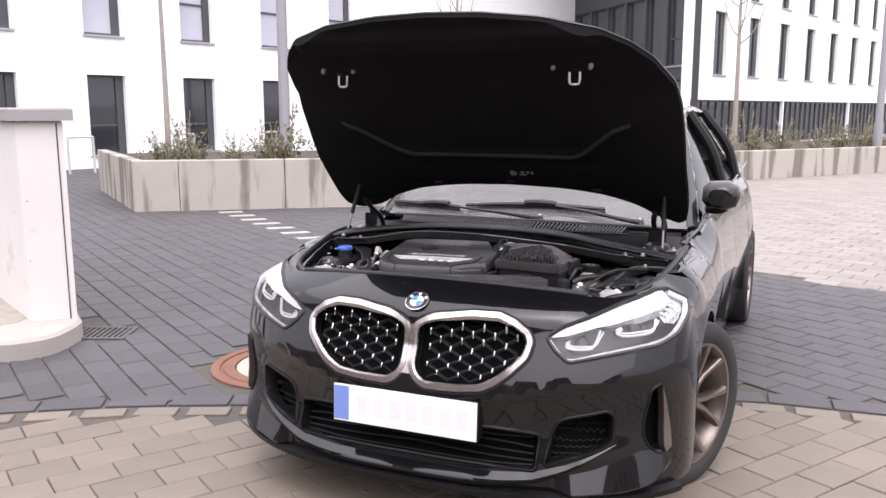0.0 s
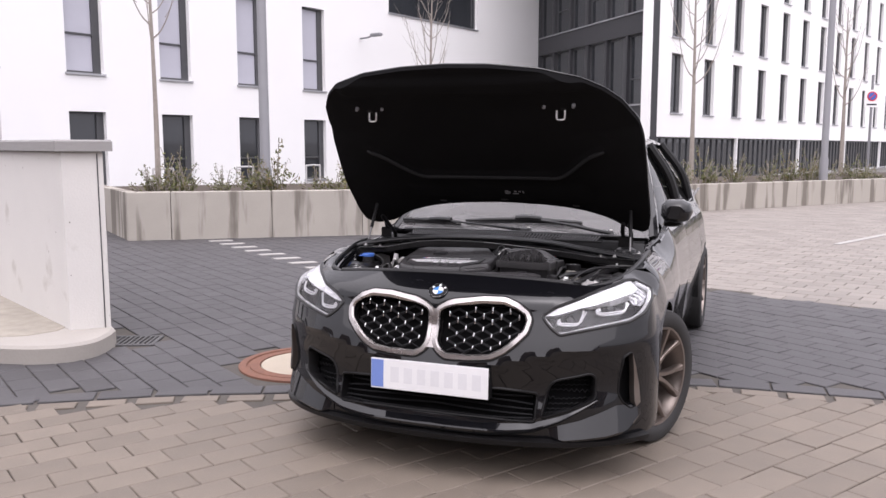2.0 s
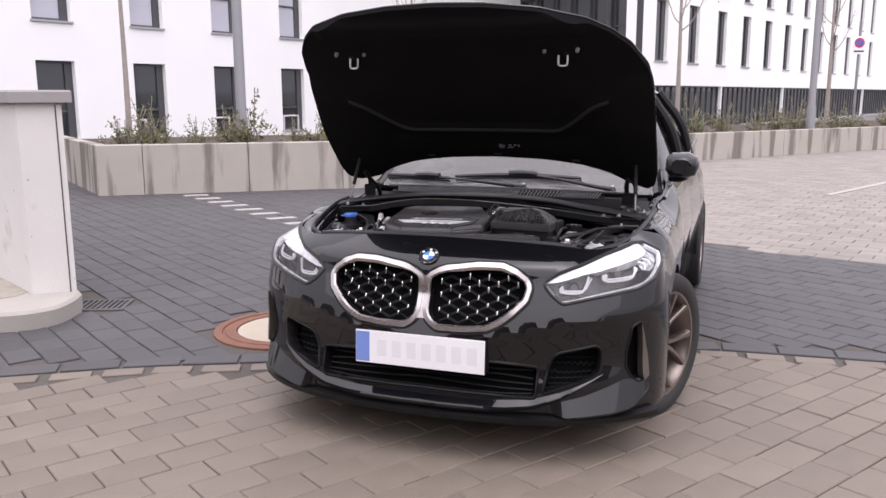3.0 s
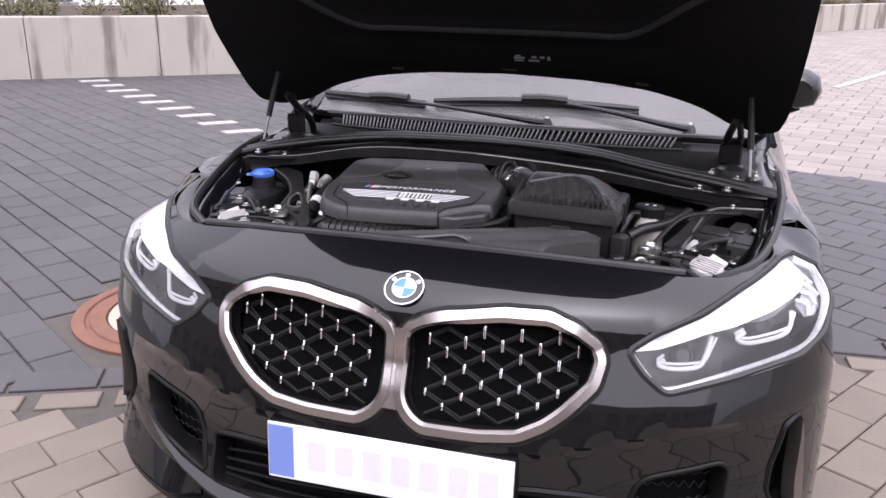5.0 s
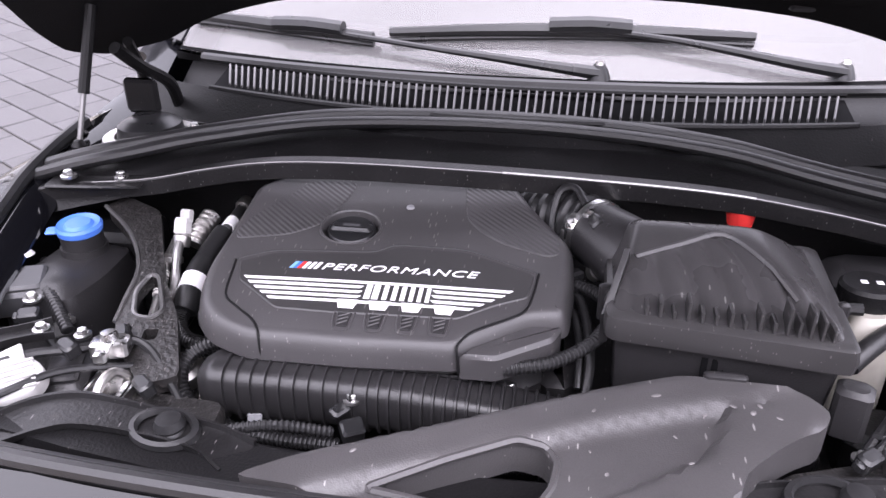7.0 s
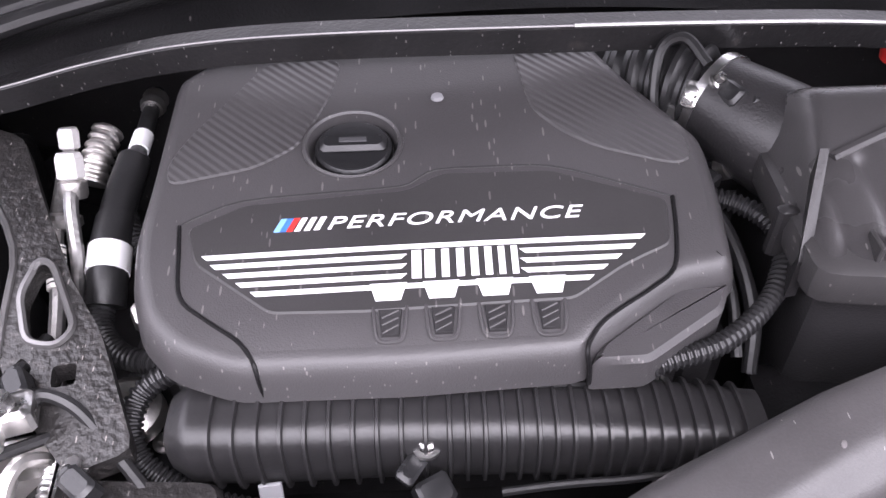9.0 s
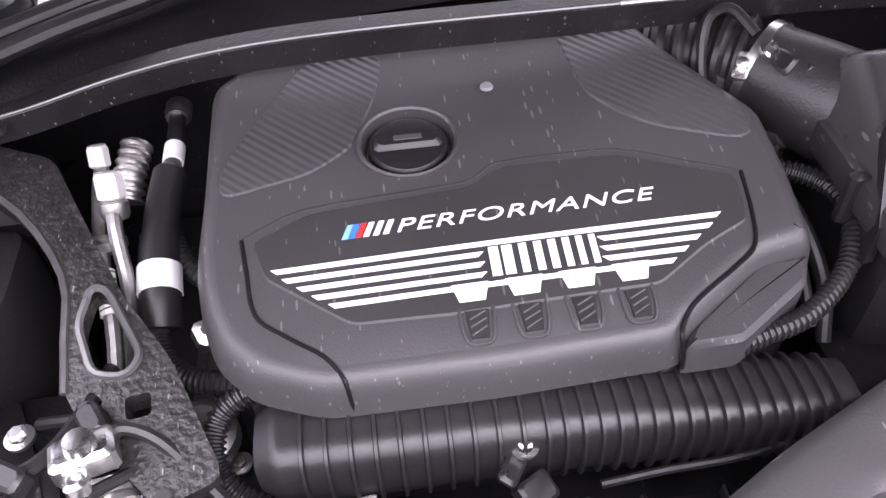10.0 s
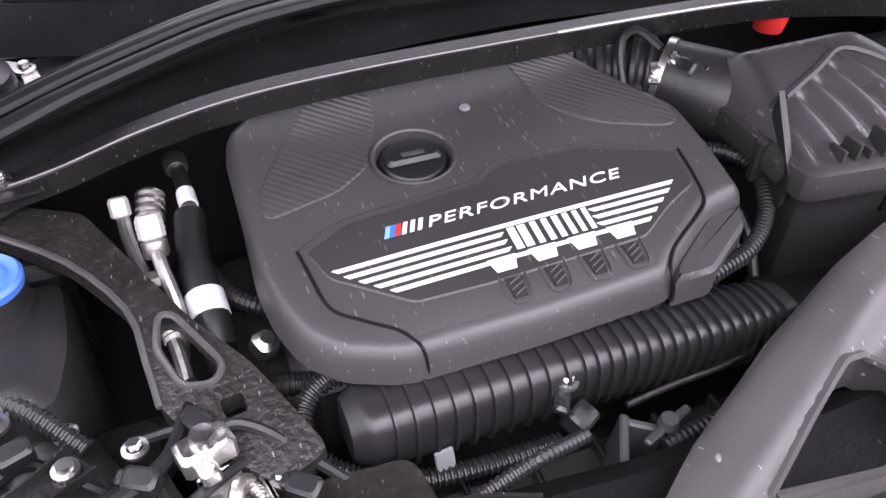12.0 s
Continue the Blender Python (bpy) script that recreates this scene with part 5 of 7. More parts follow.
# bonnet hooks, stops, struts, label
for sg in (1, -1):
    base = bonnet_under(sg * .453, .780)
    hm = Matrix(((1, 0, 0, base.x), (0, HV.y, -HN.y, base.y), (0, HV.z, -HN.z, base.z), (0, 0, 0, 1)))
    part("striker_plate", moved(join(rbox(-.036, -.014, -.16, .036, .026, .0, .010), rbox(-.070, .016, -.15, .068, .040, -.004, .010)), hm), DARKP, lid, "black striker plate")
    h = [base + Vector((dx, 0, 0)) - HN * n - HV * v for dx, n, v in ((-.018, .0, .0), (-.018, .022, .014), (-.013, .033, .022), (.013, .033, .022), (.018, .022, .014), (.018, 0, 0))]
    part("striker", tube(h, 0.0045, 8, 4), STEEL, lid, "bright steel striker loop")
    for dx in (-.068, .062):
        q = hm @ Vector((dx, .034, -.004))
        part("stop", moved(lathe([(.001, .018), (.007, .017), (.009, .0)], 12), Matrix.Translation(q) @ hm.to_3x3().to_4x4()), GREYM, lid)
    a, b = Vector((sg * .703, .930, .890)), bonnet_under(sg * .690, .065)
    st = part("gas_strut", tube([a.lerp(b, .38), b], 0.0088, 10, 1, smooth=False), DARKP, car, "black gas strut holding the bonnet")
    part("rod", tube([a, a.lerp(b, .40)], 0.0045, 8, 1, smooth=False), EDGEM, st)
    part("ball_joint", moved(lathe([(.001, -.012), (.011, -.008), (.012, .004), (.006, .012), (.001, .013)], 12), Matrix.Translation(a)), DARKP, st)
    part("hinge", join(tube([(sg * .675, 1.13, .86), (sg * .678, 1.13, .92), (sg * .68, 1.12, .97), (sg * .67, 1.08, 1.02)], 0.009, 8), tube([(sg * .640, 1.17, .87), (sg * .640, 1.14, .93), (sg * .645, 1.06, .985), (sg * .655, 1.01, 1.03)], 0.011, 8), rbox(sg * .655 - .03, 1.06, .90, sg * .655 + .03, 1.075, .96, .006), rbox(sg * .675 - .015, 1.08, .80, sg * .675 + .015, 1.15, .87, .006)), DARKP, car, "black bonnet hinge")
for x in (-.33, 0.02, .40):
    q = bonnet_under(x, .040 - .055 * (x / .46) ** 2)
    part("seal_clip", moved(rbox(-.022, -.012, -.015, .022, .012, .0, .005), Matrix.Translation(q - HN * 0.002) @ Matrix.Rotation(radians(145), 4, "X")), RUBBER, lid)
for k, (x0, x1, v0, v1) in enumerate(((-.05, -.02, -.002, .004), (-.05, -.025, -.012, -.008), (-.01, .02, -.012, -.006), (.0, .014, .002, .010), (.024, .036, .002, .010), (.044, .052, -.004, .010), (-.045, -.03, .008, .012))):
    pts = [bonnet_under(.097 + a, 0.126 + b * 1.3) - HN * 0.003 for a, b in ((x0, v0), (x1, v0), (x1, v1), (x0, v1))]
    back = [p + HN * 0.002 for p in pts]
    part("label_bar", loft([back, pts]), GREYM, lid, smooth=False)


# ---- engine bay ----
def fitted(name, vf, material, parent, label="", smooth=True, angle=35.0):
    """A part of the engine bay, shifted to fit the camera's view."""
    return part(name, ([settle(v) for v in vf[0]], vf[1]), material, parent, label, smooth, angle)


def zc(x, y, h=0.0):
    """Height of the sloping top of the engine cover, rounded down at its front."""
    return .750 + .024 * x + .158 * y + .0022 * (1 - ((x + .155) / .2) ** 2) - .9 * max(0.0, .592 - y) ** 1.35 + h


def on_cover(pts, h):
    return [(x, y, zc(x, y, h)) for x, y in pts]


def plate_on(poly, h0, h1, r=0.0015):
    """A flat raised piece on the engine cover."""
    poly = dense(poly, .02)
    return loft([on_cover(poly, h0), on_cover(poly, h1 - r), on_cover(grow(poly, -r), h1)])


COVER = round_poly([(-.300, .560), (-.17, .558), (-.044, .562), (-.028, .576), (.036, .621), (.084, .629), (.089, .70), (.087, .768), (.030, .850), (.0, .905), (-.345, .905), (-.388, .872), (-.392, .75), (-.396, .69), (-.391, .648), (-.378, .608), (-.350, .578)], 0.014, 3)
OIL = (-.217, .771)
oil_hole = [(OIL[0] + .039 * math.cos(2 * math.pi * k / 36), OIL[1] + .035 * math.sin(2 * math.pi * k / 36)) for k in range(36)]
cover = put("engine_cover", None, car)
tagged(cover, "dusty black plastic engine cover with white print")
top_edge = grow(COVER, -0.018)
rim_line = dense(COVER, .02)
part("shell", join(sheet(top_edge, [oil_hole], 0.018, lambda x, y: (x, y, zc(x, y)), None),
                   loft([[(x, y, zc(*q, h)) for (x, y), q in zip(grow(rim_line, g), grow(rim_line, -.018))] for g, h in ((-.018, 0), (-.012, -.0012), (-.007, -.005), (-.003, -.012), (0, -.022), (.002, -.036), (-.004, -.044))], cap=False)), COVERP, cover, angle=32)
PANEL = round_poly([(-.349, .690), (-.304, .711), (-.172, .717), (-.144, .733), (-.052, .731), (.039, .696), (.034, .652), (.012, .642), (-.006, .633), (-.047, .606), (-.20, .603), (-.275, .606), (-.338, .655)], 0.007, 3)
part("raised_panel", plate_on(PANEL, -.001, .0014, .0014), PANELP, cover, "raised middle panel, its shade put into a darker colour", angle=25)
# thin darker tube in place of the shaded seam above the panel
part("panel_line", tube([(x, y, zc(x, y, .0002)) for x, y in ((-.356, .694), (-.340, .703), (-.307, .7155), (-.24, .719), (-.178, .7215), (-.162, .729), (-.146, .7375), (-.10, .738), (-.050, .7355), (.0, .717), (.044, .699))], 0.0009, 6, 3), PLASTIC, cover)
GROOVEL = [(-.356, .694), (-.3525, .668), (-.3455, .626), (-.322, .604), (-.298, .5865), (-.287, .574), (-.283, .566)]
GROOVER = [(.044, .699), (.040, .662), (.032, .630), (.012, .613), (-.012, .598), (-.029, .586), (-.039, .574), (-.042, .566)]
# nothing is cut: black tubes paint the shade of the two grooves
for gl in (GROOVEL, GROOVER):
    part("groove", tube([(x, y, zc(x, y, .0004)) for x, y in gl] + [(gl[-1][0] + .002, gl[-1][1] - .005, zc(*gl[-1], -.014)), (gl[-1][0] + .003, gl[-1][1] - .006, zc(*gl[-1], -.030))], 0.0018, 6, 5), DARKP, cover)
part("corner_facet", (lambda p: loft([[(x, y, zc(.02, .60, -.052)) for x, y in p], [(x, y, zc(x, max(y, .592), -.021)) for x, y in p], [(x, y, zc(x, max(y, .592), -.016)) for x, y in grow(p, -.004)]]))(round_poly([(-.040, .561), (.004, .562), (.068, .605), (.079, .629), (.037, .626), (-.028, .580)], .005, 2)), COVERP, cover, "lower corner facet")
left_c = round_poly([(-.372, .737), (-.300, .750), (-.264, .772), (-.240, .826), (-.230, .876), (-.300, .878), (-.364, .787), (-.377, .757)], .012, 3)
right_c = round_poly([(-.072, .878), (-.061, .802), (-.038, .774), (-.009, .754), (.052, .732), (.069, .738), (.066, .766), (.044, .797), (-.006, .874)], .012, 3)
for poly in (left_c, right_c):
    part("weave_panel", plate_on(poly, -.002, .0016, .0012), WEAVE, cover, "panel with a carbon weave relief")
om = Matrix.Translation((OIL[0], OIL[1], zc(*OIL))) @ Matrix.Rotation(math.atan(.158), 4, "X") @ Matrix.Diagonal((1, .9, 1, 1))
part("filler_bowl", moved(lathe([(.044, -.001), (.0435, .0022), (.0415, .0032), (.0395, .0015), (.036, -.016), (.001, -.018)], 44), om), COVERP, cover)
cap = part("oil_cap", moved(lathe([(.0335, -.018), (.0335, -.004), (.031, -.0015), (.026, -.004), (.001, -.005)], 36), om), DARKG, cover, "round black oil filler cap with a grip")
part("grip", moved(rbox(-.029, -.007, -.006, .029, .013, .0025, .004), om), DARKG, cap)
part("grip_mark", moved(rbox(-.012, .001, .0022, .012, .007, .003, .0004), om), GREYD, cap)
part("knob", moved(lathe([(.001, .0035), (.005, .0025), (.006, 0)], 12), Matrix.Translation((-.143, .819, zc(-.143, .819, .002)))), GREYM, cover)

# white print
def stripe(x0, x1, y, w=0.0021, cut=1.1):
    return plate_on([(x0 + cut * w, y - w), (x1 - cut * w, y - w), (x1 + cut * w, y + w), (x0 - cut * w, y + w)], .0008, .0020, .0002)


for args in ((-.331, .013, .6595), (-.323, -.174, .6505), (-.082, .004, .6505), (-.312, -.174, .6415), (-.082, -.008, .6415), (-.301, -.174, .6325), (-.082, -.020, .6325), (-.289, -.032, .6235)):
    part("print_stripe", stripe(*args), WHITEP, cover, smooth=False)
# the maker's mark as three plain blocks of upright bars
for x0, x1 in ((-.1680, -.1605), (-.1580, -.1500), (-.1450, -.1390), (-.1335, -.1275), (-.1225, -.1165), (-.1115, -.1060), (-.1010, -.0960), (-.0910, -.0860)):
    part("emblem_block", plate_on([(x0, .6300), (x1, .6300), (x1, .6555), (x0, .6555)], .0008, .0022, .0003), WHITEP, cover, smooth=False)
for k in range(4):
    x, y = -.1860 + .0403 * k, .6245
    part("print_tooth", plate_on([(x - .0095, y - .013), (x + .0095, y - .013), (x + .0140, y + .002), (x - .0140, y + .002)], .0008, .0021, .0003), WHITEP, cover, smooth=False)
    px, py = -.1845 + .0393 * k, .5935
    pad = part("pad", plate_on([(px - .0065, py - .0105), (px + .0065, py - .0105), (px + .0090, py + .0105), (px - .0090, py + .0105)], -.001, .0016, .0008), PLASTIC, cover, "small ribbed pad")
    for q in (-.006, 0, .006):
        part("rib", tube([(px - .006, py + q - .003, zc(px, py + q - .003, .0018)), (px + .006, py + q + .003, zc(px, py + q + .003, .0018))], .0009, 5, 1, smooth=False), COVERP, pad)
    part("pad_rim", tube([(px + a, py + b, zc(px + a, py + b, .0004)) for a, b in ((-.0125, .013), (-.0115, -.004), (-.0085, -.0135), (0, -.015), (.0085, -.0135), (.0115, -.004), (.0125, .013))], .0016, 6, 3), COVERP, cover)
sl = lambda x, w, y0, y1: plate_on([(x, y0), (x + w, y0), (x + w + .0055, y1), (x + .0055, y1)], .0008, .0022, .0003)
for x, m in ((-.2780, BLUEL), (-.2728, BLUEPRINT), (-.2676, REDPL)):
    part("colour_bar", sl(x, .0048, .6808, .6932), m, cover, smooth=False)
for x in (-.2612, -.2535, -.2458):
    part("emblem_bar", sl(x, .0044, .6808, .6932), WHITEP, cover, smooth=False)
word = bpy.data.curves.new("word", "FONT")
word.body, word.size, word.shear, word.extrude, word.space_character = "PERFORMANCE", 0.0172, 0.28, 0.0006, 1.10
tmp = new("word_tmp", word)
bpy.context.view_layer.update()
wme = bpy.data.meshes.new_from_object(tmp.evaluated_get(bpy.context.evaluated_depsgraph_get()))
wide = max(v.co.x for v in wme.vertices) - min(v.co.x for v in wme.vertices)
bpy.data.objects.remove(tmp)
for v in wme.vertices:
    x, y = -.2365 + v.co.x * .205 / wide, .6808 + v.co.y
    v.co = (x, y, zc(x, y, .0012 + v.co.z))
wme.materials.clear()
wme.materials.append(WHITEP)
put("word", wme, cover, "white printed word PERFORMANCE")


# ribbed charge air hose in front of the cover
def duct_ring(x, y, z, ry, rz, n=20, p=3.2):
    out = []
    for k in range(n):
        a = 2 * math.pi * k / n
        c, s = math.cos(a), math.sin(a)
        out.append((x, y + ry * math.copysign(abs(c) ** (2 / p), c), z + rz * math.copysign(abs(s) ** (2 / p), s)))
    return out


axis = lambda x: (.550 - .006 * max(0.0, x + .2) / .2, .797 - .008 * max(0.0, x + .1) / .1, lerp([(-.375, .024), (-.355, .036), (-.30, .038), (.02, .034), (.10, .030)], x))
rings = []
k = 0
x = -.372
while x < .105:
    y, z, r = axis(x)
    rings.append(duct_ring(x, y, z, r, r))
    x += .004
hose = fitted("charge_air_hose", loft(rings), HOSEP, car, "ribbed black plastic air hose", angle=50)
x = -.335
while x < .095:
    y, z, r = axis(x)
    r += .0042
    fitted("rib", loft([duct_ring(x - .0022, y, z, r - .004, r - .004), duct_ring(x - .0012, y, z, r, r), duct_ring(x + .0012, y, z, r, r), duct_ring(x + .0022, y, z, r - .004, r - .004)], cap=False), HOSEP, hose, angle=60)
    x += .0185 if x < -.16 else .0138
fitted("sensor_bracket", join(moved(rbox(-.022, -.008, -.004, .022, .008, .006, .003), pose(-.176, .512, .803, 20, 0, 58)), moved(rbox(-.014, -.012, -.02, .014, .012, .004, .003), pose(-.162, .492, .790, 25, 0, 30))), DARKG, hose, "black sensor on a bracket")
fitted("flange", rbox(-.16, .556, .822, -.03, .563, .832, .002), DARKP, hose)


def bolt(x, y, z, r=0.009, tilt=(0, 0), parent=None, mt=None, h=0.008):
    m = pose(x, y, z, tilt[0], tilt[1], 20 * x * 100)
    b = fitted("bolt", moved(join(lathe([(.001, -.004), (r * 1.45, -.004), (r * 1.5, 0), (r * .95, .0012)], 18), loft([arcs(6, r * .85, 0), arcs(6, r * .85, h * .85), arcs(6, r * .7, h)])), m), mt or STEEL, parent or car, "bright steel bolt", angle=30)
    return b


for b in ((-.168, .518, .813), (-.436, .512, .812), (-.542, .564, .838), (-.598, .614, .822), (-.646, .619, .850), (-.695, .833, .944), (-.616, .848, .941), (.548, .844, .941), (.622, .832, .944), (.384, .500, .815), (.455, .56, .80), (-.33, .60, .80), (.02, .585, .80), (-.70, .735, .84)):
    bolt(*b, r=.0085 if b[0] < -.62 or b[0] > .5 else .0075)
for b in ((-.50, .505, .80), (.47, .50, .805), (.40, .455, .80)):
    bolt(*b, r=.011, mt=ALU)

# brace bar over the back of the engine
BAR = [(-.74, .815, .925), (-.69, .825, .932), (-.58, .845, .938), (-.48, .860, .955), (-.38, .858, .973), (-.25, .852, .983), (-.05, .852, .983), (.12, .866, .973), (.26, .878, .960), (.40, .865, .948), (.50, .845, .938), (.60, .833, .932), (.72, .820, .925)]
line = spline(BAR, 6)
bar_r = []
for p in line:
    bar_r.append([p + Vector(q) for q in ((0, .026, -.004), (0, .022, .001), (0, .002, .002), (0, -.001, -.001), (0, .0005, -.026), (0, .004, -.026), (0, .006, -.006), (0, .024, -.008))])
brace = fitted("brace_bar", loft(bar_r), BRACEM, car, "dusty black steel brace across the engine bay", angle=25)
# bright tubes stand in for the sky mirrored along the brace's edge
for x0, x1, w in ((-.66, -.03, .0011), (-.03, .30, .0019), (.30, .62, .0011)):
    fitted("bright_edge", tube([Vector(p) + Vector((0, .0005, .0012)) for p in line if x0 <= p[0] <= x1 + .02], w, 6, 2), PIPEM if w > .0015 else EDGEM, brace)
for sg in (1, -1):
    fitted("end_plate", moved(rbox(-.075, -.022, -.006, .075, .022, .0, .004), pose(sg * .655, .838, .9345, 0, 0, -sg * 7)), BRACEM, brace)

# strut bracket on the off side
BRK = [(-.645, .835), (-.620, .862), (-.555, .838), (-.520, .765), (-.478, .680), (-.436, .618), (-.410, .560), (-.392, .520), (-.440, .505), (-.484, .552), (-.518, .598), (-.522, .645), (-.530, .705), (-.575, .775)]
SLOTH = round_poly([(-.505, .690), (-.491, .687), (-.458, .622), (-.470, .606), (-.497, .612), (-.512, .655)], .010, 3)
bz = lambda x, y: (x, y, .813 + .24 * (y - .54) + .012 * math.sin(9 * (x + y)))
dnz = lambda x, y: (x, y, bz(x, y)[2] - .02)
brk = fitted("strut_bracket", sheet(round_poly(BRK, .012, 2), [SLOTH, round_poly([(-.470, .590), (-.450, .592), (-.448, .574), (-.468, .572)], .004, 2), round_poly([(-.504, .588), (-.492, .577), (-.486, .590), (-.498, .600)], .004, 2)], .02, bz, dnz), DUSTY, car, "dusty pressed steel bracket with an oval opening", angle=40)
fitted("rolled_edge", tube([Vector(bz(*p)) + Vector((0, 0, .001)) for p in SLOTH] + [Vector(bz(*SLOTH[0]))], .0035, 6, 1), EDGEM, brk)
fitted("rolled_edge", tube([Vector(bz(*p)) for p in ((-.643, .833), (-.575, .775), (-.530, .705), (-.522, .645), (-.518, .600))], .0035, 6, 3), EDGEM, brk)
brk2 = [(.625, .86), (.585, .845), (.540, .75), (.505, .66), (.478, .60), (.500, .592), (.530, .65), (.570, .74), (.615, .82), (.655, .83)]
fitted("strut_bracket", sheet(round_poly(brk2, .012, 2), [], .03, lambda x, y: (x, y, .825 + .24 * (y - .54)), lambda x, y: (x, y, .805 + .24 * (y - .54))), PLASTIC, car, "black pressed steel bracket", angle=40)

# washer bottle with blue cap
wb = fitted("washer_bottle", loft([[(x, y, z) for x, y in round_poly(grow([(-.715, .63), (-.595, .62), (-.580, .70), (-.585, .80), (-.70, .80)], g), .02, 3)] for g, z in ((-.01, .56), (0, .60), (0, .825), (-.006, .845), (-.03, .858))]), PLASTIC, car, "black washer fluid bottle", angle=40)
fitted("neck", moved(lathe([(.036, -.03), (.034, .0), (.031, .0), (.031, .022), (.001, .022)], 28), pose(-.641, .752, .868)), PLASTIC, wb)
bc = fitted("cap", moved(lathe([(.029, .0), (.033, .004), (.034, .012), (.031, .016), (.028, .014), (.022, .013), (.018, .017), (.001, .018)], 32), pose(-.641, .752, .888, 4, 0, 0)), BLUE, wb, "bright blue cap")
fitted("tab", moved(rbox(-.052, -.010, .002, -.028, .010, .008, .003), pose(-.640, .756, .887, 4, 0, 20)), BLUE, bc)

# aluminium air conditioning pipes with capped ports
ac = fitted("ac_pipe", tube([(-.520, .846, .868), (-.518, .81, .862), (-.507, .735, .850), (-.496, .676, .824), (-.492, .62, .79), (-.48, .56, .73)], .0072, 10), PIPEM, car, "bright aluminium air conditioning pipe")
fitted("ac_label", tube([(-.504, .722, .848), (-.4975, .685, .829)], .0092, 10, 2), LABELM, ac, "printed paper label")
fitted("port_cap", moved(lathe([(.008, -.006), (.0105, -.004), (.0105, .011), (.0085, .015), (.001, .015)], 8), pose(-.521, .850, .874, -30, 0, 0)), WHITEPL, ac, "pale plastic cap", smooth=False)
ac2 = fitted("ac_pipe", tube([(-.494, .777, .880), (-.492, .752, .868), (-.486, .715, .835), (-.492, .70, .80), (-.51, .69, .74)], .0068, 10), PIPEM, car, "bright aluminium air conditioning pipe")
fitted("port_cap", moved(lathe([(.010, -.008), (.0132, -.006), (.0132, .012), (.011, .017), (.001, .017)], 8), pose(-.494, .782, .890, -30, 0, 0)), WHITEPL, ac2, "pale plastic cap", smooth=False)
for k in range(7):
    q = Vector((-.504, .722, .848)).lerp(Vector((-.4975, .685, .829)), .08 + .13 * k)
    fitted("label_bar", tube([q, q + Vector((.0004, -.0022 if k % 2 else -.0012, -.0011 if k % 2 else -.0006))], .0094, 10, 1), GREYD, ac)
fitted("port_body", moved(lathe([(.011, -.022), (.013, -.018), (.013, -.006), (.010, -.004)], 16), pose(-.494, .780, .886, -30, 0, 0)), ALU, ac2)
fitted("clamp", moved(rbox(-.016, -.010, -.008, .020, .010, .008, .004), pose(-.506, .748, .856, -25, 0, 0)), ALU, ac)
fitted("spring_coupling", tube([(-.489, .872, .872), (-.494, .845, .862), (-.500, .82, .845)], .013, 12, 6, rib=.003, pitch=.009), ALU, car, "ribbed metal coupling")

# fuel and vacuum lines beside the cover
fl = fitted("fuel_line", tube([(-.457, .94, .866), (-.455, .90, .868), (-.453, .852, .866), (-.460, .80, .852), (-.462, .76, .842)], lambda t: .0085 if t < .55 else .0165, 12), RUBBER, car, "black hose with white paper bands")
fitted("collar", tube([(-.4565, .932, .8675), (-.4555, .908, .8678)], .0115, 12, 2, rib=.0022, pitch=.012), ALU, fl)
fitted("band", tube([(-.4535, .868, .8665), (-.4532, .846, .8655)], .0102, 14, 2), WHITEP, fl, "white paper band")
fl2 = fitted("fuel_line", tube([(-.462, .765, .842), (-.461, .735, .836), (-.459, .705, .826), (-.460, .68, .81)], .0185, 14), RUBBER, car, "thick black sleeve with a white band")
fitted("band", tube([(-.4605, .732, .8352), (-.4595, .706, .8265)], .0198, 16, 2), WHITEP, fl2, "white paper band")
fitted("braided_hose", tube([(-.455, .775, .840), (-.440, .742, .826), (-.415, .722, .815), (-.38, .715, .80)], .0092, 10, 6, rib=.0012, pitch=.005), RUBBER, car, "braided black hose")
fitted("braided_hose", tube([(-.461, .70, .815), (-.462, .665, .800), (-.440, .635, .795), (-.405, .622, .795), (-.36, .615, .79)], .0105, 10, 6, rib=.0012, pitch=.005), RUBBER, car, "braided black hose")
fitted("corrugated_tube", tube([(-.345, .585, .828), (-.375, .590, .824), (-.402, .576, .812), (-.407, .548, .798), (-.388, .524, .778), (-.33, .505, .757), (-.26, .498, .752), (-.18, .495, .755)], .0085, 10, 8, rib=.0022, pitch=.0062), RUBBER, car, "corrugated black wiring tube")
fitted("corrugated_tube", tube([(-.01, .560, .838), (.03, .567, .845), (.074, .579, .850), (.118, .612, .858), (.141, .655, .868), (.138, .688, .877), (.118, .712, .880), (.085, .73, .880)], .0072, 10, 8, rib=.0020, pitch=.0055), RUBBER, car, "corrugated black wiring tube")
fitted("cable", tube([(.08, .742, .872), (.105, .715, .862), (.118, .67, .842), (.122, .63, .815), (.118, .60, .78)], .0068, 10), RUBBER, car, "black cable")
fitted("cable", tube([(.075, .725, .86), (.098, .695, .848), (.108, .655, .825), (.108, .61, .79)], .0055, 10), RUBBER, car, "black cable")
fitted("cable", tube([(-.11, .498, .775), (-.06, .50, .780), (0.0, .503, .780), (.05, .512, .778)], .0035, 8), RUBBER, car)
fitted("connector", moved(rbox(-.013, -.009, -.008, .013, .009, .008, .003), pose(.094, .738, .886, 0, 0, 40)), DARKG, car, "small black plug")
fitted("connector_ring", moved(lathe([(.006, -.008), (.010, -.006), (.010, .006), (.006, .008)], 14), pose(.080, .752, .888, 60, 0, 30)), ALU, car)
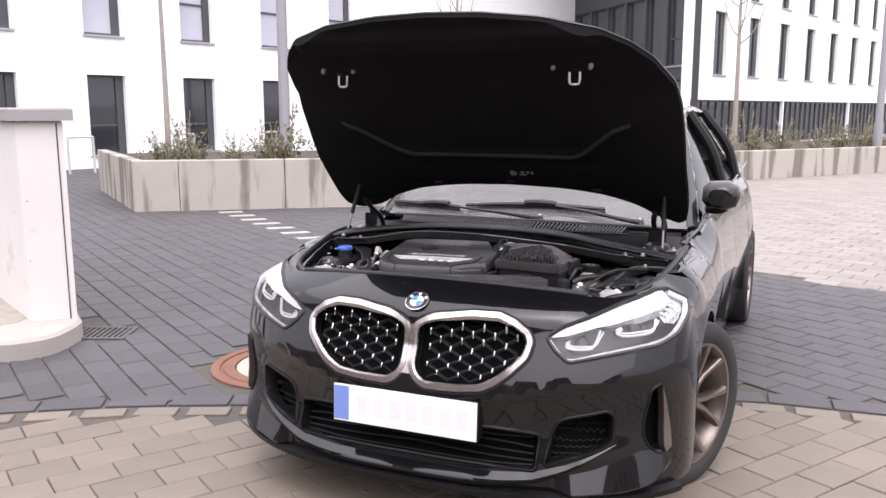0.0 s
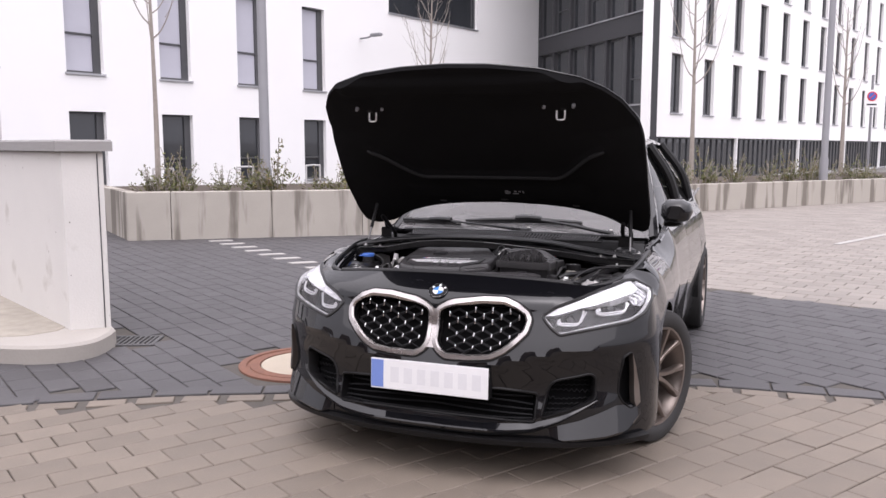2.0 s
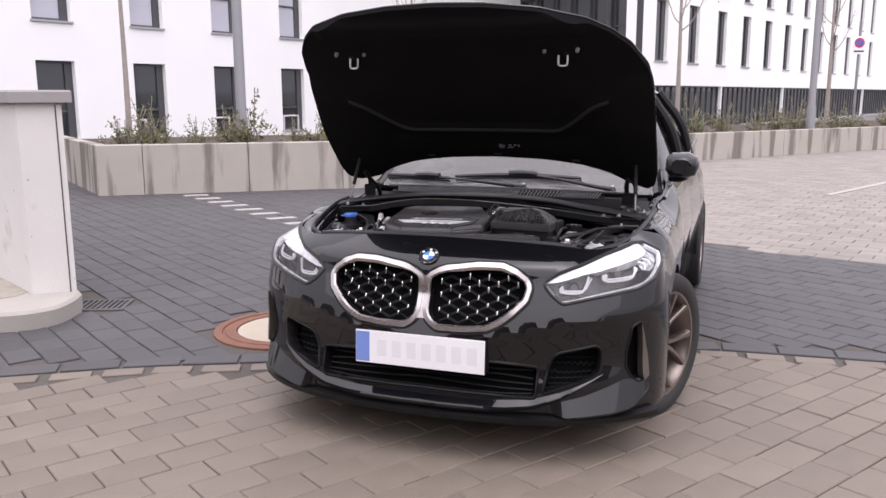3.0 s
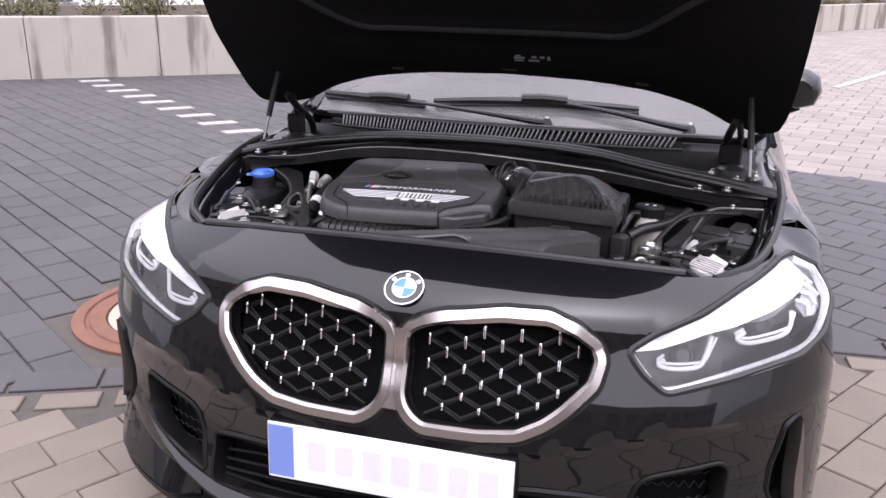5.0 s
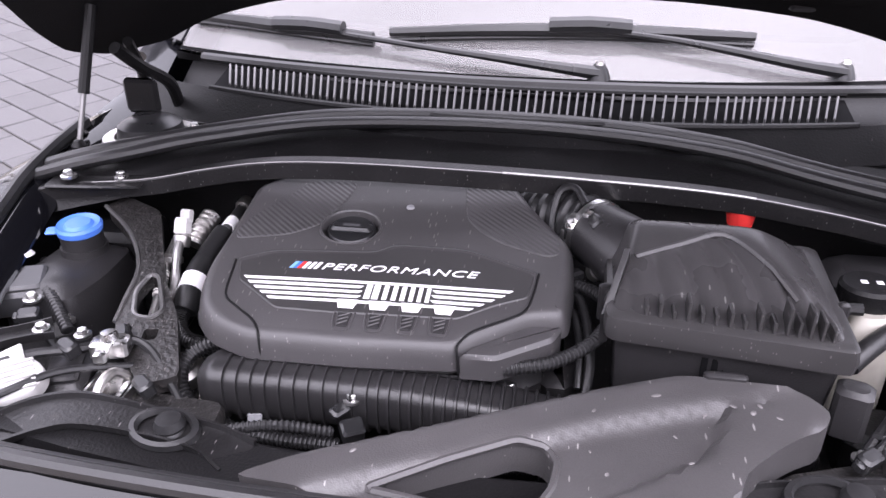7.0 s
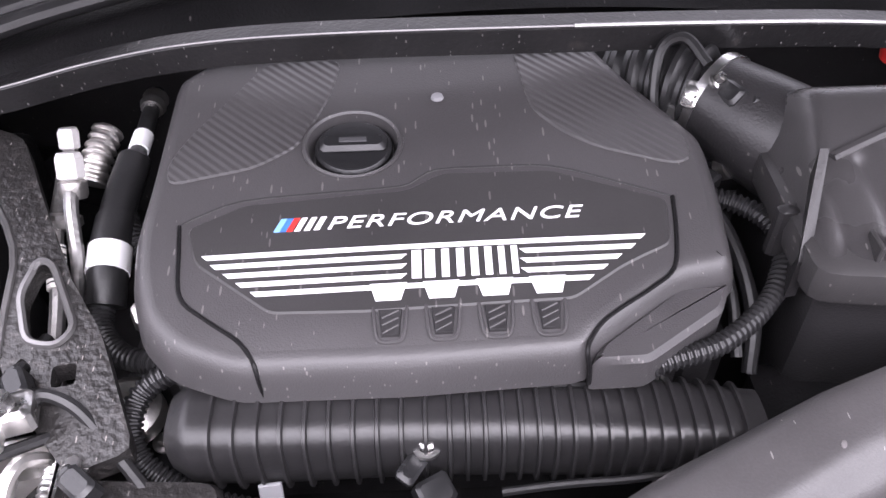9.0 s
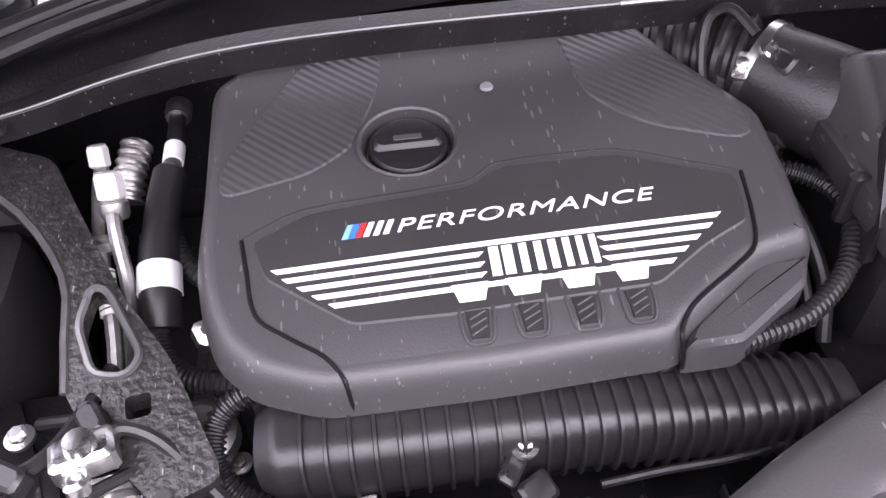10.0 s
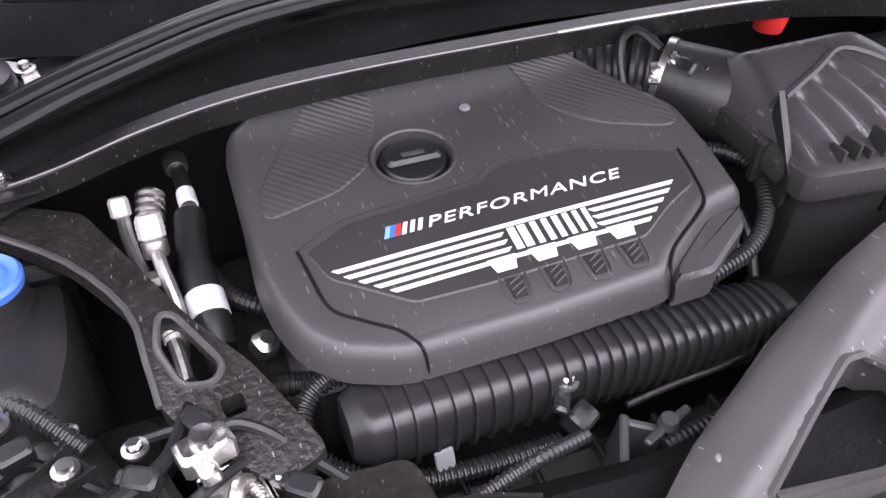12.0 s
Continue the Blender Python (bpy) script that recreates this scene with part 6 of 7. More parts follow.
fitted("engine_block", join(rbox(-.40, .60, .54, .06, .90, .81, .02), rbox(-.44, .62, .60, -.38, .86, .78, .015), rbox(.05, .62, .56, .11, .84, .80, .02)), PLASTIC, car, "dark engine block under the cover")
fitted("mount", moved(lathe([(.001, .0), (.030, .0), (.030, .018), (.022, .024), (.001, .024)], 24), pose(-.425, .588, .765, 10, 0, 0)), ALU, car)
fitted("lug", moved(rbox(-.012, -.012, -.012, .012, .012, .012, .005), pose(-.418, .665, .812, 20, 10, 30)), ALU, car)
for q in ((-.40, .655, .77), (-.43, .615, .76), (-.40, .575, .74)):
    bolt(*q, r=.007, mt=ALU)

# air filter box
def rect(x0, y0, x1, y1, z, skew=0.0, r=.015):
    return [(x, y, z) for x, y in round_poly([(x0, y0), (x1, y0 - skew), (x1 + .01, y1), (x0 + .005, y1)], r, 3)]


box = fitted("air_filter_box", loft([rect(.152, .612, .352, .80, .66, .020), rect(.146, .602, .362, .81, .80, .024), rect(.142, .596, .368, .815, .888, .030)]), PLASTIC, car, "black plastic air filter box with a fluted lid", angle=30)
fitted("rim", loft([rect(.132, .588, .378, .822, .884, .034), rect(.130, .586, .380, .824, .900, .034), rect(.132, .588, .378, .822, .914, .034), rect(.137, .593, .373, .818, .917, .034)]), PANELP, box, angle=30)
LIDX, LIDY = (.139, .371), .815


def lid_top(x, t):
    """The lid: a fluted slope rising to a crest, a flat crown, and steep back and sides."""
    yf = .597 - .145 * (x - .139)
    y = yf + (LIDY - yf) * t
    planes = [.38 * (y - yf), .054, 1.1 * (LIDY - y), 2.4 * (x - LIDX[0]), .62 * (LIDX[1] - x)]
    h = -.006 * math.log(sum(math.exp(-p / .006) for p in planes))
    crest = lerp([(.139, .668), (.165, .684), (.255, .733), (.325, .66), (.371, .60)], x)
    if y < crest:
        k = max(0.0, min(1.0, (y - yf) / .02)) * max(0.0, min(1.0, (crest - y) / .012))
        ph = (x + 2.2 * (y - yf) ** 2 - .012 * (y - yf) / .1) / .031
        h += .0075 * k * (abs(math.sin(math.pi * ph)) - .75)
    return (x, y, .915 + max(-.001, h))


fitted("lid", grid(lid_top, [LIDX[0] + (LIDX[1] - LIDX[0]) * k / 96 for k in range(97)], [k / 64 for k in range(65)]), LIDP, box, "fluted lid", angle=60)
fitted("lid_ridge", tube([Vector(lid_top(x, (y - .59) / (LIDY - .59))) + Vector((0, 0, .001)) for x, y in ((.160, .682), (.205, .708), (.250, .733), (.285, .692), (.318, .640))], .0042, 6, 4), LIDP, box)
for k in range(15):
    x = .168 + .0128 * k
    y = .603 - .145 * (x - .139)
    hgt = (.014, .020, .011, .026, .015)[k % 5] + (.022 if k in (10, 12) else 0)
    fitted("fin", rbox(x, y - .004, .914, x + .0034, y + .014 + .3 * hgt, .917 + hgt, .001), PANELP, box)
for k in range(4):
    fitted("mark", rbox(.226 + .010 * k, .5835, .845, .232 + .010 * k, .5865, .872, .0005), BACKP, box)
for cx, cy in ((.133, .66), (.384, .66)):
    fitted("clip", rbox(cx - .007, cy - .006, .868, cx + .007, cy + .006, .920, .003), PLASTIC, box)
fitted("corner_foot", moved(rbox(-.02, -.018, -.07, .02, .018, .0, .006), pose(.385, .565, .865, 0, 0, -20)), PLASTIC, box)
fitted("wing_rib", loft([[(.128, .610, .905), (.136, .612, .905), (.136, .612, .865), (.128, .610, .865)], [(.148, .680, .962), (.154, .680, .962), (.154, .680, .865), (.148, .680, .865)]]), PLASTIC, box)
# intake pipe from the box to the turbo
pipe = fitted("intake_pipe", tube([(.235, .715, .868), (.200, .745, .884), (.160, .785, .902), (.118, .830, .913)], lambda t: .058 - .012 * t, 28), PLASTIC, car, "wide black intake pipe with a steel clamp")
fitted("hose_clamp", tube([(.1205, .8275, .913), (.1145, .834, .914)], .0475, 32, 2), STEEL, pipe, "bright steel hose clamp")
fitted("bellows", tube([(.112, .837, .9145), (.085, .858, .912), (.05, .885, .900), (.02, .915, .875)], .041, 24, 6, rib=.006, pitch=.017), RUBBER, pipe, "black rubber bellows")
fitted("clamp_screw", moved(join(rbox(-.013, -.007, -.006, .013, .007, .006, .002), lathe([(.001, .012), (.006, .011), (.007, .004)], 12)), pose(.088, .806, .935, 0, -40, 60)), STEEL, pipe)
fitted("clamp_tail", moved(rbox(-.004, -.010, -.026, .004, .010, .004, .002), pose(.079, .812, .915, 0, 10, 40)), STEEL, pipe)
fitted("air_sensor", moved(join(rbox(-.028, -.013, -.010, .026, .013, .006, .003), rbox(-.016, -.010, .004, .012, .010, .014, .003), rbox(.020, -.010, .0, .038, .010, .014, .003)), pose(.122, .797, .938, -40, 0, 115)), DARKG, pipe, "black sensor with two small screws")
bolt(.118, .787, .920, .006, tilt=(-40, 0))
bolt(.110, .806, .950, .006, tilt=(-30, 0))
fitted("pipe_port", moved(join(lathe([(.001, .018), (.009, .018), (.009, .0), (.013, .0), (.013, -.012)], 16)), pose(.128, .770, .880, 50, 0, 40)), ALU, pipe)
fitted("sensor_cable", tube([(.105, .825, .955), (.088, .852, .968), (.066, .850, .960), (.058, .825, .925), (.062, .79, .88)], .0055, 8), RUBBER, car)
fitted("jump_terminal_cover", join(loft([arcs(20, .018, .905, .299, .900), arcs(20, .023, .934, .299, .900), arcs(20, .020, .946, .299, .900), arcs(20, .010, .951, .299, .900)]), moved(rbox(0, -.009, -.005, .045, .009, .004, .003), pose(.309, .897, .938, 0, 6, -8))), REDPL, car, "red plastic jump terminal cover")

# front air scoop
SC = round_poly([(-.235, .322), (-.13, .395), (.0, .466), (.075, .500), (.20, .552), (.315, .548), (.345, .515), (.335, .492), (.285, .455), (.245, .405), (.222, .318), (.10, .312), (-.06, .312)], .014, 2)
SCH = round_poly([(-.105, .338), (-.03, .382), (.040, .420), (.074, .426), (.086, .405), (.082, .370), (.066, .336), (.0, .326)], .008, 3)
RIDGE = [(.204, .315), (.220, .372), (.240, .412), (.278, .462), (.326, .505)]


def scz(x, y):
    """A raised beam along the back edge, a lower plate before it and a curved ridge at the side."""
    d = ((x + .235) * (-.446) + (y - .335) * .895) * -1
    s = max(0.0, min(1.0, (d - .042) / .020))
    z = .862 - .016 * s * s * (3 - 2 * s)
    e = max(0.0, min(1.0, (.006 - d) / .016))
    z -= .014 * e * e
    rr = min((Vector((x, y)) - geometry.intersect_point_line(Vector((x, y)), Vector(a), Vector(b))[0].xy).length for a, b in zip(RIDGE, RIDGE[1:]))
    r = max(0.0, min(1.0, (.020 - rr) / .009))
    z += .013 * r * r * (3 - 2 * r) * s
    return (x, y, z + .06 * (y - .45))


sc = fitted("air_scoop", sheet(SC, [SCH], .010, scz, lambda x, y: (x, y, scz(x, y)[2] - .045)), SCOOPP, car, "flat black air scoop with dried water spots", angle=35)
# the hole's shade is a near-black sheet below it
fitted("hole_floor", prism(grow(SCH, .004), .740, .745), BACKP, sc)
fitted("inner_web", moved(rbox(-.055, -.0015, -.05, .055, .0015, .0, .0005), pose(.01, .372, .812, 30, 0, 24)), DARKP, sc)
fitted("lip", tube([Vector(scz(*p)) + Vector((0, 0, -.002)) for p in SCH] + [Vector(scz(*SCH[0]))], .0050, 6, 1), SCOOPP, sc)
fitted("hinge_tab", rbox(.225, .548, .862, .265, .560, .874, .003), PLASTIC, sc)
rnd = random.Random(4)
spots = []
for k in range(46):
    x, y = rnd.uniform(-.15, .3), rnd.uniform(.34, .54)
    if inside((x, y), grow(SC, -.02)) and not inside((x, y), grow(SCH, .01)):
        r = rnd.uniform(.0012, .0038)
        spots.append(moved(lathe([(.0005, .0006), (r * .8, .0005), (r, 0)], 8), Matrix.Translation(scz(x, y)) @ Matrix.Rotation(rnd.random() * 6, 4, "Z") @ Matrix.Diagonal((1.6, .8, 1, 1))))
tagged(fitted("water_spots", join(*spots), DUSTSPOT, sc, "dried pale water spots"), kind="stuff")

# radiator support behind the front edge and small hardware
fitted("cross_member", loft([[(x, y + .07 * (x / .6) ** 2, z) for y, z in ((.315, .76), (.335, .815), (.40, .815), (.43, .79), (.43, .70), (.32, .70))] for x in (-.60, -.45, -.3, -.15, 0, .15, .3, .45, .60)]), DARKP, car, "black radiator cross member", angle=30)
for sg in (1, -1):
    lx = .434 if sg > 0 else -.470
    b = fitted("bonnet_buffer", moved(join(lathe([(.001, .026), (.014, .025), (.018, .016), (.016, .012), (.021, .006), (.024, 0)], 24), loft([[(.042 * math.cos(a), .028 * math.sin(a), z) for a in (2 * math.pi * k / 24 for k in range(24))] for z in (-.006, .0, .004)])), pose(sg * .352, .418, .812, 4, 0, sg * 10)), RUBBER, car, "black rubber bonnet buffer")
    lt = fitted("bonnet_latch", moved(join(rbox(-.026, -.04, -.05, .026, .042, -.04, .003), rbox(-.026, -.04, -.05, -.021, .042, .0, .002), rbox(.021, -.04, -.05, .026, .042, -.006, .002), rbox(-.026, .036, -.05, .026, .042, .004, .002)), pose(lx, .497, .820, -8, 0, -sg * 10)), STEEL, car, "bright steel bonnet latch")
    fitted("claw", moved(tube([(-.012, -.034, -.030), (-.010, -.010, -.004), (.000, .010, .006), (.012, .022, -.006), (.006, .030, -.022)], .006, 8), pose(lx, .497, .820, -8, 0, -sg * 10)), ALU, lt)
    fitted("spring", moved(tube([(.014, -.03, -.02), (.016, 0, -.012), (.014, .03, -.02)], .0045, 8, 6, rib=.0016, pitch=.005), pose(lx, .497, .820, -8, 0, -sg * 10)), STEEL, lt)
    fitted("head", moved(join(rbox(-.024, -.014, -.020, .022, .016, .004, .004), rbox(-.016, -.030, -.018, .000, -.010, -.002, .003), lathe([(.001, .014), (.010, .013), (.012, .004)], 14)), pose(lx + sg * .018, .540, .848, -6, 0, -sg * 16)), STEEL, lt)
    fitted("pull_cable", tube([(sg * .478, .550, .832), (sg * .466, .560, .838), (sg * .440, .552, .826), (sg * .405, .520, .806), (sg * .385, .500, .795)], .0055, 8), RUBBER, lt)
    fitted("slam_bracket", moved(loft([[(x, y, z) for x, y in round_poly(grow([(-.10, -.035), (.02, -.045), (.07, -.01), (.05, .05), (-.02, .04), (-.09, .03)], g), .015, 3)] for g, z in ((0, -.05), (0, -.006), (-.004, 0))]), pose(sg * .385, .465, .800, 0, 0, sg * 12)), DUSTY, car, "black steel latch carrier")
    cm = pose(sg * .575, .458, .832, 26, sg * 8, sg * -30) @ Matrix.Diagonal((.92, .70, 1, 1))
    hc = fitted("headlamp_cap", moved(lathe([(.001, .008), (.040, .008), (.044, .004), (.044, -.016)], 32), cm), WHITEPL, car, "white ribbed headlamp cap")
    for k in range(6):
        fitted("rib", moved(rbox(-.036, -.030 + .0105 * k, .007, .036, -.026 + .0105 * k, .0125, .001), cm), WHITEPL, hc)
    fitted("cap_tab", moved(rbox(-.028, -.015, -.002, .028, .015, .004, .002), pose(sg * .600, .492, .840, 30, sg * 20, sg * -28) @ Matrix.Diagonal((.8, .8, 1, 1))), WHITEPL, car, "white plastic tab")
    fitted("lamp_housing", moved(join(rbox(-.06, -.08, -.09, .07, .10, -.004, .02), rbox(-.02, .06, -.06, .06, .15, .012, .015)), pose(sg * .615, .54, .80, 0, 0, sg * -25)), PLASTIC, car, "black back of the headlamp")
    fitted("control_unit", moved(join(rbox(-.045, -.034, -.03, .045, .034, .012, .006), rbox(-.038, -.028, .010, .038, .028, .020, .004), *[rbox(cx - .008, cy - .006, -.01, cx + .008, cy + .006, .006, .002) for cx, cy in ((-.05, -.02), (.05, -.02), (-.05, .02), (.05, .02))]), pose(sg * .690, .655, .842, 8, 0, sg * -22)), GREYD, car, "dark grey control unit box")
    fitted("wing_bolt_cap", moved(lathe([(.001, .006), (.018, .005), (.021, 0)], 20), pose(sg * .715, .700, .868, 0, sg * 10, 0) @ Matrix.Diagonal((1.3, .8, 1, 1))), WHITEPL, car)
    tw = fitted("strut_tower", moved(join(lathe([(.001, .034), (.035, .032), (.052, .022), (.056, 0), (.080, -.003), (.085, -.05)], 36)), pose(sg * .650, 1.00, .950)), DARKG, car, "black suspension tower cap with a pale ring")
    fitted("ring", moved(lathe([(.060, .0), (.076, -.001), (.078, .003), (.060, .004)], 36), pose(sg * .650, 1.00, .950)), ALU, tw)
    for a in (30, 150, 270):
        bolt(sg * .650 + .07 * math.cos(radians(a)), 1.0 + .07 * math.sin(radians(a)), .956, .008)
    fitted("bay_seal", tube([(sg * .59, .352, .832), (sg * .665, .42, .852), (sg * .705, .50, .872), (sg * .735, .62, .896), (sg * .757, .76, .925), (sg * .765, .84, .943), (sg * .772, 1.0, .968)], .011, 8), RUBBER, car, "black rubber seal along the wing")
    fitted("wing_flange", sheet([(.40, .0), (1.15, .0), (1.15, 1.0), (.40, 1.0)], [], .05, lambda y, t: (sg * (lerp([(.40, .66), (.5, .70), (.62, .733), (.84, .768), (1.15, .79)], y) - .05 * t), y, lerp([(.40, .838), (.5, .862), (.62, .886), (.84, .936), (1.15, .97)], y) - .03 * t * t)), PAINT, car)
# top of the wings, from the shut line down to the rubber seal
WINGTOP = [(su(.60), .835), (su(.70), .834), (su(.80), .852), (lerp(S_OF_Y, .52), .862), (lerp(S_OF_Y, .64), .862)] + [(lerp(S_OF_Y, y), shoulder(y)) for y in (.73, .78, .84, 1.0, 1.15, 1.29)]
SEALLINE = [(.59, .352, .832), (.64, .40, .846), (.675, .44, .857), (.708, .51, .874), (.737, .63, .898), (.748, .70, .912), (.755, .76, .923), (.765, .84, .943), (.772, 1.0, .968), (.775, 1.15, .972), (.775, 1.28, .975)]
for sg in (1, -1):
    rows = []
    for (u, z), q in zip(WINGTOP, SEALLINE):
        o, n = skin(u, z), settle((sg * q[0], q[1], q[2] - .006))
        o = Vector((sg * o.x, o.y, o.z))
        rows.append([o + Vector((0, 0, -.004)), o.lerp(n, .12) + Vector((0, 0, .001)), o.lerp(n, .5) + Vector((0, 0, .001)), n, n + Vector((-sg * .012, 0, -.02))])
    part("wing_top", loft([list(c) for c in zip(*[spline([r[k] for r in rows], 4) for k in range(5)])], closed=False, cap=False), PAINT, car, "glossy black top edge of the wing", angle=50)
fitted("wiring", tube([(-.55, .60, .80), (-.50, .585, .818), (-.46, .575, .808), (-.43, .555, .79), (-.40, .53, .775)], .0055, 8), RUBBER, car, "black cable")
fitted("wiring", tube([(-.70, .56, .80), (-.64, .60, .812), (-.60, .58, .80), (-.54, .53, .79)], .006, 8), RUBBER, car, "black cable")
fitted("wiring", tube([(.40, .53, .80), (.45, .60, .83), (.50, .70, .875), (.55, .745, .892), (.66, .76, .90)], .0055, 8), RUBBER, car, "black bonnet release cable")
fitted("wiring", tube([(.52, .62, .83), (.56, .74, .878), (.60, .79, .90), (.72, .80, .905)], .004, 8), EDGEM, car)
fitted("wiring", tube([(.46, .52, .80), (.52, .50, .79), (.60, .56, .80), (.66, .62, .82)], .007, 8), RUBBER, car)
fitted("spring_tube", tube([(.485, .40, .80), (.49, .45, .81), (.50, .50, .80)], .011, 10, 6, rib=.003, pitch=.007), RUBBER, car)

# reservoirs
fitted("filler_hose", tube([(.40, .640, .842), (.43, .668, .858), (.475, .72, .862), (.505, .77, .87), (.53, .82, .88)], .013, 12), RUBBER, car, "black hose over the tank")
fitted("filler_hose", tube([(.37, .66, .80), (.385, .68, .855), (.40, .70, .885), (.42, .70, .89)], .008, 10), RUBBER, car, "thin black hose with an elbow")
for q, w in (((.60, .72, .835), (.055, .04, .022)), ((.66, .74, .845), (.03, .05, .02)), ((.56, .60, .79), (.035, .03, .03)), ((.545, .545, .79), (.03, .04, .025)), ((-.545, .52, .79), (.03, .04, .025))):
    fitted("cover_box", moved(join(rbox(-w[0], -w[1], -.06, w[0], w[1], w[2], .008), rbox(-w[0] * .7, -w[1] * .7, w[2] - .002, w[0] * .7, w[1] * .7, w[2] + .006, .003)), pose(*q, 6, 0, -18 if q[0] > 0 else 18)), PLASTIC, car, "small black plastic cover")
for q in ((.46, .585, .812), (.52, .61, .815), (.60, .66, .84), (.64, .80, .905), (.43, .545, .812)):
    bolt(*q, r=.0075)
res = fitted("fluid_reservoir", loft([[(x, y, z) for x, y in round_poly(grow([(.405, .69), (.468, .69), (.478, .775), (.405, .78)], g), .018, 3)] for g, z in ((-.006, .70), (0, .72), (0, .845), (-.012, .868), (-.02, .875))]), TANK, car, "translucent pale fluid reservoir", angle=40)
fitted("cap", moved(lathe([(.030, -.004), (.036, .0), (.036, .024), (.032, .029), (.001, .029)], 28), pose(.440, .752, .874)), DARKP, res, "black screw cap")
for q in (-.012, .006):
    fitted("mark", rbox(.440 + q, .748, .9025, .440 + q + .008, .757, .9036, .0003), WHITEP, res)
res2 = fitted("expansion_tank", loft([[(x, y, z) for x, y in round_poly(grow([(.500, .665), (.560, .66), (.57, .72), (.50, .73)], g), .02, 3)] for g, z in ((-.008, .68), (0, .70), (0, .815), (-.014, .838))]), WHITEPL, car, "white plastic tank", angle=40)
fitted("spout", moved(lathe([(.001, .03), (.014, .03), (.016, .0)], 16), pose(.565, .70, .82, 0, 60, 0)), WHITEPL, res2)
for v, mm in ((rbox(.42, .80, .70, .60, .90, .875, .015), PLASTIC), (rbox(.58, .58, .72, .68, .70, .815, .012), PLASTIC), (rbox(.40, .58, .68, .50, .66, .775, .012), DARKP), (rbox(.13, .56, .62, .37, .63, .76, .01), DARKP), (rbox(-.60, .58, .68, -.52, .66, .77, .01), DARKP), (rbox(-.72, .80, .70, -.58, .90, .86, .012), DARKP)):
    fitted("module", v, mm, car, "black plastic module")

# pressed arms, looms and clips round the latches
def channel(pts, w, h=.008, t=.003):
    """A pressed steel strip with turned-up edges along a line."""
    mid = spline([Vector(p) for p in pts], 5)
    rings = []
    for k, p in enumerate(mid):
        d = (mid[min(k + 1, len(mid) - 1)] - mid[max(k - 1, 0)]).normalized()
        side, up = d.cross(Vector((0, 0, 1))).normalized(), Vector((0, 0, 1))
        q = w * (1 + .18 * math.sin(7.0 * k / len(mid)))
        rings.append([p + side * a * q + up * b for a, b in ((-1, h), (-.86, h), (-.80, 0), (.80, 0), (.86, h), (1, h), (.95, -t), (-.95, -t))])
    return loft(rings)


for sg in (1, -1):
    arm_ = part("carrier_arm", channel([(sg * .690, .520, .790), (sg * .640, .530, .798), (sg * .600, .548, .802), (sg * .560, .575, .800)], .018), BRACEM, car, "black pressed steel carrier arm", angle=30)
    part("bolt", moved(lathe([(.001, .007), (.006, .007), (.007, .002), (.011, .001), (.011, -.002)], 12), pose(sg * .572, .568, .805)), STEEL, arm_)
    part("bolt", moved(lathe([(.001, .006), (.005, .006), (.006, .002), (.009, .001), (.009, -.002)], 12), pose(sg * .655, .528, .797)), STEEL, arm_)
    low = part("carrier_arm", channel([(sg * .545, .395, .785), (sg * .490, .430, .793), (sg * .430, .440, .795), (sg * .300, .420, .795), (sg * .250, .400, .790)], .026, .006), BRACEM, car, "black pressed steel carrier arm", angle=30)
    part("buffer_ring", moved(loft([[(.034 * q * math.cos(a), .024 * q * math.sin(a), z) for a in (2 * math.pi * k / 24 for k in range(24))] for q, z in ((1.25, .0), (1.2, .007), (1.0, .009), (.9, .003))], cap=False), pose(sg * .342, .424, .795, 4, 0, sg * 10)), RUBBER, low)
    for pts, r, rib in (([(sg * .690, .475, .775), (sg * .610, .480, .800), (sg * .555, .520, .803), (sg * .500, .560, .792), (sg * .470, .640, .780)], .0065, .0), ([(sg * .600, .400, .790), (sg * .540, .450, .806), (sg * .500, .500, .800), (sg * .430, .560, .770)], .0048, .0), ([(sg * .560, .600, .780), (sg * .600, .640, .800), (sg * .650, .690, .800), (sg * .665, .750, .790)], .0075, .0016), ([(sg * .300, .440, .785), (sg * .230, .455, .790), (sg * .170, .475, .770)], .0055, .0014)):
        part("loom", tube(pts, r, 8, 8 if rib else 6, rib=rib, pitch=.006), RUBBER, car, "black wiring loom")
    for x, y, z, a in ((.520, .540, .802, 30), (.610, .600, .800, -20), (.470, .580, .798, 60), (.590, .485, .806, 10), (.405, .500, .788, 40)):
        part("plug", moved(join(rbox(-.014, -.009, -.012, .014, .009, .008, .003), rbox(-.020, -.006, -.008, -.012, .006, .004, .002)), pose(sg * x, y, z, 12, 0, a * sg)), DARKG, car, "small black wiring plug")

# rubber weather seals and cowl
SEAL = [(-.785, .835, .930), (-.70, .860, .950), (-.62, .885, .963), (-.50, .935, .978), (-.33, .990, .992), (-.10, 1.010, .997), (.12, 1.005, .995), (.28, .975, .985), (.46, .915, .963), (.62, .870, .948), (.78, .835, .930)]
fitted("bulkhead_seal", join(tube(SEAL, .0105, 10), tube([(x, y + .029, z + .006) for x, y, z in SEAL], .0095, 10), tube([(x, y + .052, z + .002) for x, y, z in SEAL], .0065, 8)), RUBBER, car, "thick black rubber bulkhead seal")
sp = spline(SEAL, 6)
fitted("seal_shelf", loft([[p + Vector((0, a, b)) for p in sp] for a, b in ((-.05, -.055), (-.020, -.026), (.0, -.022), (.055, -.018), (.075, -.040))], closed=False), DARKP, car, "black plastic bulkhead panel", angle=50)
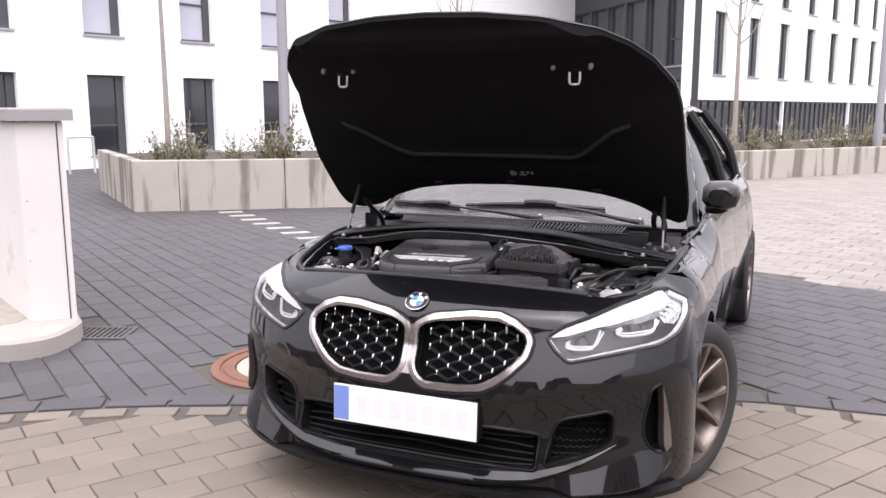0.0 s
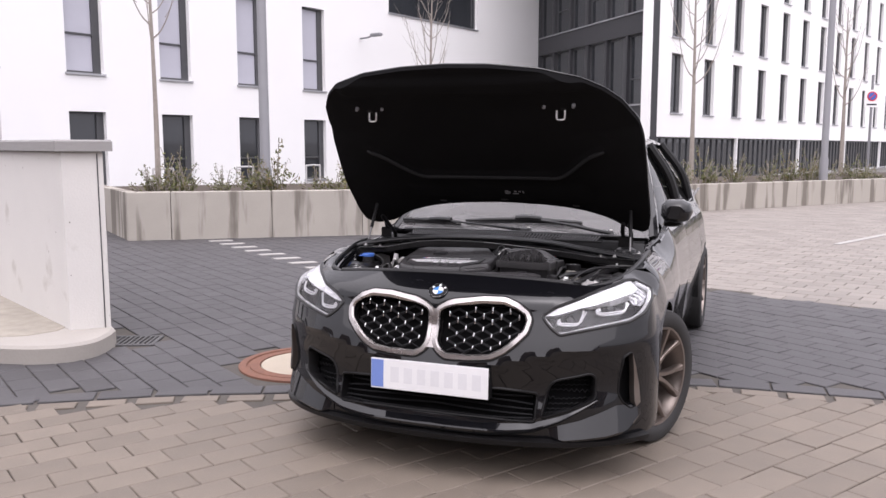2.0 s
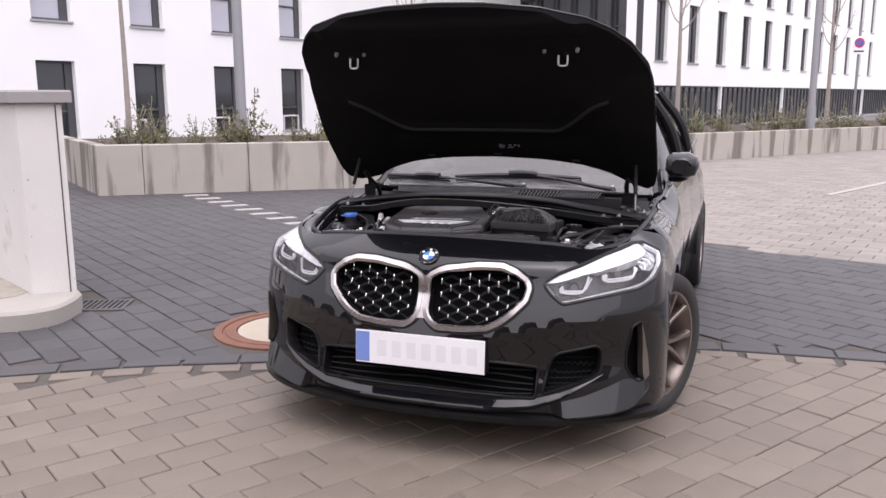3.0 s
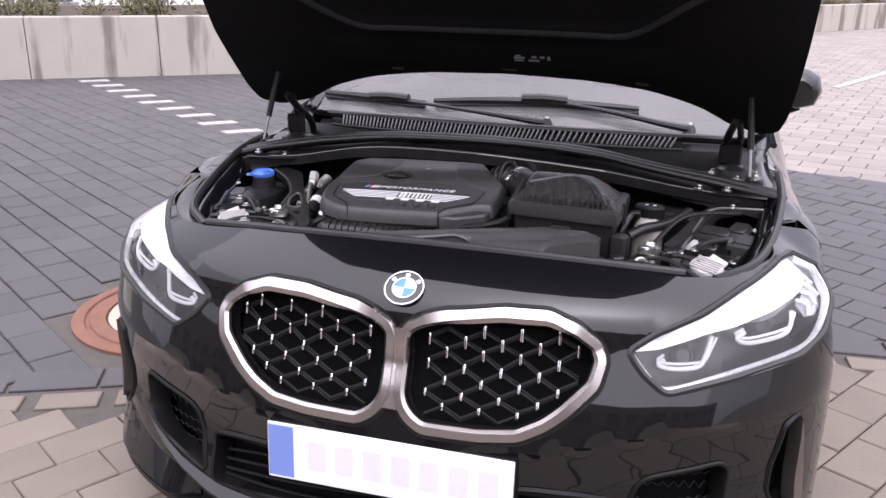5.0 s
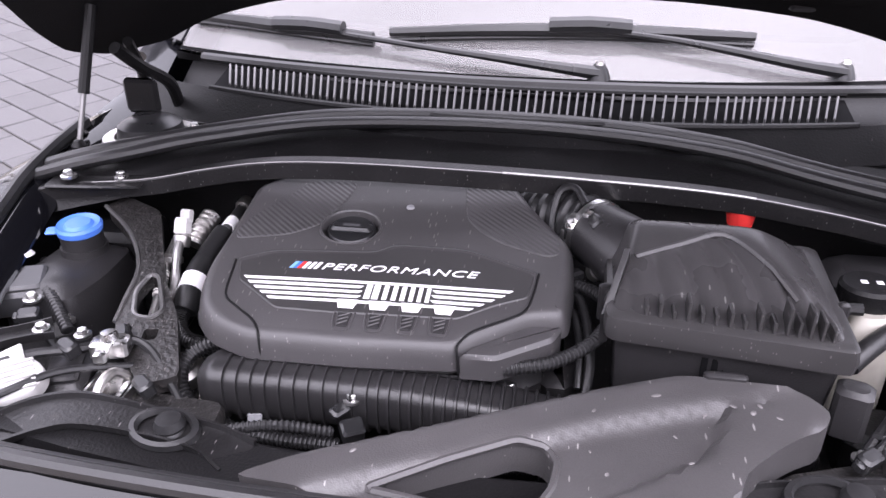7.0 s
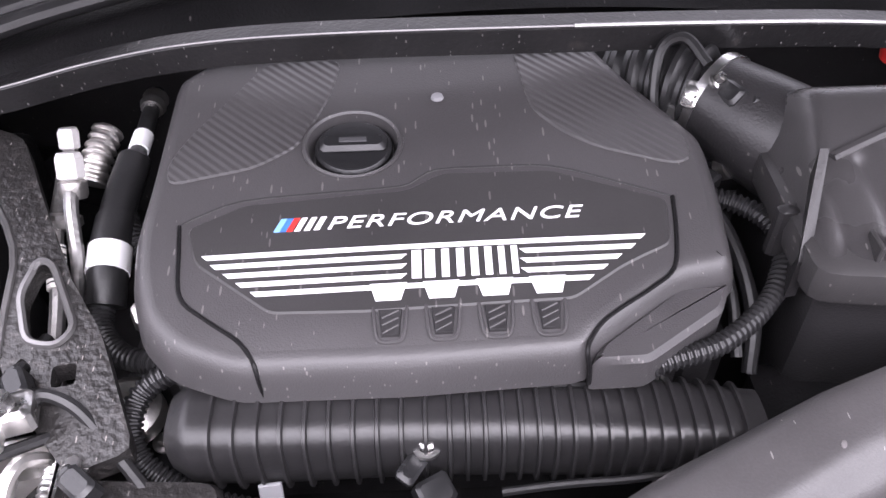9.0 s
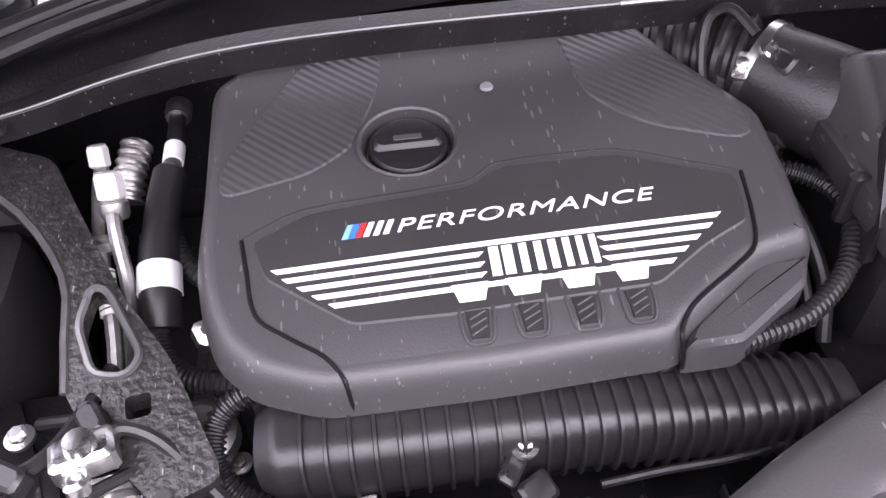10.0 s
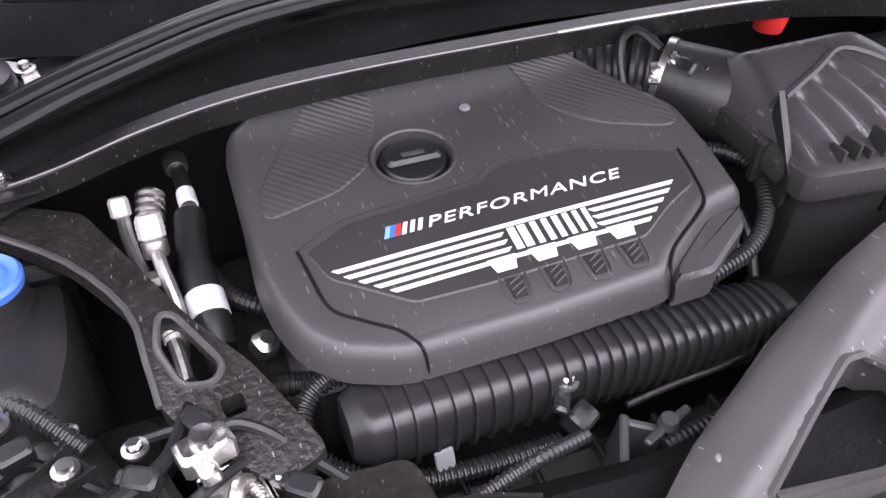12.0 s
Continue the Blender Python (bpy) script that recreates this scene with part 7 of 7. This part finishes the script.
def cowl(x, t):
    s = x / .735
    y1, z1 = 1.180 + .16 * s * s, 1.016 - .03 * s * s
    y0, z0 = lerp([(p.x, p.y + .06) for p in sp], x), lerp([(p.x, p.z - .01) for p in sp], x)
    return (x, y0 + (y1 - y0) * t, z0 + (z1 - z0) * t - .040 * math.sin(math.pi * t))
fitted("cowl", grid(cowl, [-.74 + 1.48 * k / 40 for k in range(41)], [k / 8 for k in range(9)]), DARKP, car, "black plastic windscreen cowl")
fitted("bay_back", grid(lambda x, t: (x, 1.10, .5 + .44 * t), [-.74, 0, .74], [0, 1]), PLASTIC, car)
gcw = put("cowl_grille", None, car)
tagged(gcw, "grey slatted fresh air grille in the cowl")
SLAT = mesh("slat", *rbox(-.0022, -.024, -.003, .0022, .024, .006, .001), SLATM)
for k in range(76):
    x = -.575 + 1.05 * k / 75
    a = radians(17)
    c = Vector((x, 1.066 + .295 * x * x, 1.018 - .012 * x * x))
    put("slat", SLAT, gcw, m=Matrix.Translation(settle(c)) @ Matrix.Rotation(-.55 * x, 4, "Z") @ Matrix.Rotation(a, 4, "X") @ Matrix.Diagonal((.8, 1.30, 1, 1)))
gy = lambda x: 1.066 + .295 * x * x
gx = [-.60 + 1.10 * k / 30 for k in range(31)]
gw2 = [-.74 + 1.46 * k / 40 for k in range(41)]
# near-black sheet under the slats paints the shade between them
fitted("grille_pit", grid(lambda x, t: (x, gy(x) - .036 + .076 * t, .999 + .020 * t), gx, [0, .5, 1]), BACKP, gcw)
fitted("grille_frame", join(tube([(x, gy(x) - .041, 1.003 - .01 * x * x) for x in gx], .006, 8, 1), tube([(x, gy(x) + .043, 1.031 - .01 * x * x) for x in gx], .006, 8, 1)), DARKP, gcw)
fitted("grille_apron", grid(lambda x, t: (x, gy(x) - .045 - .05 * t, 1.001 - .05 * t), gw2, [0, 1]), DARKP, gcw)
fitted("grille_back", grid(lambda x, t: (x, gy(x) + .045 + (.06 - .10 * x * x) * t, 1.029 - .018 * t), gw2, [0, 1]), DARKP, gcw)

fitted("grille_rubber", tube([(x, gy(x) + .060 - .05 * x * x, 1.035 - .012 * x * x) for x in [-.66 + 1.30 * k / 30 for k in range(31)]], .010, 8, 1), RUBBER, gcw, "black rubber strip along the glass")


# wipers
def on_glass(s, t, h=0.0):
    return Vector(screen(s, t)) + Vector((0, -.45 * h, .89 * h))


part("frit", grid(lambda s, t: on_glass(s, t, .003), [-1 + k / 12 for k in range(25)], [0, .004, .008]), BACKP, car, "black printed border of the windscreen")
for blade, arm, piv in (([(-.98, .072), (-.79, .070), (-.60, .063), (-.416, .056)], [(.155, .002), (.05, .012), (-.08, .025), (-.25, .039), (-.39, .050), (-.56, .062)], (.155, .002)),
                        ([(-.374, .070), (-.13, .088), (.13, .097), (.33, .095), (.534, .088)], [(.74, .008), (.62, .028), (.46, .058), (.32, .080), (.20, .092), (.13, .097)], (.74, .008))):
    wp = part("wiper", tube([on_glass(*p, .026) for p in arm], lambda t: .0125 - .007 * min(1.0, t * 1.6), 8, 4), DARKG, car, "black windscreen wiper")
    part("blade", join(tube([on_glass(*p, .008) for p in blade], .0060, 6, 4), tube([on_glass(s, t + .004, .022) for s, t in blade], lambda t: .0125 - .004 * abs(2 * t - 1), 6, 4)), DARKG, wp)
    mid = blade[len(blade) // 2]
    part("holder", tube([on_glass(mid[0] - .10, mid[1] + .003, .030), on_glass(mid[0], mid[1] + .004, .034), on_glass(mid[0] + .10, mid[1] + .003, .030)], .0145, 8, 2), DARKG, wp)
    part("pivot_cap", moved(lathe([(.001, .026), (.010, .025), (.015, .016), (.021, .0)], 20), Matrix.Translation(on_glass(*piv, .014))), DARKG, wp)
    part("pivot_nut", moved(lathe([(.001, .030), (.006, .030), (.008, .024)], 12), Matrix.Translation(on_glass(*piv, .014))), ALU, wp)

# rubber edge strip along the front of the bay
FS = [(su(-.60), .838), (su(-.45), .849), (su(-.22), .858), (0.0, .861), (su(.22), .858), (su(.45), .849), (su(.60), .838)]
part("front_seal", join(tube([skin(u, z) + Vector((0, .010, .001)) for u, z in FS], .0105, 10), tube([skin(u, z) + Vector((0, .026, -.009)) for u, z in FS], .008, 8)), RUBBER, car, "black rubber seal along the front edge of the bay")


# radiator fan shroud below the front of the bay
shroud = part("fan_shroud", join(rbox(-.42, .400, .58, .20, .520, .690, .012), rbox(-.42, .395, .66, .20, .420, .712, .006)), PLASTIC, car, "black plastic fan shroud")
for k in range(9):
    part("web", rbox(-.40 + .066 * k, .418, .688, -.394 + .066 * k, .515, .704, .002), PLASTIC, shroud)
part("paper_tab", moved(rbox(-.009, -.002, -.016, .009, .002, .008, .001), pose(-0.281, 0.519, 0.735, -20, 0, 6)), GREYM, shroud, "torn grey paper tab")
part("stay", moved(join(rbox(-.004, -.045, -.05, .004, .035, .004, .002), rbox(-.004, .027, -.05, .040, .035, .0, .002)), pose(-0.135, 0.466, 0.745, 0, 8, -30)), GREYD, shroud, "grey metal stay")
part("stay", moved(join(rbox(-.03, -.004, -.004, .03, .004, .004, .002), lathe([(.001, .012), (.008, .011), (.010, .002)], 12)), pose(-0.086, 0.473, 0.745, 0, 0, 20)), GREYD, shroud)
part("loom", tube([(-.10, .455, .745), (-.03, .462, .752), (.04, .470, .752), (.11, .478, .748), (.17, .48, .74)], .0065, 8, 6, rib=.0014, pitch=.006), RUBBER, shroud, "ribbed black wiring loom")


# ---- saplings, shrubs, posts, signs ----
def sapling(at, height, seed, r0=0.045, clear=0.45, group="saplings in the planters"):
    rnd = random.Random(seed)
    tree = thing("sapling", "bare young street tree with thin upright twigs", "tree", group, at=at)
    lean = rnd.uniform(-.02, .02)
    tr = [(lean * height * t * t, 0.02 * math.sin(3 * t), height * t) for t in [k / 8 for k in range(9)]]
    part("trunk", tube(tr, lambda t: r0 * (1 - .82 * t), 9, 3), BARK, tree)
    for k in range(15):
        t = clear + (1 - clear) * (k + rnd.random()) / 15 * .93
        base = Vector((lean * height * t * t, 0, height * t))
        a, ln = k * 2.4 + rnd.uniform(-.4, .4), (1.15 - .75 * t) * height * .42 * rnd.uniform(.7, 1.1)
        out = Vector((math.cos(a), math.sin(a), 0))
        pts = [base + out * ln * f * (1 - .25 * f) * .55 + Vector((0, 0, ln * (.25 * f + .65 * f * f))) for f in (0, .3, .65, 1.0)]
        br = part("branch", tube(pts, lambda t, q=t: (r0 * .36 * (1.15 - q)) * (1 - .8 * t) + .002, 6, 3), BARK, tree)
        for j in range(3):
            p = pts[1].lerp(pts[3], .2 + .3 * j)
            o2 = Vector((math.cos(a + rnd.uniform(-1.2, 1.2)), math.sin(a + rnd.uniform(-1.2, 1.2)), rnd.uniform(.8, 1.6))).normalized()
            part("twig", tube([p, p + o2 * ln * .16, p + o2 * ln * .34 + Vector((0, 0, ln * .06))], lambda t: .0045 * (1 - .7 * t), 5, 2), BARK, br)
    return tree


sapling((-8.1, 8.2, 0.6), 4.8, 1, 0.05, .50)
sapling((-5.2, 13.03, 0.6), 4.0, 2, 0.05, .42)
sapling((-.68, 21.7, 0.5), 6.0, 3, 0.075, .42)
sapling((3.51, 26.19, 0.5), 5.2, 4, 0.075, .42)


def shrub(at, size, seed, group="shrubs in the planters"):
    """A low winter shrub: twigs and many small leaves."""
    rnd = random.Random(seed)
    sh = thing("shrub", "low straggly winter shrub with small dull leaves", "shrub", group, at=at)
    v, f, w = [], [], []
    for k in range(16):
        a, h = rnd.uniform(0, 6.28), size * rnd.uniform(.4, 1.0) * (1.5 if k % 6 == 0 else 1.0)
        tip = Vector((math.cos(a) * size * rnd.uniform(.2, .9), math.sin(a) * size * rnd.uniform(.2, .9), h))
        w.append(tube([(0.3 * tip.x, 0.3 * tip.y, 0), tip * .6, tip], .006, 4, 2))
        for j in range(22):
            c = tip * rnd.uniform(.25, 1.0) + Vector((rnd.gauss(0, .07), rnd.gauss(0, .07), rnd.gauss(0, .05))) * size
            c.z = max(.02, c.z)
            d, e = (Vector((rnd.gauss(0, 1), rnd.gauss(0, 1), rnd.gauss(0, 1))).normalized() for _ in range(2))
            q = size * rnd.uniform(.035, .075)
            n = len(v)
            v += [tuple(c - d * q), tuple(c + e * q * .6), tuple(c + d * q), tuple(c - e * q * .6)]
            f.append((n, n + 1, n + 2, n + 3))
    part("brushwood", join(*w), BARK, sh)
    tagged(part("leaves", (v, f), LEAFG, sh, "small dull green and brown leaves", smooth=False), kind="stuff")
    return sh


rnd = random.Random(11)
masters = [shrub((0, 0, -20), s, k) for k, s in enumerate((.36, .45, .55))]
spots_l = []
for k in range(30):
    t = (k + rnd.uniform(-.3, .3)) / 30
    p = PA.lerp(PB, t * .98 + .01)
    spots_l.append((p.x - .3 + rnd.uniform(-.35, .1), p.y + .45 + rnd.uniform(-.1, .4), .62))
QA, QB = Vector((-.2, 16.4)), Vector((12.5, 32.2))
for k in range(46):
    p = QA.lerp(QB, (k + rnd.uniform(-.3, .3)) / 46)
    spots_l.append((p.x - .35 + rnd.uniform(-.3, .2), p.y + .5 + rnd.uniform(-.2, .4), .50))
for k, (x, y, z) in enumerate(spots_l):
    if k < 3:
        masters[k].location = (x, y, z)
    else:
        copy_thing(masters[k % 3], Matrix.Translation((x, y, z)) @ Matrix.Rotation(rnd.uniform(0, 6.28), 4, "Z") @ Matrix.Diagonal((1, 1, rnd.uniform(.7, 1.25), 1)))


def lamp_post(at, r):
    lp = thing("street_lamp", "tall grey steel street lamp post", "street lamp", "lamp posts in the yard", at=at)
    part("post", lathe([(r * 1.25, 0), (r * 1.25, .9), (r, 1.0), (r * .8, 7.8), (.001, 7.85)], 20), POSTGREY, lp)
    part("lantern", moved(loft([[(x, y, z) for x, y in round_poly([(-.09, -.1), (.09, -.1), (.09, .55), (-.09, .55)], .05, 3)] for z in (0, .06, .09)]), pose(0, 0, 7.7)), POSTGREY, lp)
    return lp


lamp_post((-8.97, 12.77, 0.0), .11)
lamp_post((2.66, 20.1, 0.2), .085)


def wall_lamp(at, turn):
    wl = thing("wall_lamp", "small grey wall lamp on a bracket", "lamp", "lamps on the facades", at=at)
    wl.rotation_euler = (0, 0, turn)
    part("bracket", tube([(0, 0, 0), (.35, 0, .02), (.6, 0, .08)], .03, 8), POSTGREY, wl)
    part("head", rbox(.5, -.1, .03, .95, .1, .14, .03), POSTGREY, wl)


fd = Vector((.26, .966)).normalized()
wall_lamp((-14.3 + fd.x * 8.1 + .02, 16.15 + fd.y * 8.1, 5.15), radians(-15))
ed = Vector((.325, .946)).normalized()
wall_lamp((-2.07 + ed.x * 5.6 + .02, 30.58 + ed.y * 5.6, 5.3), radians(-160))

# no-stopping sign beyond the low wall
sign = thing("traffic_sign", "small round no-stopping sign over a white panel on a post", "sign", at=(4.31, 26.63, 0.45))
part("post", lathe([(.04, 0), (.04, 3.2), (.001, 3.22)], 12), POSTGREY, sign)
sm = pose(0, -.06, 2.55, 90, 0, 15)
part("panel", moved(rbox(-.22, -.34, -.01, .22, .20, .0, .01), sm), WHITEP, sign)
part("disc", moved(lathe([(.001, .012), (.15, .012), (.15, .0)], 32), sm), SIGNRED, sign)
part("disc_middle", moved(lathe([(.001, .016), (.112, .016), (.112, .0)], 32), sm), SIGNBLUE, sign)
part("cross_bar", moved(rbox(-.12, -.015, .014, .12, .015, .019, .002), sm @ pose(0, 0, 0, 0, 0, 45)), SIGNRED, sign)
part("text_bar", moved(rbox(-.15, -.28, .0, .15, -.23, .004, .002), sm), FRAMEM, sign)

# low hoops before the ground floor windows
for k in range(5):
    p = Vector((-14.3, 16.15)) + fd * (-3.9 + 2.72 * k) + Vector((fd.y, -fd.x)) * 1.4
    h = thing("bike_hoop", "low white steel hoop before the white facade", "bike rack", "hoops along the facade", at=(p.x, p.y, 0))
    part("hoop", tube([(-.3 * fd.x, -.3 * fd.y, 0), (-.3 * fd.x, -.3 * fd.y, .75), (-.25 * fd.x, -.25 * fd.y, .82), (.25 * fd.x, .25 * fd.y, .82), (.3 * fd.x, .3 * fd.y, .75), (.3 * fd.x, .3 * fd.y, 0)], .028, 8, 3), WHITEPL, h)

# the opposite side of the yard, behind the camera: an unseen block added to dim reflections
bw = []
for k in range(20):
    for z in (1.0, 4.3):
        bw.append((1.5 + 3.0 * k, z, 1.7, 1.9, "wide"))
facade("office_block_south", (32, -21), (-1, 0.12), 62.0, 7.4, bw, "unseen plain brown office block across the yard, added to dim reflections", mat("brown_unseen_wall", (0.20, 0.15, 0.125), 0.9, var=0.15, scale=2, fine=40, bump=0.3))


# ---- the yard squeezed in depth to fit the camera's view, straight lines staying straight ----
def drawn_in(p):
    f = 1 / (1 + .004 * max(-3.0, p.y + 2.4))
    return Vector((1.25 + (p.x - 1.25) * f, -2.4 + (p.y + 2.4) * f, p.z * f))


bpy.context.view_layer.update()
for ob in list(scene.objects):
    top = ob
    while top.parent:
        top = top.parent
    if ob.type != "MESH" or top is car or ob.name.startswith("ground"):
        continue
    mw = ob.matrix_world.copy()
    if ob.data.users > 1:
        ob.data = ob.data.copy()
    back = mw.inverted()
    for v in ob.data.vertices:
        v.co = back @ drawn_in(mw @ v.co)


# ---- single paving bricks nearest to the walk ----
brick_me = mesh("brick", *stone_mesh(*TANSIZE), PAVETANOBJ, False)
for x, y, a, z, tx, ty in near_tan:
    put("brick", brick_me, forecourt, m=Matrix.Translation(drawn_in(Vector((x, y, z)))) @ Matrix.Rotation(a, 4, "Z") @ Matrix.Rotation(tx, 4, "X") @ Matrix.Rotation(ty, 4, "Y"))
